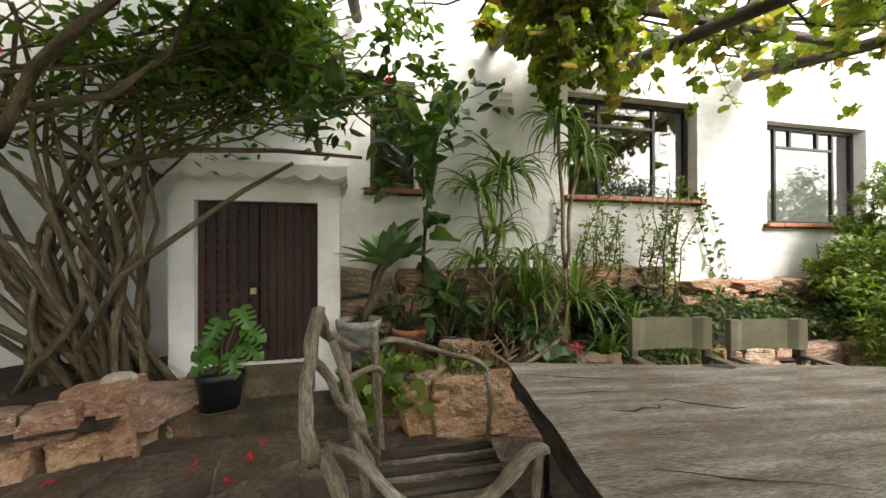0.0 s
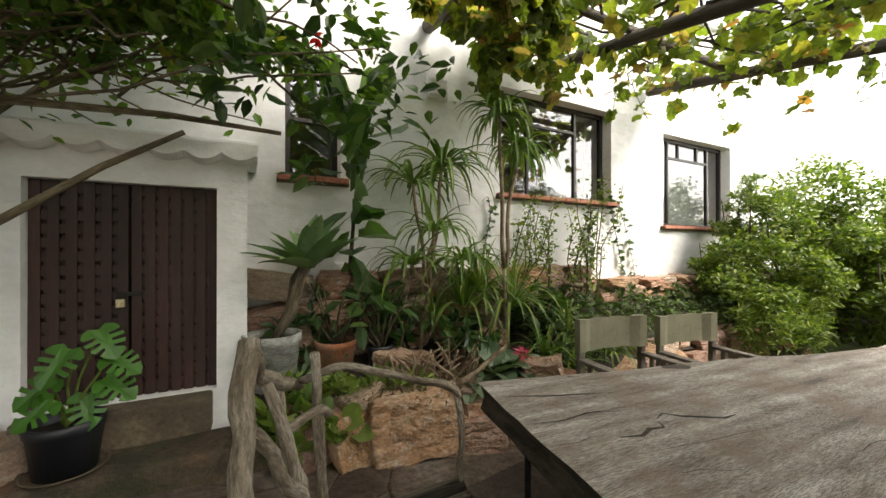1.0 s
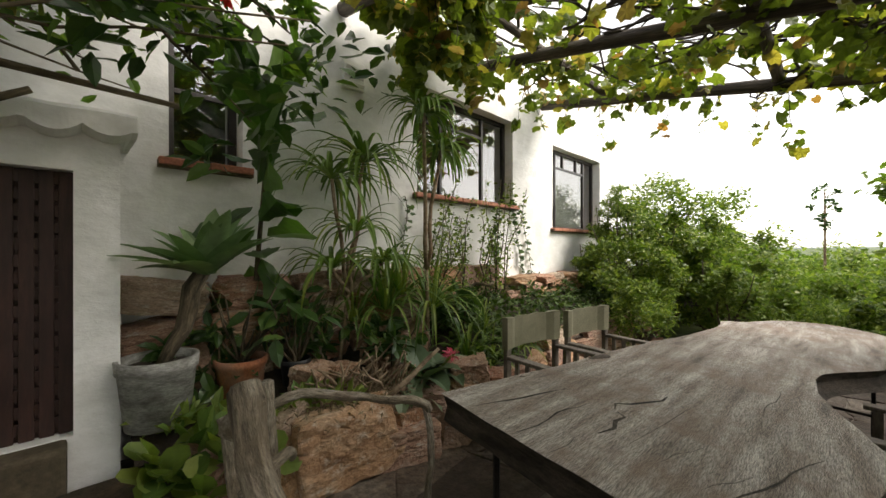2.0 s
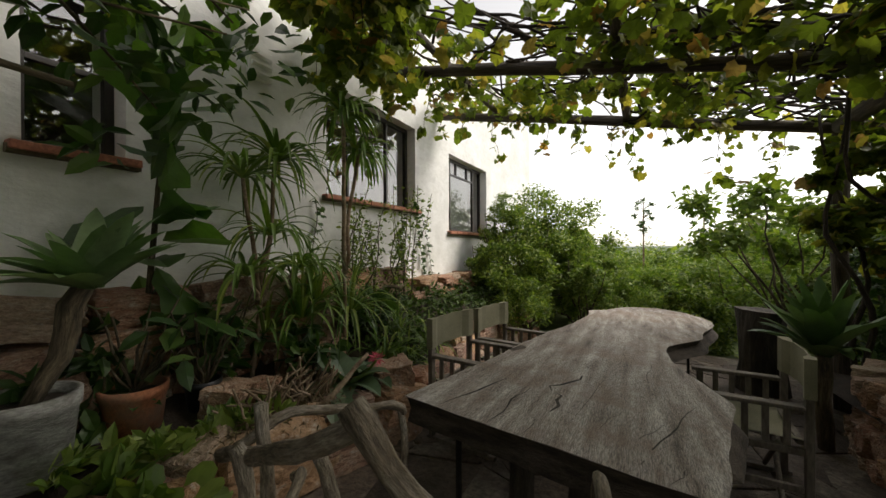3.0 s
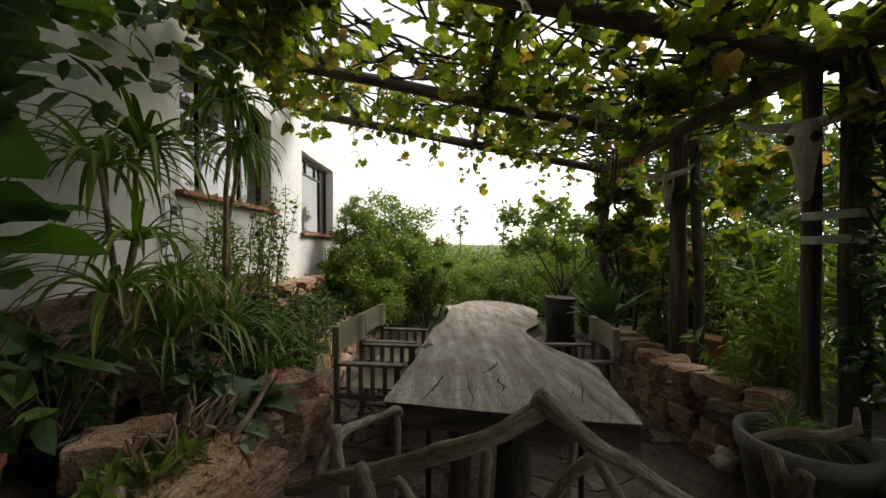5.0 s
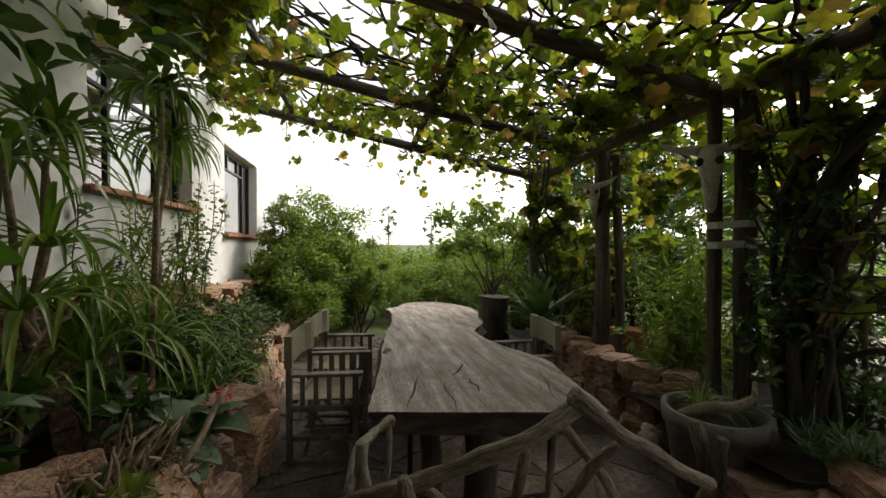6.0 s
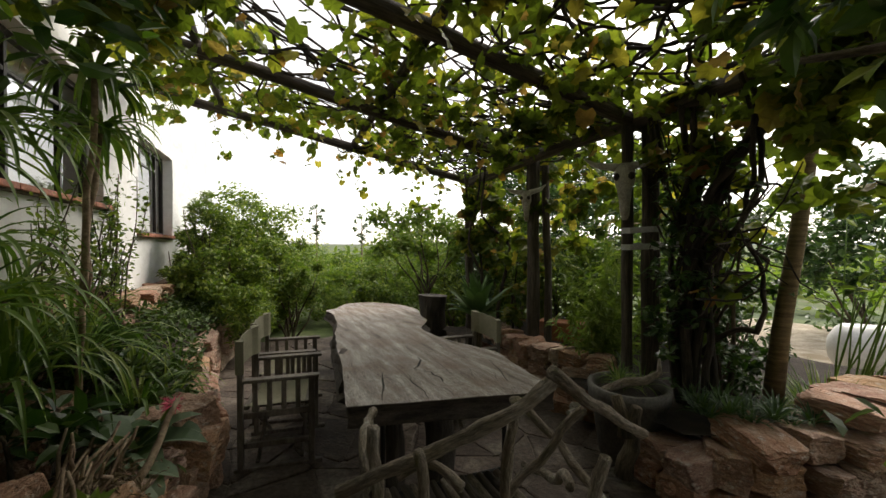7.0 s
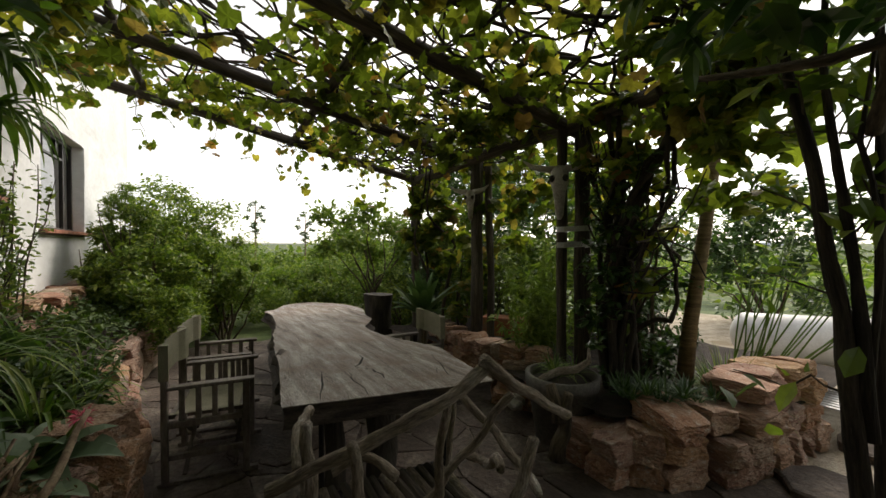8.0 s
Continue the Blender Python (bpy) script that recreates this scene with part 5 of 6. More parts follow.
for at, n, L in (((2.0, 3.96, 1.02), 46, 0.6), ((2.42, 3.86, 1.0), 70, 0.64), ((2.2, 4.0, 1.12), 50, 0.55), ((2.62, 3.62, 0.58), 46, 0.5), ((2.78, 3.5, 0.5), 40, 0.42), ((1.75, 4.05, 0.95), 34, 0.4), ((2.95, 3.72, 0.7), 36, 0.42), ((1.35, 4.15, 0.95), 24, 0.4), ((3.3, 3.55, 0.55), 40, 0.36)):
    s = thing("strap_leaf_clump", (at[0], at[1], at[2] - 0.2), "arching green strap-leaved lily clump in the bed", "lily clump", "lily clumps")
    part("foliage", blades((at[0], at[1], at[2] - 0.12), n, L, 0.03, 1.35, 1.35, int(at[0] * 100), segs=8, gather=0.05), STRAP_LEAF, s)

br = thing("bromeliad", (2.02, 3.52, 0.42), "broad silvery-green bromeliad with a pink flower", "bromeliad")
part("foliage", join([blades((2.0, 3.48, 0.45), 13, 0.36, 0.2, 0.9, 0.75, 31), blades((1.8, 3.46, 0.42), 10, 0.3, 0.17, 0.8, 0.75, 32), blades((2.2, 3.5, 0.44), 10, 0.32, 0.18, 0.9, 0.75, 33)]), SILVER_LEAF, br)
part("flower", leaves([(2.12 + 0.016 * math.cos(k), 3.33 + 0.016 * math.sin(k), 0.63 + 0.012 * math.sin(k * 3)) for k in range(46)], 0.05, LANCE, -0.2, 0.3, 4, (2.12, 3.33, 0.63)), PINK_PETAL, br, "bright pink flower head")
part("flower_stem", tube(bent((2.04, 3.48, 0.42), (2.12, 3.33, 0.62), 4, 0.02), 0.009, 6), PALE_LEAF, br)
part("flower_stalk", tube(bent((1.52, 3.38, 0.42), (1.93, 3.26, 0.72), 6, 0.03, 4), [0.02, 0.02, 0.018, 0.016, 0.015, 0.012], 8, 0.3), DRY, br, "thick brown old flower stalk", smooth=True)
dry = thing("cut_back_plant", (1.5, 3.58, 0.42), "dry brown cut-back stalks and withered stubs in the bed", "dry plant")
rr = random.Random(8)
sticks("stalk", [bent((1.5 + rr.uniform(-0.3, 0.3), 3.58 + rr.uniform(-0.12, 0.14), 0.38), (1.5 + rr.uniform(-0.4, 0.45), 3.52 + rr.uniform(-0.16, 0.14), 0.55 + 0.18 * rr.random()), 5, 0.05, k) for k in range(46)], 0.011, 0.006, 4, material=DRY, parent=dry)
part("litter", leaves([(1.5 + rr.gauss(0, 0.22), 3.5 + rr.gauss(0, 0.09), 0.43 + 0.08 * rr.random()) for _ in range(1500)], 0.055, LANCE, 0.3, 0.4, 5), leaf("dry_leaf", [(0, (0.12, 0.08, 0.045)), (1, (0.30, 0.23, 0.15))], 0.8, 0.1), dry)
rr = random.Random(21)
for k in range(26):
    x = rr.uniform(0.45, 1.45)
    y = front(x) + rr.uniform(0.02, 0.26)
    s = thing("succulent", (x, y, 0.38), "pale green fleshy rosette spilling over the stone edge", "succulent", "succulents on the edge")
    part("foliage", leaves([(x + 0.02 * math.cos(q), y + 0.02 * math.sin(q), 0.44 + rr.uniform(0, 0.05)) for q in range(11)], rr.uniform(0.09, 0.14), OVAL, -0.15, 0.3, k, (x, y, 0.40)), PALE_LEAF if k % 3 else STRAP_LEAF, s)

for k, (x, y, z) in enumerate(((0.50, 3.52, 0.30), (0.60, 3.42, 0.22), (0.72, 3.46, 0.34), (0.46, 3.60, 0.38), (0.66, 3.55, 0.42), (0.84, 3.40, 0.30))):
    s = thing("succulent", (x, y, z - 0.05), "broad fleshy pale green rosette spilling down the stones", "succulent", "succulents on the edge")
    part("foliage", leaves([(x + 0.015 * math.cos(q * 1.7), y + 0.015 * math.sin(q * 1.7), z + rr.uniform(0, 0.04)) for q in range(12)], 0.17, FAT, 0.1, 0.25, k + 40, (x, y + 0.04, z - 0.03)), PALE_LEAF if k % 2 else STRAP_LEAF, s)

for c, r, n in (((1.45, 4.0, 0.85), (0.3, 0.14, 0.28), 130), ((0.75, 4.05, 0.75), (0.3, 0.12, 0.22), 160), ((1.9, 3.8, 0.66), (0.3, 0.2, 0.2), 120), ((2.75, 3.9, 0.85), (0.35, 0.2, 0.2), 150)):
    shrub("undergrowth_plant", (c[0], c[1], c[2] - 0.3), c, r, n, 0.13, DARK_LEAF, "dark broad-leaved undergrowth plant against the plinth", "leafy plant", seed=int(c[0] * 100), group="undergrowth", clumps=14, nstems=6)

# climbers under the wide window and the ivy arch beside it
cl = thing("climbing_shrub", (2.85, 4.2, 0.8), "thin twiggy climber with small leaves under the window", "climber")
rr = random.Random(14)
lines, spots = [], []
for k in range(22):
    x = rr.uniform(2.6, 3.75)
    pts = bent((x, rr.uniform(4.0, 4.28), 0.8), (x + rr.uniform(-0.2, 0.25), rr.uniform(3.85, 4.25), rr.uniform(1.5, 2.2)), 8, 0.12, k)
    lines.append(pts)
    for q in range(95):
        a = rr.uniform(0.5, 6.9)
        c = pts[int(a)].lerp(pts[min(int(a) + 1, 7)], a % 1)
        spots.append(c + Vector((rr.gauss(0, 0.03), rr.gauss(0, 0.03), rr.gauss(0, 0.03))))
sticks("stem", lines, 0.008, 0.003, material=BARK, parent=cl)
part("foliage", leaves(spots, 0.045, OVAL, 0.0, 0.4, 15), BUSH_LEAF, cl)
part("old_stem", tube(bent((2.62, 4.0, 0.85), (3.4, 3.95, 1.02), 9, 0.2, 5), 0.018, 8, 0.2), BARK, cl, smooth=True)
iv = thing("ivy", (4.6, 4.32, 1.05), "ivy trailing in a thin arch on the white wall", "ivy")
lines = [[(4.15 + 0.62 * t, 4.325, 1.93 + 0.12 * math.sin(3.14 * t) - 0.95 * t ** 2.4) for t in np.linspace(0, 1, 12)], [(4.3 + 0.24 * t, 4.325, 1.9 - 0.85 * t) for t in np.linspace(0, 1, 9)],
         [(2.5 + 0.03 * math.sin(9 * t), 4.325, 1.9 - 0.9 * t) for t in np.linspace(0, 1, 9)], [(3.95 + 0.02 * math.sin(9 * t), 4.325, 1.88 - 0.7 * t) for t in np.linspace(0, 1, 9)]]
sticks("stem", lines, 0.005, 0.003, material=BARK, parent=iv)
spots = [Vector(ln[int(a)]).lerp(Vector(ln[min(int(a) + 1, len(ln) - 1)]), a % 1) + Vector((rr.gauss(0, 0.018), -0.012, rr.gauss(0, 0.018))) for ln in lines for a in np.linspace(0, len(ln) - 1.01, 42)]
part("foliage", leaves(spots, 0.055, LOBED, 0.3, 0.35, 17), DARK_LEAF, iv)
rr = np.random.default_rng(30)
gx_ = rr.uniform(2.5, 7.6, 5600)
gy_ = np.array([front(x) for x in gx_]) + rr.uniform(0.0, 1.0, 5600) ** 0.8 * 0.85
gz_ = 0.40 + 0.50 * np.clip((gy_ - 3.3) / 1.0, 0, 1) * np.clip((gx_ - 1.6) / 1.6, 0.3, 1) + rr.uniform(-0.02, 0.14, 5600) + 0.06 * np.sin(gx_ * 7) * np.sin(gy_ * 9)
tagged(part("ground_cover", leaves(np.c_[gx_, gy_, gz_], 0.06, OVAL, -0.1, 0.5, 31), leaf("cover_leaf", [(0.0, (0.028, 0.055, 0.013)), (0.6, (0.055, 0.095, 0.02)), (1.0, (0.11, 0.155, 0.037))], 0.72, 0.2), None), "low leafy ground cover over the house bed", "ground cover", kind="stuff")

# the bush below the far window and the garden beyond
shrub("bush", (6.7, 3.5, 0.3), (6.6, 3.5, 1.25), (1.45, 0.75, 1.0), 15000, 0.06, BUSH_LEAF, "dense yellow-green bush below the far window", seed=40, clumps=70, nstems=14)
shrub("bush", (7.6, 3.3, 0.3), (7.9, 3.2, 1.55), (1.4, 0.9, 1.15), 12000, 0.07, BUSH_LEAF, "tall leafy bush at the corner of the house", seed=41, clumps=46, nstems=10)
shrub("bush", (5.7, 3.2, 0.2), (5.7, 3.15, 0.62), (0.8, 0.4, 0.42), 5000, 0.085, BUSH_LEAF, "low willowy green bush behind the chairs", shape=LANCE, seed=42, clumps=36)
shrub("bush", (9.2, 2.6, 0.0), (9.3, 2.7, 0.95), (1.3, 0.9, 0.85), 8000, 0.08, BUSH_LEAF, "spreading green bush past the house corner", seed=43, clumps=46, nstems=10)
k = 50
for c, r, n, s in (((5.95, 3.95, 1.1), (0.5, 0.28, 0.7), 4500, 0.06), ((7.3, 2.55, 0.85), (1.0, 0.6, 0.8), 7000, 0.07), ((6.4, 3.85, 1.85), (0.45, 0.24, 0.62), 4000, 0.06), ((7.6, 0.7, 0.15), (0.7, 0.6, 0.65), 4500, 0.08), ((8.6, 2.5, 0.5), (1.1, 0.9, 0.8), 5000, 0.08), ((9.6, 1.2, 0.3), (1.3, 1.0, 0.8), 5000, 0.09), ((8.2, 1.4, 0.1), (0.7, 0.6, 0.5), 3000, 0.07), ((10.4, 3.4, 0.6), (1.6, 1.3, 1.2), 6000, 0.1), ((9.4, -0.4, 0.4), (1.2, 1.0, 1.0), 5000, 0.09),
                   ((11.5, 0.2, 0.3), (1.6, 1.5, 1.1), 5000, 0.11), ((12.5, 2.2, 0.2), (2.0, 1.6, 1.2), 6000, 0.12), ((8.0, -1.6, 0.8), (1.0, 0.9, 1.2), 5000, 0.09), ((10.6, -2.4, 0.9), (1.8, 1.5, 1.6), 6000, 0.12), ((13.5, -2.0, 0.5), (2.4, 2.0, 1.7), 6000, 0.15), ((17.0, 0.6, -0.1), (2.6, 2.4, 1.5), 7000, 0.17), ((20.0, -4.5, 0.2), (3.4, 3.0, 2.2), 7000, 0.2), ((21.0, 4.0, -0.6), (3.4, 3.0, 1.9), 7000, 0.2), ((15.5, 3.5, 0.0), (3.0, 2.4, 1.8), 6000, 0.17)):
    k += 1
    shrub("bush", (c[0], c[1], ground_height(c[0], c[1]) - 0.1), c, r, n, s, FAR_LEAF if k % 3 else BUSH_LEAF, "sunlit green garden bush beyond the table", seed=k, group="garden bushes", clumps=34, shape=LANCE if k % 4 == 1 else OVAL)
for x, y, top in ((13.7, 1.45, 2.9), (13.7, -0.17, 2.62), (13.7, -1.57, 2.36)):
    s = thing("agave_flower_spike", (x, y, -0.6), "tall thin agave flower spike against the sky", "flower spike", "flower spikes")
    stalk = part("stalk", tube([(x, y, -0.9), (x, y, top - 0.6), (x, y, top)], [0.035, 0.025, 0.012], 7), DRY, s)
    rr = random.Random(int(top * 100))
    for q in range(13):
        h, a = top - 1.15 * q / 13, q * 2.4
        reach = 0.06 + 0.22 * math.sin(math.pi * min(1, (q + 1) / 11))
        tip = Vector((x + reach * math.cos(a), y + reach * math.sin(a), h + 0.05))
        part("flower_branch", tube([(x, y, h - 0.05), tip], 0.008, 5), DRY, stalk)
        part("flower_tuft", leaves([tip + Vector((rr.gauss(0, 0.035), rr.gauss(0, 0.035), rr.gauss(0, 0.02))) for _ in range(18)], 0.12, OVAL, -0.2, 0.4, q), DARK_LEAF, stalk)

# a small tree beyond the table's end
tr = thing("garden_tree", (7.4, -0.35, -0.3), "small bare-limbed garden tree with leafy tips", "tree")
rr = random.Random(60)
limbs, tufts = [bent((7.4, -0.35, -0.3), (7.35, -0.3, 0.75), 5, 0.05, 1)], []
for q in range(11):
    a = q * 2.4
    e = Vector((7.35 + 0.75 * math.cos(a) * rr.uniform(0.6, 1.2), -0.3 + 0.95 * math.sin(a) * rr.uniform(0.6, 1.2), rr.uniform(1.3, 2.2)))
    limbs.append(bent((7.38, -0.32, 0.1 + 0.06 * q), e, 6, 0.22, q))
    tufts += [e + Vector((rr.gauss(0, 0.14), rr.gauss(0, 0.14), rr.gauss(0, 0.12))) for _ in range(230)]
sticks("limb", limbs, 0.022, 0.007, material=BARK, parent=tr)
part("foliage", leaves(tufts, 0.13, OVAL, 0.1, 0.3, 61), FAR_LEAF, tr)

# stump, agave and long pot behind the far chair
st = thing("tree_stump", (5.15, 0.45, G(5.15, 0.45)), "dark charred tree stump standing by the table end", "tree stump")
part("body", tube([(5.15, 0.45, -0.15), (5.16, 0.45, 0.15), (5.15, 0.46, 0.5), (5.15, 0.45, 0.735)], [0.25, 0.215, 0.2, 0.215], 26, 0.22, 3), STUMPWOOD, st)
ag = thing("agave", (3.72, 0.42, 0.0), "large green agave rosette behind the canvas chair", "agave")
part("stem", tube(bent((3.74, 0.40, -0.1), (3.72, 0.42, 0.66), 5, 0.03), 0.05, 9, 0.2), BARK, ag, smooth=True)
part("foliage", blades((3.72, 0.42, 0.60), 40, 0.6, 0.2, 1.35, 0.35, 70, (0, 0.1), 8), AGAVE_LEAF, ag, smooth=True)
lp = thing("window_box", (3.2, -0.6, 0.35), "long terracotta planting trough behind the post", "planter")
bm = bmesh.new()
box(bm, (2.85, -0.72, 0.34), (3.55, -0.46, 0.58), 0.015, Matrix.Rotation(radians(35), 4, "Z"))
part("trough", bm, TERRACOTTA, lp)

# the grey planter with the antler
gp = pot("planter", (1.50, 0.38, G(1.50, 0.38)), 0.28, 0.52, GREYPOT, "wide grey cast planter with a thick rim on the paving", "planter", 0.72, soil=0.07)
an = thing("driftwood_antler", (1.32, 0.32, 0.55), "pale curved antler-like driftwood lying over the planter", "driftwood")
part("body", tube([(1.26, 0.37, 0.76), (1.27, 0.35, 0.66), (1.32, 0.43, 0.6), (1.42, 0.5, 0.57), (1.52, 0.54, 0.5), (1.66, 0.55, 0.41)], [0.008, 0.02, 0.028, 0.032, 0.03, 0.02], 9, 0.12), DRIFT, an, smooth=True)
sk = thing("planter_plant", (1.5, 0.34, 0.5), "wispy grey-green spiky plants in the planter", "pot plant")
part("foliage", join([blades((1.52 + 0.1 * math.cos(q * 2), 0.36 + 0.1 * math.sin(q * 2), 0.5), 26, 0.2, 0.012, 1.2, 0.8, 80 + q) for q in range(5)]), STRAP_LEAF, sk)
root = thing("root_stump", (1.38, 0.68, 0.08), "gnarled old root standing by the planter", "root")
sticks("root_branch", [bent((1.25, 0.72, 0.05), (1.2, 0.66, 0.50), 6, 0.05, 3), bent((1.24, 0.7, 0.3), (1.33, 0.7, 0.54), 4, 0.03, 4)], 0.06, 0.035, 2, 10, BARK, root)

# the old vine: trunks, canes and leaves over the pergola
vine = thing("grape_vine", (1.25, -0.25, 0.3), "old grape vine with dark canes and yellowing leaves over the pergola", "grape vine")
rr = random.Random(77)
def braid(path, strands, r, twist, seed):
    """Several stems wound round each other along a path."""
    fine = []
    P = [Vector(p) for p in path]
    for k in range(len(P) - 1):
        p0, p1, p2, p3 = P[max(k - 1, 0)], P[k], P[k + 1], P[min(k + 2, len(P) - 1)]
        for j in range(5):
            t = j / 5
            fine.append(0.5 * ((2 * p1) + (p2 - p0) * t + (2 * p0 - 5 * p1 + 4 * p2 - p3) * t * t + (3 * p1 - p0 - 3 * p2 + p3) * t ** 3))
    fine.append(P[-1])
    out = []
    for q in range(strands):
        line = []
        for k, p in enumerate(fine):
            a = twist * k + 6.283 * q / strands
            away = r * (1.1 + 0.7 * noise.noise(Vector((k * 0.25, q, seed))))
            line.append(p + Vector((math.cos(a), math.sin(a), 0)) * away + noise.noise_vector(Vector((k * 0.35, q * 3.1, seed))) * 0.03)
        out.append(tube(line, [r * (1.0 - 0.45 * k / len(line)) * (1 + 0.3 * noise.noise(Vector((k * 0.6, q, seed + 5)))) for k in range(len(line))], 9, 0.45, seed + q))
    return join(out)
for q, (path, strands, r) in enumerate((([(1.36, -0.08, 0.25), (1.40, -0.06, 0.94), (1.31, -0.05, 1.45), (1.18, -0.05, 1.81), (1.05, -0.05, 2.09), (0.85, -0.05, 2.32), (0.62, -0.03, 2.52)], 3, 0.036),
                                        ([(1.38, -0.1, 0.3), (1.32, -0.1, 1.22), (1.38, -0.1, 1.68), (1.33, -0.08, 2.14), (1.30, 0.0, 2.6)], 3, 0.036),
                                        ([(1.24, -0.12, 0.28), (1.22, -0.12, 0.79), (1.22, -0.1, 1.32), (1.02, -0.08, 1.67), (0.92, -0.06, 1.95), (0.88, 0.0, 2.3), (0.9, 0.1, 2.66)], 2, 0.024),
                                        ([(1.42, -0.2, 0.5), (1.16, -0.2, 0.9), (0.98, -0.2, 0.99), (0.93, -0.22, 1.25), (1.0, -0.2, 1.6)], 1, 0.022),
                                        ([(1.45, -0.15, 0.3), (1.55, -0.18, 1.0), (1.5, -0.15, 1.7), (1.6, -0.1, 2.2), (1.55, 0.1, 2.62)], 2, 0.026))):
    part("trunk", braid(path, strands, r, 0.22 + 0.05 * q, q * 3.1), VINEBARK, vine, smooth=True)
sticks("shoot", [bent((1.35 + rr.uniform(-0.15, 0.15), -0.1 + rr.uniform(-0.1, 0.05), rr.uniform(0.8, 2.0)), (1.2 + rr.uniform(-0.6, 0.5), -0.05 + rr.uniform(-0.25, 0.25), rr.uniform(1.2, 2.6)), 9, 0.3, q * 0.9) for q in range(34)], 0.011, 0.004, 4, 6, material=VINEBARK, parent=vine)
part("trunk", stems([bent((4.75, -0.2, 0.0), (4.6, 0.15, 2.66), 12, 0.3, 31), bent((4.75, -0.2, 0.3), (4.2, 0.1, 2.7), 12, 0.35, 32), bent((4.3, -0.25, 0.2), (3.9, 0.2, 2.62), 12, 0.35, 33)], 0.028, 0.012, 6, 8), VINEBARK, vine, smooth=True)
canes = []
for q in range(390):
    x, y = rr.uniform(0.1, 4.9), rr.uniform(-0.4, 3.9) if q % 2 else rr.uniform(-0.5, 1.4)
    a = rr.uniform(0, 6.28)
    L = rr.uniform(0.5, 1.7)
    x2, y2 = min(5.1, max(0.2, x + L * math.cos(a))), min(4.2, max(-0.5, y + L * math.sin(a)))
    canes.append(bent((x, y, beam_z(y) + rr.uniform(0.02, 0.22)), (x2, y2, beam_z(y2) + rr.uniform(0.0, 0.22)), 8, 0.22, q * 1.7))
sticks("cane", canes, 0.014, 0.006, 9, 6, material=VINEBARK, parent=vine)
vr = np.random.default_rng(78)
N = 5300
vx, vy = vr.uniform(0.1, 5.15, N), vr.uniform(-0.55, 4.25, N)
keep = (noise_keep := np.array([noise.noise(Vector((x * 1.3, y * 1.3, 4))) + 0.35 * noise.noise(Vector((x * 4, y * 4, 7))) for x, y in zip(vx, vy)])) > -0.2 - 0.05 * (vy < 1.0) - 0.1 * (vx < 1.6) + 0.12 * (vx > 3.2)
keep &= ~((vx < 1.6) & (vy > 1.9 + 0.9 * vx))
keep &= ~((vx < 2.4) & (vy > 3.7) & (vr.uniform(0, 1, N) < 0.5))
vx, vy = vx[keep], vy[keep]
vz = 2.60 + 0.195 * vy + vr.normal(0.08, 0.09, len(vx))
part("leaf_canopy", leaves(np.c_[vx, vy, vz], 0.115, LOBED, 0.45, 0.4, 79), VINE_LEAF, vine)
hang = []
tend = []
for q in range(60):
    edge_ = q % 4
    if edge_ == 0:
        x, y = 5.0 + rr.uniform(-0.1, 0.15), rr.uniform(0.2, 4.0)
    elif edge_ == 1:
        x, y = rr.uniform(1.8, 4.9), rr.uniform(3.4, 4.0)
    elif edge_ == 2:
        x, y = rr.uniform(1.9, 5.0), rr.uniform(-0.5, 0.0)
    else:
        x, y = rr.uniform(1.7, 2.6), rr.uniform(3.0, 4.0)
    L = rr.uniform(0.12, 0.55) if edge_ else rr.uniform(0.15, 0.62)
    top = Vector((x, y, beam_z(y)))
    pts = bent(top, top + Vector((rr.uniform(-0.12, 0.12), rr.uniform(-0.12, 0.12), -L)), 5, 0.08, q)
    tend.append(pts)
    hang += [pts[min(4, int(4.9 * j / 9))] + Vector((rr.gauss(0, 0.04), rr.gauss(0, 0.04), rr.gauss(0, 0.03))) for j in range(int(6 + 16 * L))]
sticks("tendril", tend, 0.005, 0.002, 3, 5, material=VINEBARK, parent=vine)
part("hanging_leaves", leaves(hang, 0.1, LOBED, 0.8, 0.45, 81), VINE_LEAF, vine)
# the clump at (1.9, 3.15, 3.22) is unseen, added to shade the bed
curt = np.concatenate([crown_spots((2.4, 3.8, 3.3), (0.9, 0.4, 0.2), 360, 133, 16), crown_spots((2.5, 0.35, 2.76), (0.9, 0.6, 0.14), 380, 139, 24, 0.1), crown_spots((2.2, 3.55, 2.85), (0.65, 0.35, 0.3), 130, 142, 16, 0.1), crown_spots((1.9, 3.15, 3.22), (0.8, 0.5, 0.12), 520, 138, 30, 0.1), crown_spots((3.3, -0.35, 1.9), (0.8, 0.3, 0.75), 260, 82, 18), crown_spots((4.5, -0.15, 2.0), (0.7, 0.4, 0.7), 900, 83, 18), crown_spots((1.9, -0.5, 2.2), (0.8, 0.4, 0.5), 120, 84, 14), crown_spots((4.0, -0.3, 1.35), (0.8, 0.3, 0.9), 500, 87, 24), crown_spots((0.9, 0.0, 2.35), (0.8, 0.5, 0.35), 300, 85, 14), crown_spots((0.75, -0.2, 2.2), (0.8, 0.4, 0.5), 200, 88, 22), crown_spots((1.35, -0.25, 1.7), (0.4, 0.3, 0.9), 200, 89, 22)])
part("creeper", leaves(np.concatenate([crown_spots((1.4, 0.02, 1.15), (0.3, 0.16, 0.75), 650, 134, 40, 0.2), crown_spots((1.2, 0.0, 1.9), (0.35, 0.16, 0.5), 260, 135, 24, 0.2)]), 0.065, OVAL, 0.3, 0.4, 136), DARK_LEAF, vine, "small dark creeper leaves over the old trunks")
part("leaf_curtain", leaves(curt, 0.12, LOBED, 0.6, 0.4, 86), VINE_LEAF, vine)

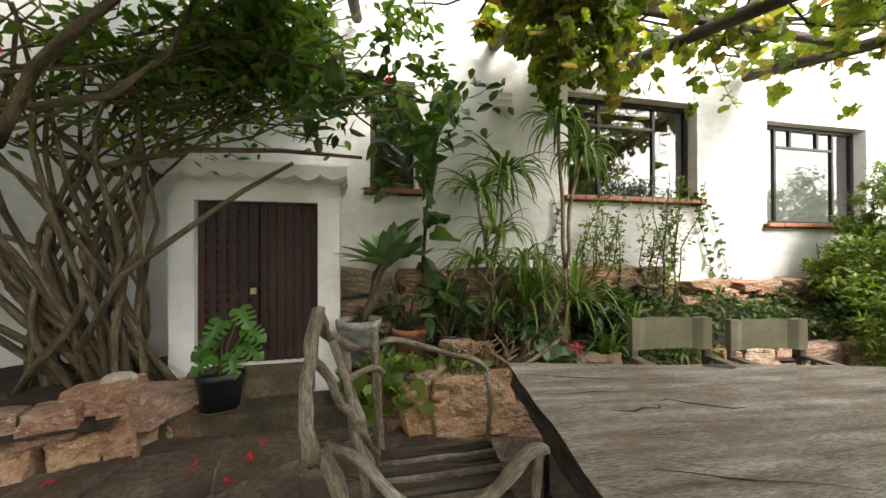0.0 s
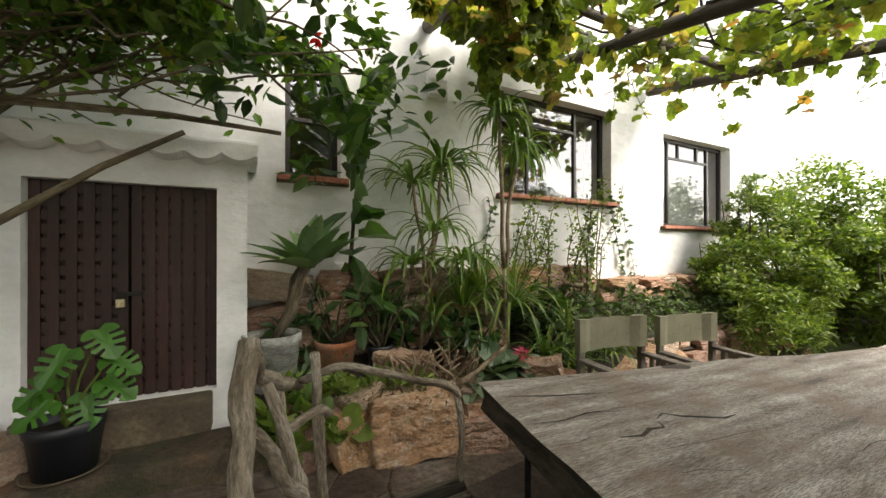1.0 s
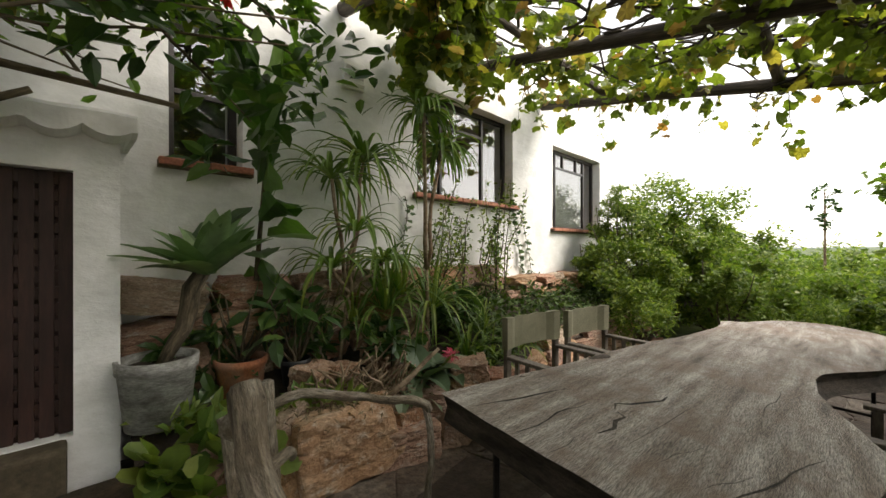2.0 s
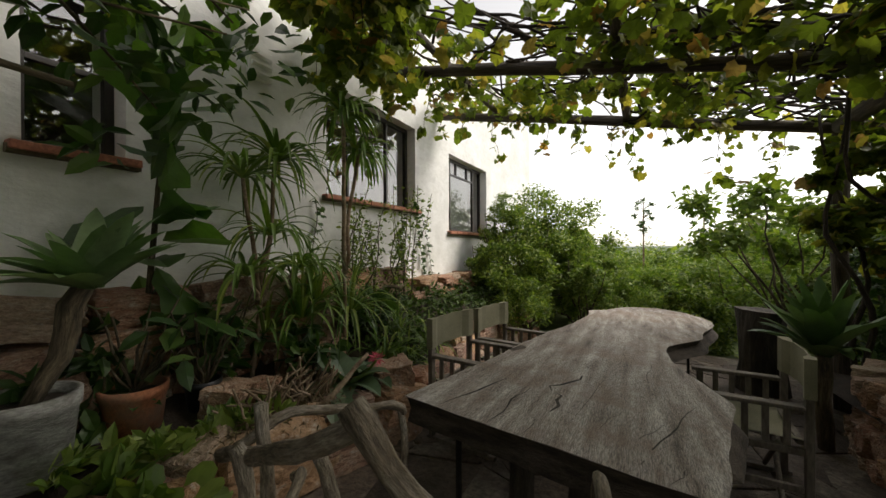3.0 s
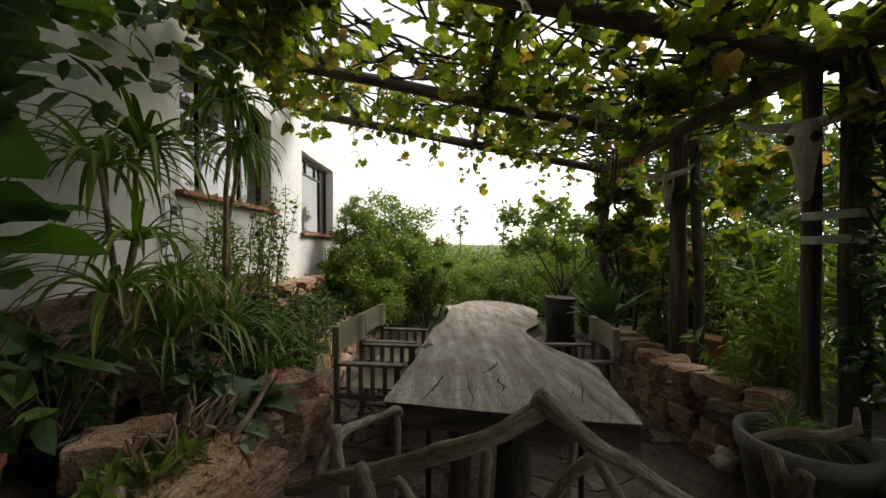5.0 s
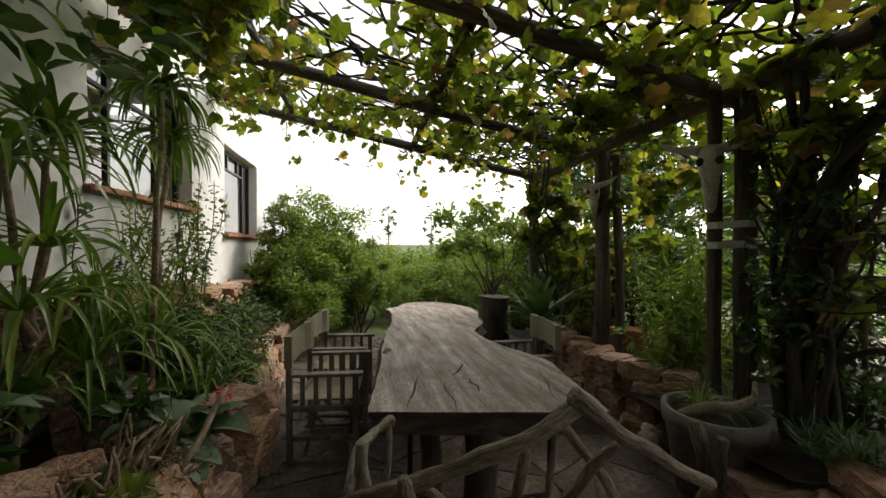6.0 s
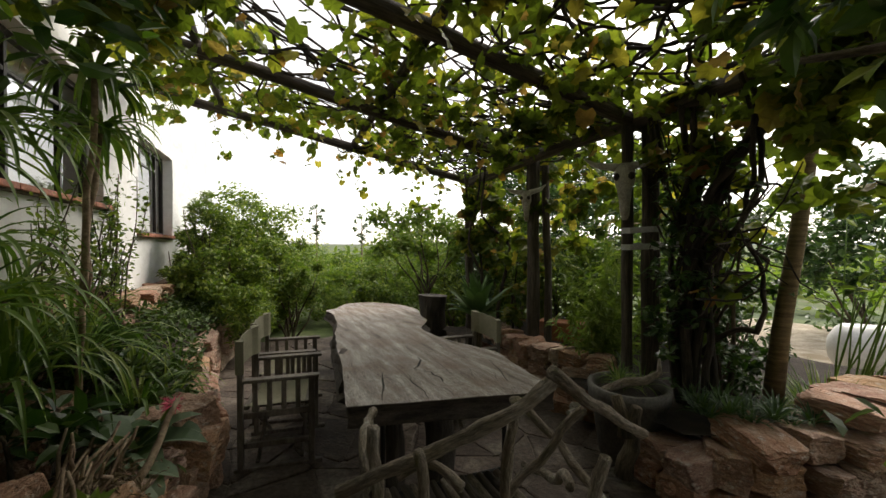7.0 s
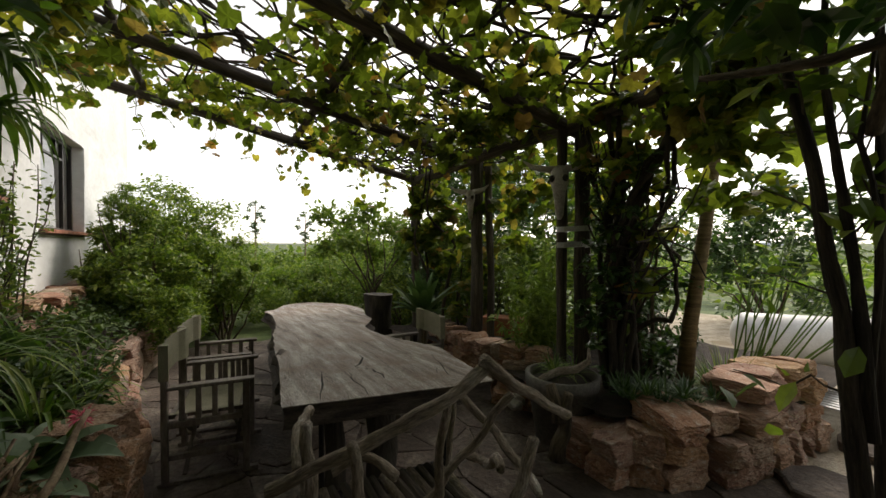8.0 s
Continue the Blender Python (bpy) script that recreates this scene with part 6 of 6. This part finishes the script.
# the bed under the posts, and what grows behind it
for at, n, L, w in (((1.0, 0.22, 0.5), 40, 0.16, 0.016), ((0.85, 0.05, 0.5), 36, 0.16, 0.016), ((1.15, 0.05, 0.48), 40, 0.17, 0.016), ((0.75, -0.15, 0.48), 34, 0.15, 0.016), ((0.95, -0.2, 0.46), 34, 0.15, 0.016), ((2.1, -0.15, 0.42), 40, 0.2, 0.016), ((2.5, -0.1, 0.4), 40, 0.2, 0.016)):
    s = thing("spiky_succulent", (at[0], at[1], at[2] - 0.14), "spiky blue-green succulent tuft on the stone wall", "succulent", "spiky succulents")
    part("foliage", join([blades((at[0] + 0.09 * math.cos(q * 1.9), at[1] + 0.09 * math.sin(q * 1.9), at[2] - 0.06 + 0.03 * (q % 3)), n // 2, L, w, 1.1, 0.5, q + n, segs=4) for q in range(6)]), SILVER_LEAF if at[0] > 2 else DARK_LEAF, s)
fr_ = thing("fern_shrub", (2.25, -0.2, 0.3), "upright fern-leaved shrub with feathery fronds by the wall", "fern")
rr = random.Random(90)
fl, fs = [], []
for q in range(44):
    b = Vector((2.25 + rr.uniform(-0.15, 0.2), -0.2 + rr.uniform(-0.15, 0.15), 0.32))
    e = b + Vector((rr.gauss(0, 0.3), rr.gauss(0, 0.22), rr.uniform(0.5, 1.45)))
    pts = bent(b, e, 8, 0.06, q)
    fl.append(pts)
    for j in range(38):
        a = 1.5 + 5.4 * j / 37
        c = pts[int(a)].lerp(pts[min(int(a) + 1, 7)], a % 1)
        fs.append(c)
sticks("stem", fl, 0.006, 0.003, material=PALE_LEAF, parent=fr_)
part("foliage", leaves(fs, 0.12, LANCE, 0.25, 0.3, 91), PALE_LEAF, fr_)
k = 100
for c, r, n, s, m in (((2.7, -1.3, 0.9), (0.9, 0.6, 0.8), 5000, 0.08, STRAP_LEAF), ((4.0, -1.2, 1.0), (0.9, 0.7, 0.9), 5000, 0.08, BUSH_LEAF), ((1.45, -0.75, 0.7), (0.38, 0.3, 0.45), 1800, 0.055, DARK_LEAF), ((5.6, -1.1, 0.9), (0.9, 0.8, 1.1), 5000, 0.09, DARK_LEAF), ((6.6, -0.6, 0.4), (0.6, 0.5, 0.6), 3000, 0.08, BUSH_LEAF), ((4.7, -0.8, 1.2), (0.7, 0.5, 1.0), 4000, 0.08, BUSH_LEAF),
                      ((3.2, -2.6, 1.5), (1.3, 0.9, 1.4), 6000, 0.1, STRAP_LEAF), ((5.2, -3.2, 1.8), (1.6, 1.2, 1.7), 6000, 0.11, DARK_LEAF), ((7.4, -3.4, 2.3), (1.7, 1.5, 2.3), 8000, 0.12, DARK_LEAF), ((1.4, -0.5, 1.3), (0.4, 0.28, 0.95), 2200, 0.06, DARK_LEAF)):
    k += 1
    shrub("shrub", (c[0], c[1], G(c[0], c[1])), c, r, n, s, m, "leafy green shrub behind the pergola posts", seed=k, group="shrubs behind the posts", clumps=32)
pt = thing("palm_trunk_tree", (1.02, -0.5, 0.3), "slim leaning tree with a ringed ochre trunk", "tree")
part("trunk", tube([(1.02, -0.48, 0.25), (1.0, -0.56, 0.9), (0.95, -0.66, 1.6), (0.92, -0.8, 2.4), (0.9, -0.9, 3.3)], [0.066, 0.056, 0.05, 0.046, 0.042], 14, 0.08), PALE_TRUNK, pt, smooth=True)
part("foliage", leaves(crown_spots((0.9, -0.9, 3.7), (0.6, 0.6, 0.4), 350, 95, 14), 0.16, OVAL, 0.3, 0.3, 96), BUSH_LEAF, pt)
gr = thing("grass_tussock", (0.9, -0.95, 0.2), "fine green grass tussock on the bed corner", "grass tuft")
part("foliage", blades((0.9, -0.95, 0.22), 260, 0.5, 0.010, 1.3, 0.9, 97, segs=6, gather=0.12), STRAP_LEAF, gr)
pa = thing("papyrus", (0.75, -1.5, 0.0), "tall slanting green papyrus stalks", "papyrus")
rr = random.Random(98)
lines = [bent((1.0 + rr.uniform(-0.12, 0.12), -1.4 + rr.uniform(-0.12, 0.12), -0.05), (0.75 + rr.uniform(-0.85, 0.3), -1.6 + rr.uniform(-0.4, 0.4), rr.uniform(1.1, 1.9)), 6, 0.05, q) for q in range(22)]
sticks("stalk", lines, 0.009, 0.004, material=STRAP_LEAF, parent=pa)
part("foliage", leaves([ln[-1] + Vector((rr.gauss(0, 0.05), rr.gauss(0, 0.05), rr.gauss(0, 0.03))) for ln in lines for _ in range(4)], 0.12, LANCE, 0.1, 0.4, 99), BUSH_LEAF, pa)
nr_ = thing("citrus_shrub", (0.0, 0.3, 0.05), "dark-stemmed shrub with broad glossy leaves at the patio edge", "shrub")
lines = [[(-0.2, 0.55, 0.05), (-0.15, 0.55, 0.52), (-0.11, 0.55, 0.92), (-0.09, 0.55, 1.24), (-0.03, 0.55, 1.56), (-0.01, 0.55, 1.8), (0.04, 0.55, 2.05), (0.1, 0.55, 2.32), (0.12, 0.5, 2.8)],
         [(-0.17, 0.53, 0.75), (-0.14, 0.54, 1.24), (-0.11, 0.55, 1.54), (-0.08, 0.55, 1.77), (-0.05, 0.55, 2.01), (-0.02, 0.55, 2.27), (-0.02, 0.5, 2.8)],
         [(-0.16, 0.52, 0.9), (-0.19, 0.53, 1.49), (-0.17, 0.55, 1.76), (-0.13, 0.55, 1.94), (-0.15, 0.55, 2.11), (-0.2, 0.55, 2.6)],
         [(-0.2, 0.42, 0.05), (-0.18, 0.44, 0.7), (-0.175, 0.45, 1.42), (-0.165, 0.45, 2.33), (-0.16, 0.45, 2.8)]]
for r0, ln in zip((0.04, 0.025, 0.014, 0.026), lines):
    fine_ = [Vector(ln[min(int(a), len(ln) - 2)]).lerp(Vector(ln[min(int(a), len(ln) - 2) + 1]), a - min(int(a), len(ln) - 2)) for a in np.linspace(0, len(ln) - 1, 3 * len(ln))]
    part("stem", tube(fine_, [r0 * (1 - 0.6 * q / len(fine_)) for q in range(len(fine_))], 10, 0.25, r0 * 100), VINEBARK, nr_, smooth=True)
rr = random.Random(104)
tw = [bent(a_, (a_[0] + rr.uniform(-0.05, 0.45), a_[1] + rr.uniform(-0.4, 0.2), a_[2] + rr.uniform(-0.1, 0.35)), 6, 0.15, q) for q in range(20) for a_ in [lines[q % 3][rr.randrange(2, len(lines[q % 3]))]]]
sticks("twig", tw, 0.006, 0.003, 3, 5, material=BARK, parent=nr_)
spots = [p + Vector((rr.gauss(0, 0.05), rr.gauss(0, 0.05), rr.gauss(0, 0.05))) for ln in tw for p in ln[2:] for _ in range(2)]
part("foliage", leaves(np.concatenate([np.array(spots), crown_spots((0.3, 0.1, 2.5), (0.5, 0.5, 0.35), 260, 101, 16), crown_spots((-0.05, 0.6, 2.6), (0.8, 0.7, 0.25), 240, 103, 14)]), 0.12, OVAL, 0.35, 0.35, 105), BUSH_LEAF, nr_)

part("limb", tube([(-0.16, 0.5, 1.98), (-0.24, 0.75, 2.12), (-0.27, 1.0, 2.15), (-0.15, 1.0, 2.14), (0.07, 1.0, 2.18), (0.3, 0.95, 2.25)], [0.03, 0.026, 0.022, 0.02, 0.016, 0.012], 9, 0.15), BARK, nr_, smooth=True)
part("foliage", leaves(crown_spots((-0.1, 1.3, 2.35), (0.4, 0.6, 0.25), 170, 106, 12), 0.13, OVAL, 0.35, 0.35, 107), DARK_LEAF, nr_)

# the shrub beside the door
hb = thing("hibiscus", (-1.2, 3.9, 0.42), "old many-stemmed hibiscus arching over the cellar door", "hibiscus")
rr = random.Random(110)
big, thin, tipl = [], [], []
for q in range(36):
    b = Vector((-1.25 + rr.gauss(0, 0.2), 3.86 + rr.gauss(0, 0.1), 0.40))
    e = Vector((min(-0.85, -1.5 + rr.gauss(0, 0.6)), 3.7 + rr.gauss(0, 0.3), rr.uniform(1.9, 2.8)))
    pts = [p + Vector((-0.22 if q % 3 else 0.2, -0.08, 0)) * math.sin(math.pi * j / 8) for j, p in enumerate(bent(b, e, 9, 0.32, q * 1.3))]
    big.append(pts)
    for j in range(1 + q % 2):
        s = pts[rr.randrange(5, 9)]
        t2 = Vector((rr.uniform(-1.9, 1.0), rr.uniform(2.95, 4.1), rr.uniform(2.1, 3.5)))
        thin.append(bent(s if s.z > 1.8 else pts[8], t2, 8, 0.22, q + j * 0.37))
        tipl += thin[-1][2:]
sticks("stem", big, 0.027, 0.011, 7, 9, material=STEMBARK, parent=hb)
for q in range(44):
    s = thin[rr.randrange(len(thin))][rr.randrange(2, 7)]
    thin.append(bent(s, (rr.uniform(-1.1, 0.55), rr.uniform(3.2, 4.15), rr.uniform(2.05, 3.05)), 8, 0.2, q + 0.71))
    tipl += thin[-1][2:]
sticks("twig", thin, 0.010, 0.004, 8, 6, material=STEMBARK, parent=hb)
long_ = [[(-1.5, 3.2, 2.16), (-1.1, 3.1, 2.1), (-0.76, 3.1, 2.2), (-0.5, 3.1, 2.44), (-0.38, 3.1, 2.75), (-0.3, 3.2, 3.2)], [(-1.3, 3.6, 2.1), (-1.03, 3.5, 1.89), (-0.57, 3.5, 2.02), (0.0, 3.5, 2.05), (0.53, 3.5, 2.03)],
         [(-1.2, 3.6, 0.75), (-0.9, 3.45, 1.22), (-0.61, 3.45, 1.46), (-0.23, 3.45, 1.76), (0.08, 3.45, 1.96)], [(-1.25, 3.1, 1.9), (-0.96, 2.9, 2.22), (-0.83, 2.9, 2.39), (-0.65, 2.9, 2.58), (-0.4, 2.9, 3.0)]]
for q, ln in enumerate(long_):
    part("limb", tube(ln, [0.024, 0.022, 0.019, 0.016, 0.012, 0.01] if q < 3 else [0.03, 0.028, 0.026, 0.022, 0.018], 9, 0.15, q), STEMBARK, hb, smooth=True)
# leaf layers added above the view to shade the door, wall and path
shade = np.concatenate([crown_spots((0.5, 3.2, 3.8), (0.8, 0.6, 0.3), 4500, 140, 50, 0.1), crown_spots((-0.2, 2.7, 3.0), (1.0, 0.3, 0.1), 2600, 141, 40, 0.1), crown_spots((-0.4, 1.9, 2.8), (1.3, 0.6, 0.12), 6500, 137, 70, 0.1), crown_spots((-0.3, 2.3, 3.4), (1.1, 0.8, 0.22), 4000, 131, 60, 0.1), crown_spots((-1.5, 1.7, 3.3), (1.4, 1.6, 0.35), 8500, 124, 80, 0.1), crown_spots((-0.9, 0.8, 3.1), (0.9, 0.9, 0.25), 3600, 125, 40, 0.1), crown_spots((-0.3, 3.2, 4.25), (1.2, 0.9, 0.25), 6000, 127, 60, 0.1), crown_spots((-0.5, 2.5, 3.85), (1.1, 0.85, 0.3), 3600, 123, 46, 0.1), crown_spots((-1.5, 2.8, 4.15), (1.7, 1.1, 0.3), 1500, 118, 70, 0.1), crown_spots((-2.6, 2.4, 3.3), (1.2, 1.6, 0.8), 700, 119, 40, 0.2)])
part("foliage", leaves(shade, 0.12, OVAL, 0.35, 0.45, 120), DARK_LEAF, hb, "added upper foliage, kept out of view to block light")
spots = np.concatenate([np.array([p + Vector((rr.gauss(0, 0.09), rr.gauss(0, 0.09), rr.gauss(0, 0.08))) for p in tipl for _ in range(2)]),
                        crown_spots((-0.6, 3.4, 3.05), (1.3, 0.8, 0.6), 500, 111, 60, 0.1), crown_spots((-0.35, 3.6, 2.6), (0.95, 0.45, 0.5), 1300, 128, 44, 0.1), crown_spots((-0.05, 3.45, 2.75), (0.6, 0.45, 0.45), 2000, 132, 34, 0.1), crown_spots((0.75, 3.6, 2.65), (0.5, 0.4, 0.5), 420, 112, 12), crown_spots((-1.9, 3.0, 3.2), (1.3, 1.2, 0.8), 300, 113, 60, 0.2)])
part("foliage", leaves(spots, 0.082, OVAL, 0.35, 0.45, 114), leaf("hibiscus_leaf", [(0.0, (0.065, 0.13, 0.028)), (0.6, (0.13, 0.22, 0.042)), (0.93, (0.22, 0.28, 0.06)), (1.0, (0.35, 0.28, 0.06))], 0.45, 0.5), hb)
big_leaves = np.concatenate([crown_spots((0.3, 3.25, 2.22), (0.28, 0.2, 0.2), 44, 129, 8), crown_spots((0.95, 3.5, 2.45), (0.45, 0.3, 0.42), 80, 115, 14), crown_spots((1.3, 3.45, 2.45), (0.3, 0.3, 0.3), 26, 126, 8), crown_spots((0.5, 3.15, 2.35), (0.5, 0.35, 0.3), 34, 121, 8), crown_spots((0.75, 3.85, 2.2), (0.3, 0.25, 0.4), 22, 122, 6)])
sticks("twig", [bent((-0.3, 3.3, 2.7), (1.2, 3.55, 2.45), 8, 0.15, 2), bent((-0.3, 3.2, 2.6), (0.85, 3.05, 2.3), 8, 0.15, 3), bent((0.2, 3.4, 2.6), (0.9, 3.7, 2.1), 7, 0.1, 4)], 0.012, 0.004, material=BARK, parent=hb)
part("foliage", leaves(big_leaves, 0.125, OVAL, 0.45, 0.35, 116), DARK_LEAF, hb, "large dark leaves on the outer twigs")
for x, y, z in ((0.72, 3.5, 2.62), (-1.35, 3.2, 2.45)):
    part("flower", leaves([(x + 0.006 * math.cos(q), y, z + 0.006 * math.sin(q)) for q in range(7)], 0.06, OVAL, 0.3, 0.2, 117), RED_PETAL, hb, "small red hibiscus flower")
for q, (x, y) in enumerate(((-1.05, 3.12), (-0.12, 3.2), (-0.17, 3.0), (-0.4, 3.15), (-0.08, 3.38))):
    s = thing("fallen_flower", (x, y, G(x, y)), "crumpled red hibiscus petals fallen on the paving", "fallen flower", "fallen flowers")
    part("petals", leaves([(x + 0.012 * math.cos(j), y + 0.012 * math.sin(j), G(x, y) + 0.014) for j in range(5)], 0.04, OVAL, 0.0, 0.3, q + 3), RED_PETAL, s)

# the yard: white gas tank, slatted lounger, red earth bank and far trees
tk = thing("gas_tank", (1.4, -4.5, -0.1), "white horizontal gas tank lying on the gravel yard", "tank")
a_, b_ = Vector((1.9, -4.1, 0.17)), Vector((-0.15, -5.55, 0.19))
d_ = (b_ - a_).normalized()
part("body", tube([a_ - d_ * 0.16, a_ - d_ * 0.13, a_ - d_ * 0.06, a_, a_.lerp(b_, 0.5), b_, b_ + d_ * 0.06, b_ + d_ * 0.13, b_ + d_ * 0.16], [0.06, 0.18, 0.29, 0.335, 0.335, 0.335, 0.29, 0.18, 0.06], 30), TANKPAINT, tk, smooth=True)
for s in (0.2, 0.8):
    q = a_.lerp(b_, s)
    bm = bmesh.new()
    box(bm, (q.x - 0.06, q.y - 0.3, -0.25), (q.x + 0.06, q.y + 0.3, -0.02), 0.01)
    part("cradle", bm, CONCRETE, tk)
bm = bmesh.new()
bmesh.ops.create_cone(bm, cap_ends=True, segments=18, radius1=0.12, radius2=0.1, depth=0.14, matrix=Matrix.Translation(a_.lerp(b_, 0.45) + Vector((0, 0, 0.39))))
part("valve_cover", bm, IRON, tk)
lo = thing("garden_lounger", (0.32, -1.9, -0.05), "white slatted folding lounger standing on the gravel", "lounger")
for q in range(9):
    bm = bmesh.new()
    box(bm, (0.12, -2.1 + 0.07 * q, 0.20), (0.62, -2.06 + 0.07 * q, 0.215), 0.003)
    part("slat", bm, TANKPAINT, lo)
for x in (0.14, 0.6):
    part("frame", tube([(x, -2.2, -0.08), (x, -1.9, 0.19), (x, -1.45, 0.19), (x, -1.2, 0.6)], 0.012, 6), TEAK, lo)
    part("frame", tube([(x, -1.5, -0.08), (x, -2.12, 0.19)], 0.012, 6), TEAK, lo)
k = 200
# first and last two trees stand unseen, added to block western light
for c, r, n, s in (((-3.0, -1.6, 2.0), (1.3, 1.3, 2.1), 7000, 0.14), ((3.0, -8.5, 1.6), (2.2, 1.4, 1.9), 5000, 0.16), ((-0.5, -9.5, 1.4), (2.2, 1.5, 1.6), 5000, 0.16), ((6.5, -6.5, 2.2), (2.2, 1.8, 2.2), 6000, 0.16), ((-3.5, -7.5, 1.6), (2.0, 1.6, 1.8), 4000, 0.16), ((10.5, -6.0, 2.6), (2.6, 2.2, 3.0), 8000, 0.17), ((-3.5, 3.0, 2.3), (1.4, 1.7, 2.5), 12000, 0.16), ((-3.6, 0.9, 1.9), (1.1, 1.3, 2.1), 8000, 0.15)):
    k += 1
    shrub("tree", (c[0], c[1], -0.4), c, r, n, s, BUSH_LEAF if k % 2 else DARK_LEAF, "leafy yard tree; the unseen western ones are added light blocks", "tree", seed=k, group="yard trees", clumps=40, nstems=7)
fr2 = np.random.default_rng(210)
an_, di_ = fr2.uniform(-1.5, 0.75, 700), fr2.uniform(17, 130, 700) ** 1.0
fspots = []
for a, d in zip(an_, di_):
    x, y = 2 + d * math.cos(a), 1 + d * math.sin(a)
    h = fr2.uniform(0.6, 1.5) * (1 + d / 60)
    c = np.array([x, y, ground_height(x, y) + h * 0.5])
    fspots.append(c + fr2.normal(size=(34, 3)) * np.array([h * 0.9, h * 0.9, h * 0.42]))
fs_ = np.concatenate(fspots)
wr = np.random.default_rng(212)
wide_ = []
for a, d in zip(wr.uniform(-1.5, 0.75, 900), 120 * (700 / 120) ** wr.uniform(0, 1, 900)):
    x, y = 2 + d * math.cos(a), 1 + d * math.sin(a)
    h = wr.uniform(3.5, 8.0)
    wide_.append(np.array([x, y, ground_height(x, y) + h * 0.45]) + wr.normal(size=(26, 3)) * np.array([h * 1.1, h * 1.1, h * 0.3]))
tagged(part("far_woods", leaves(np.concatenate(wide_), 3.4, OVAL, 0.0, 0.5, 213), BUSH_LEAF, None), "distant green bushland below the hills", "woods", kind="stuff")
tagged(part("far_woods", leaves(fs_, 0.6, OVAL, 0.0, 0.5, 211), FAR_LEAF, None), "far bushland stretching down the valley", "woods", kind="stuff")
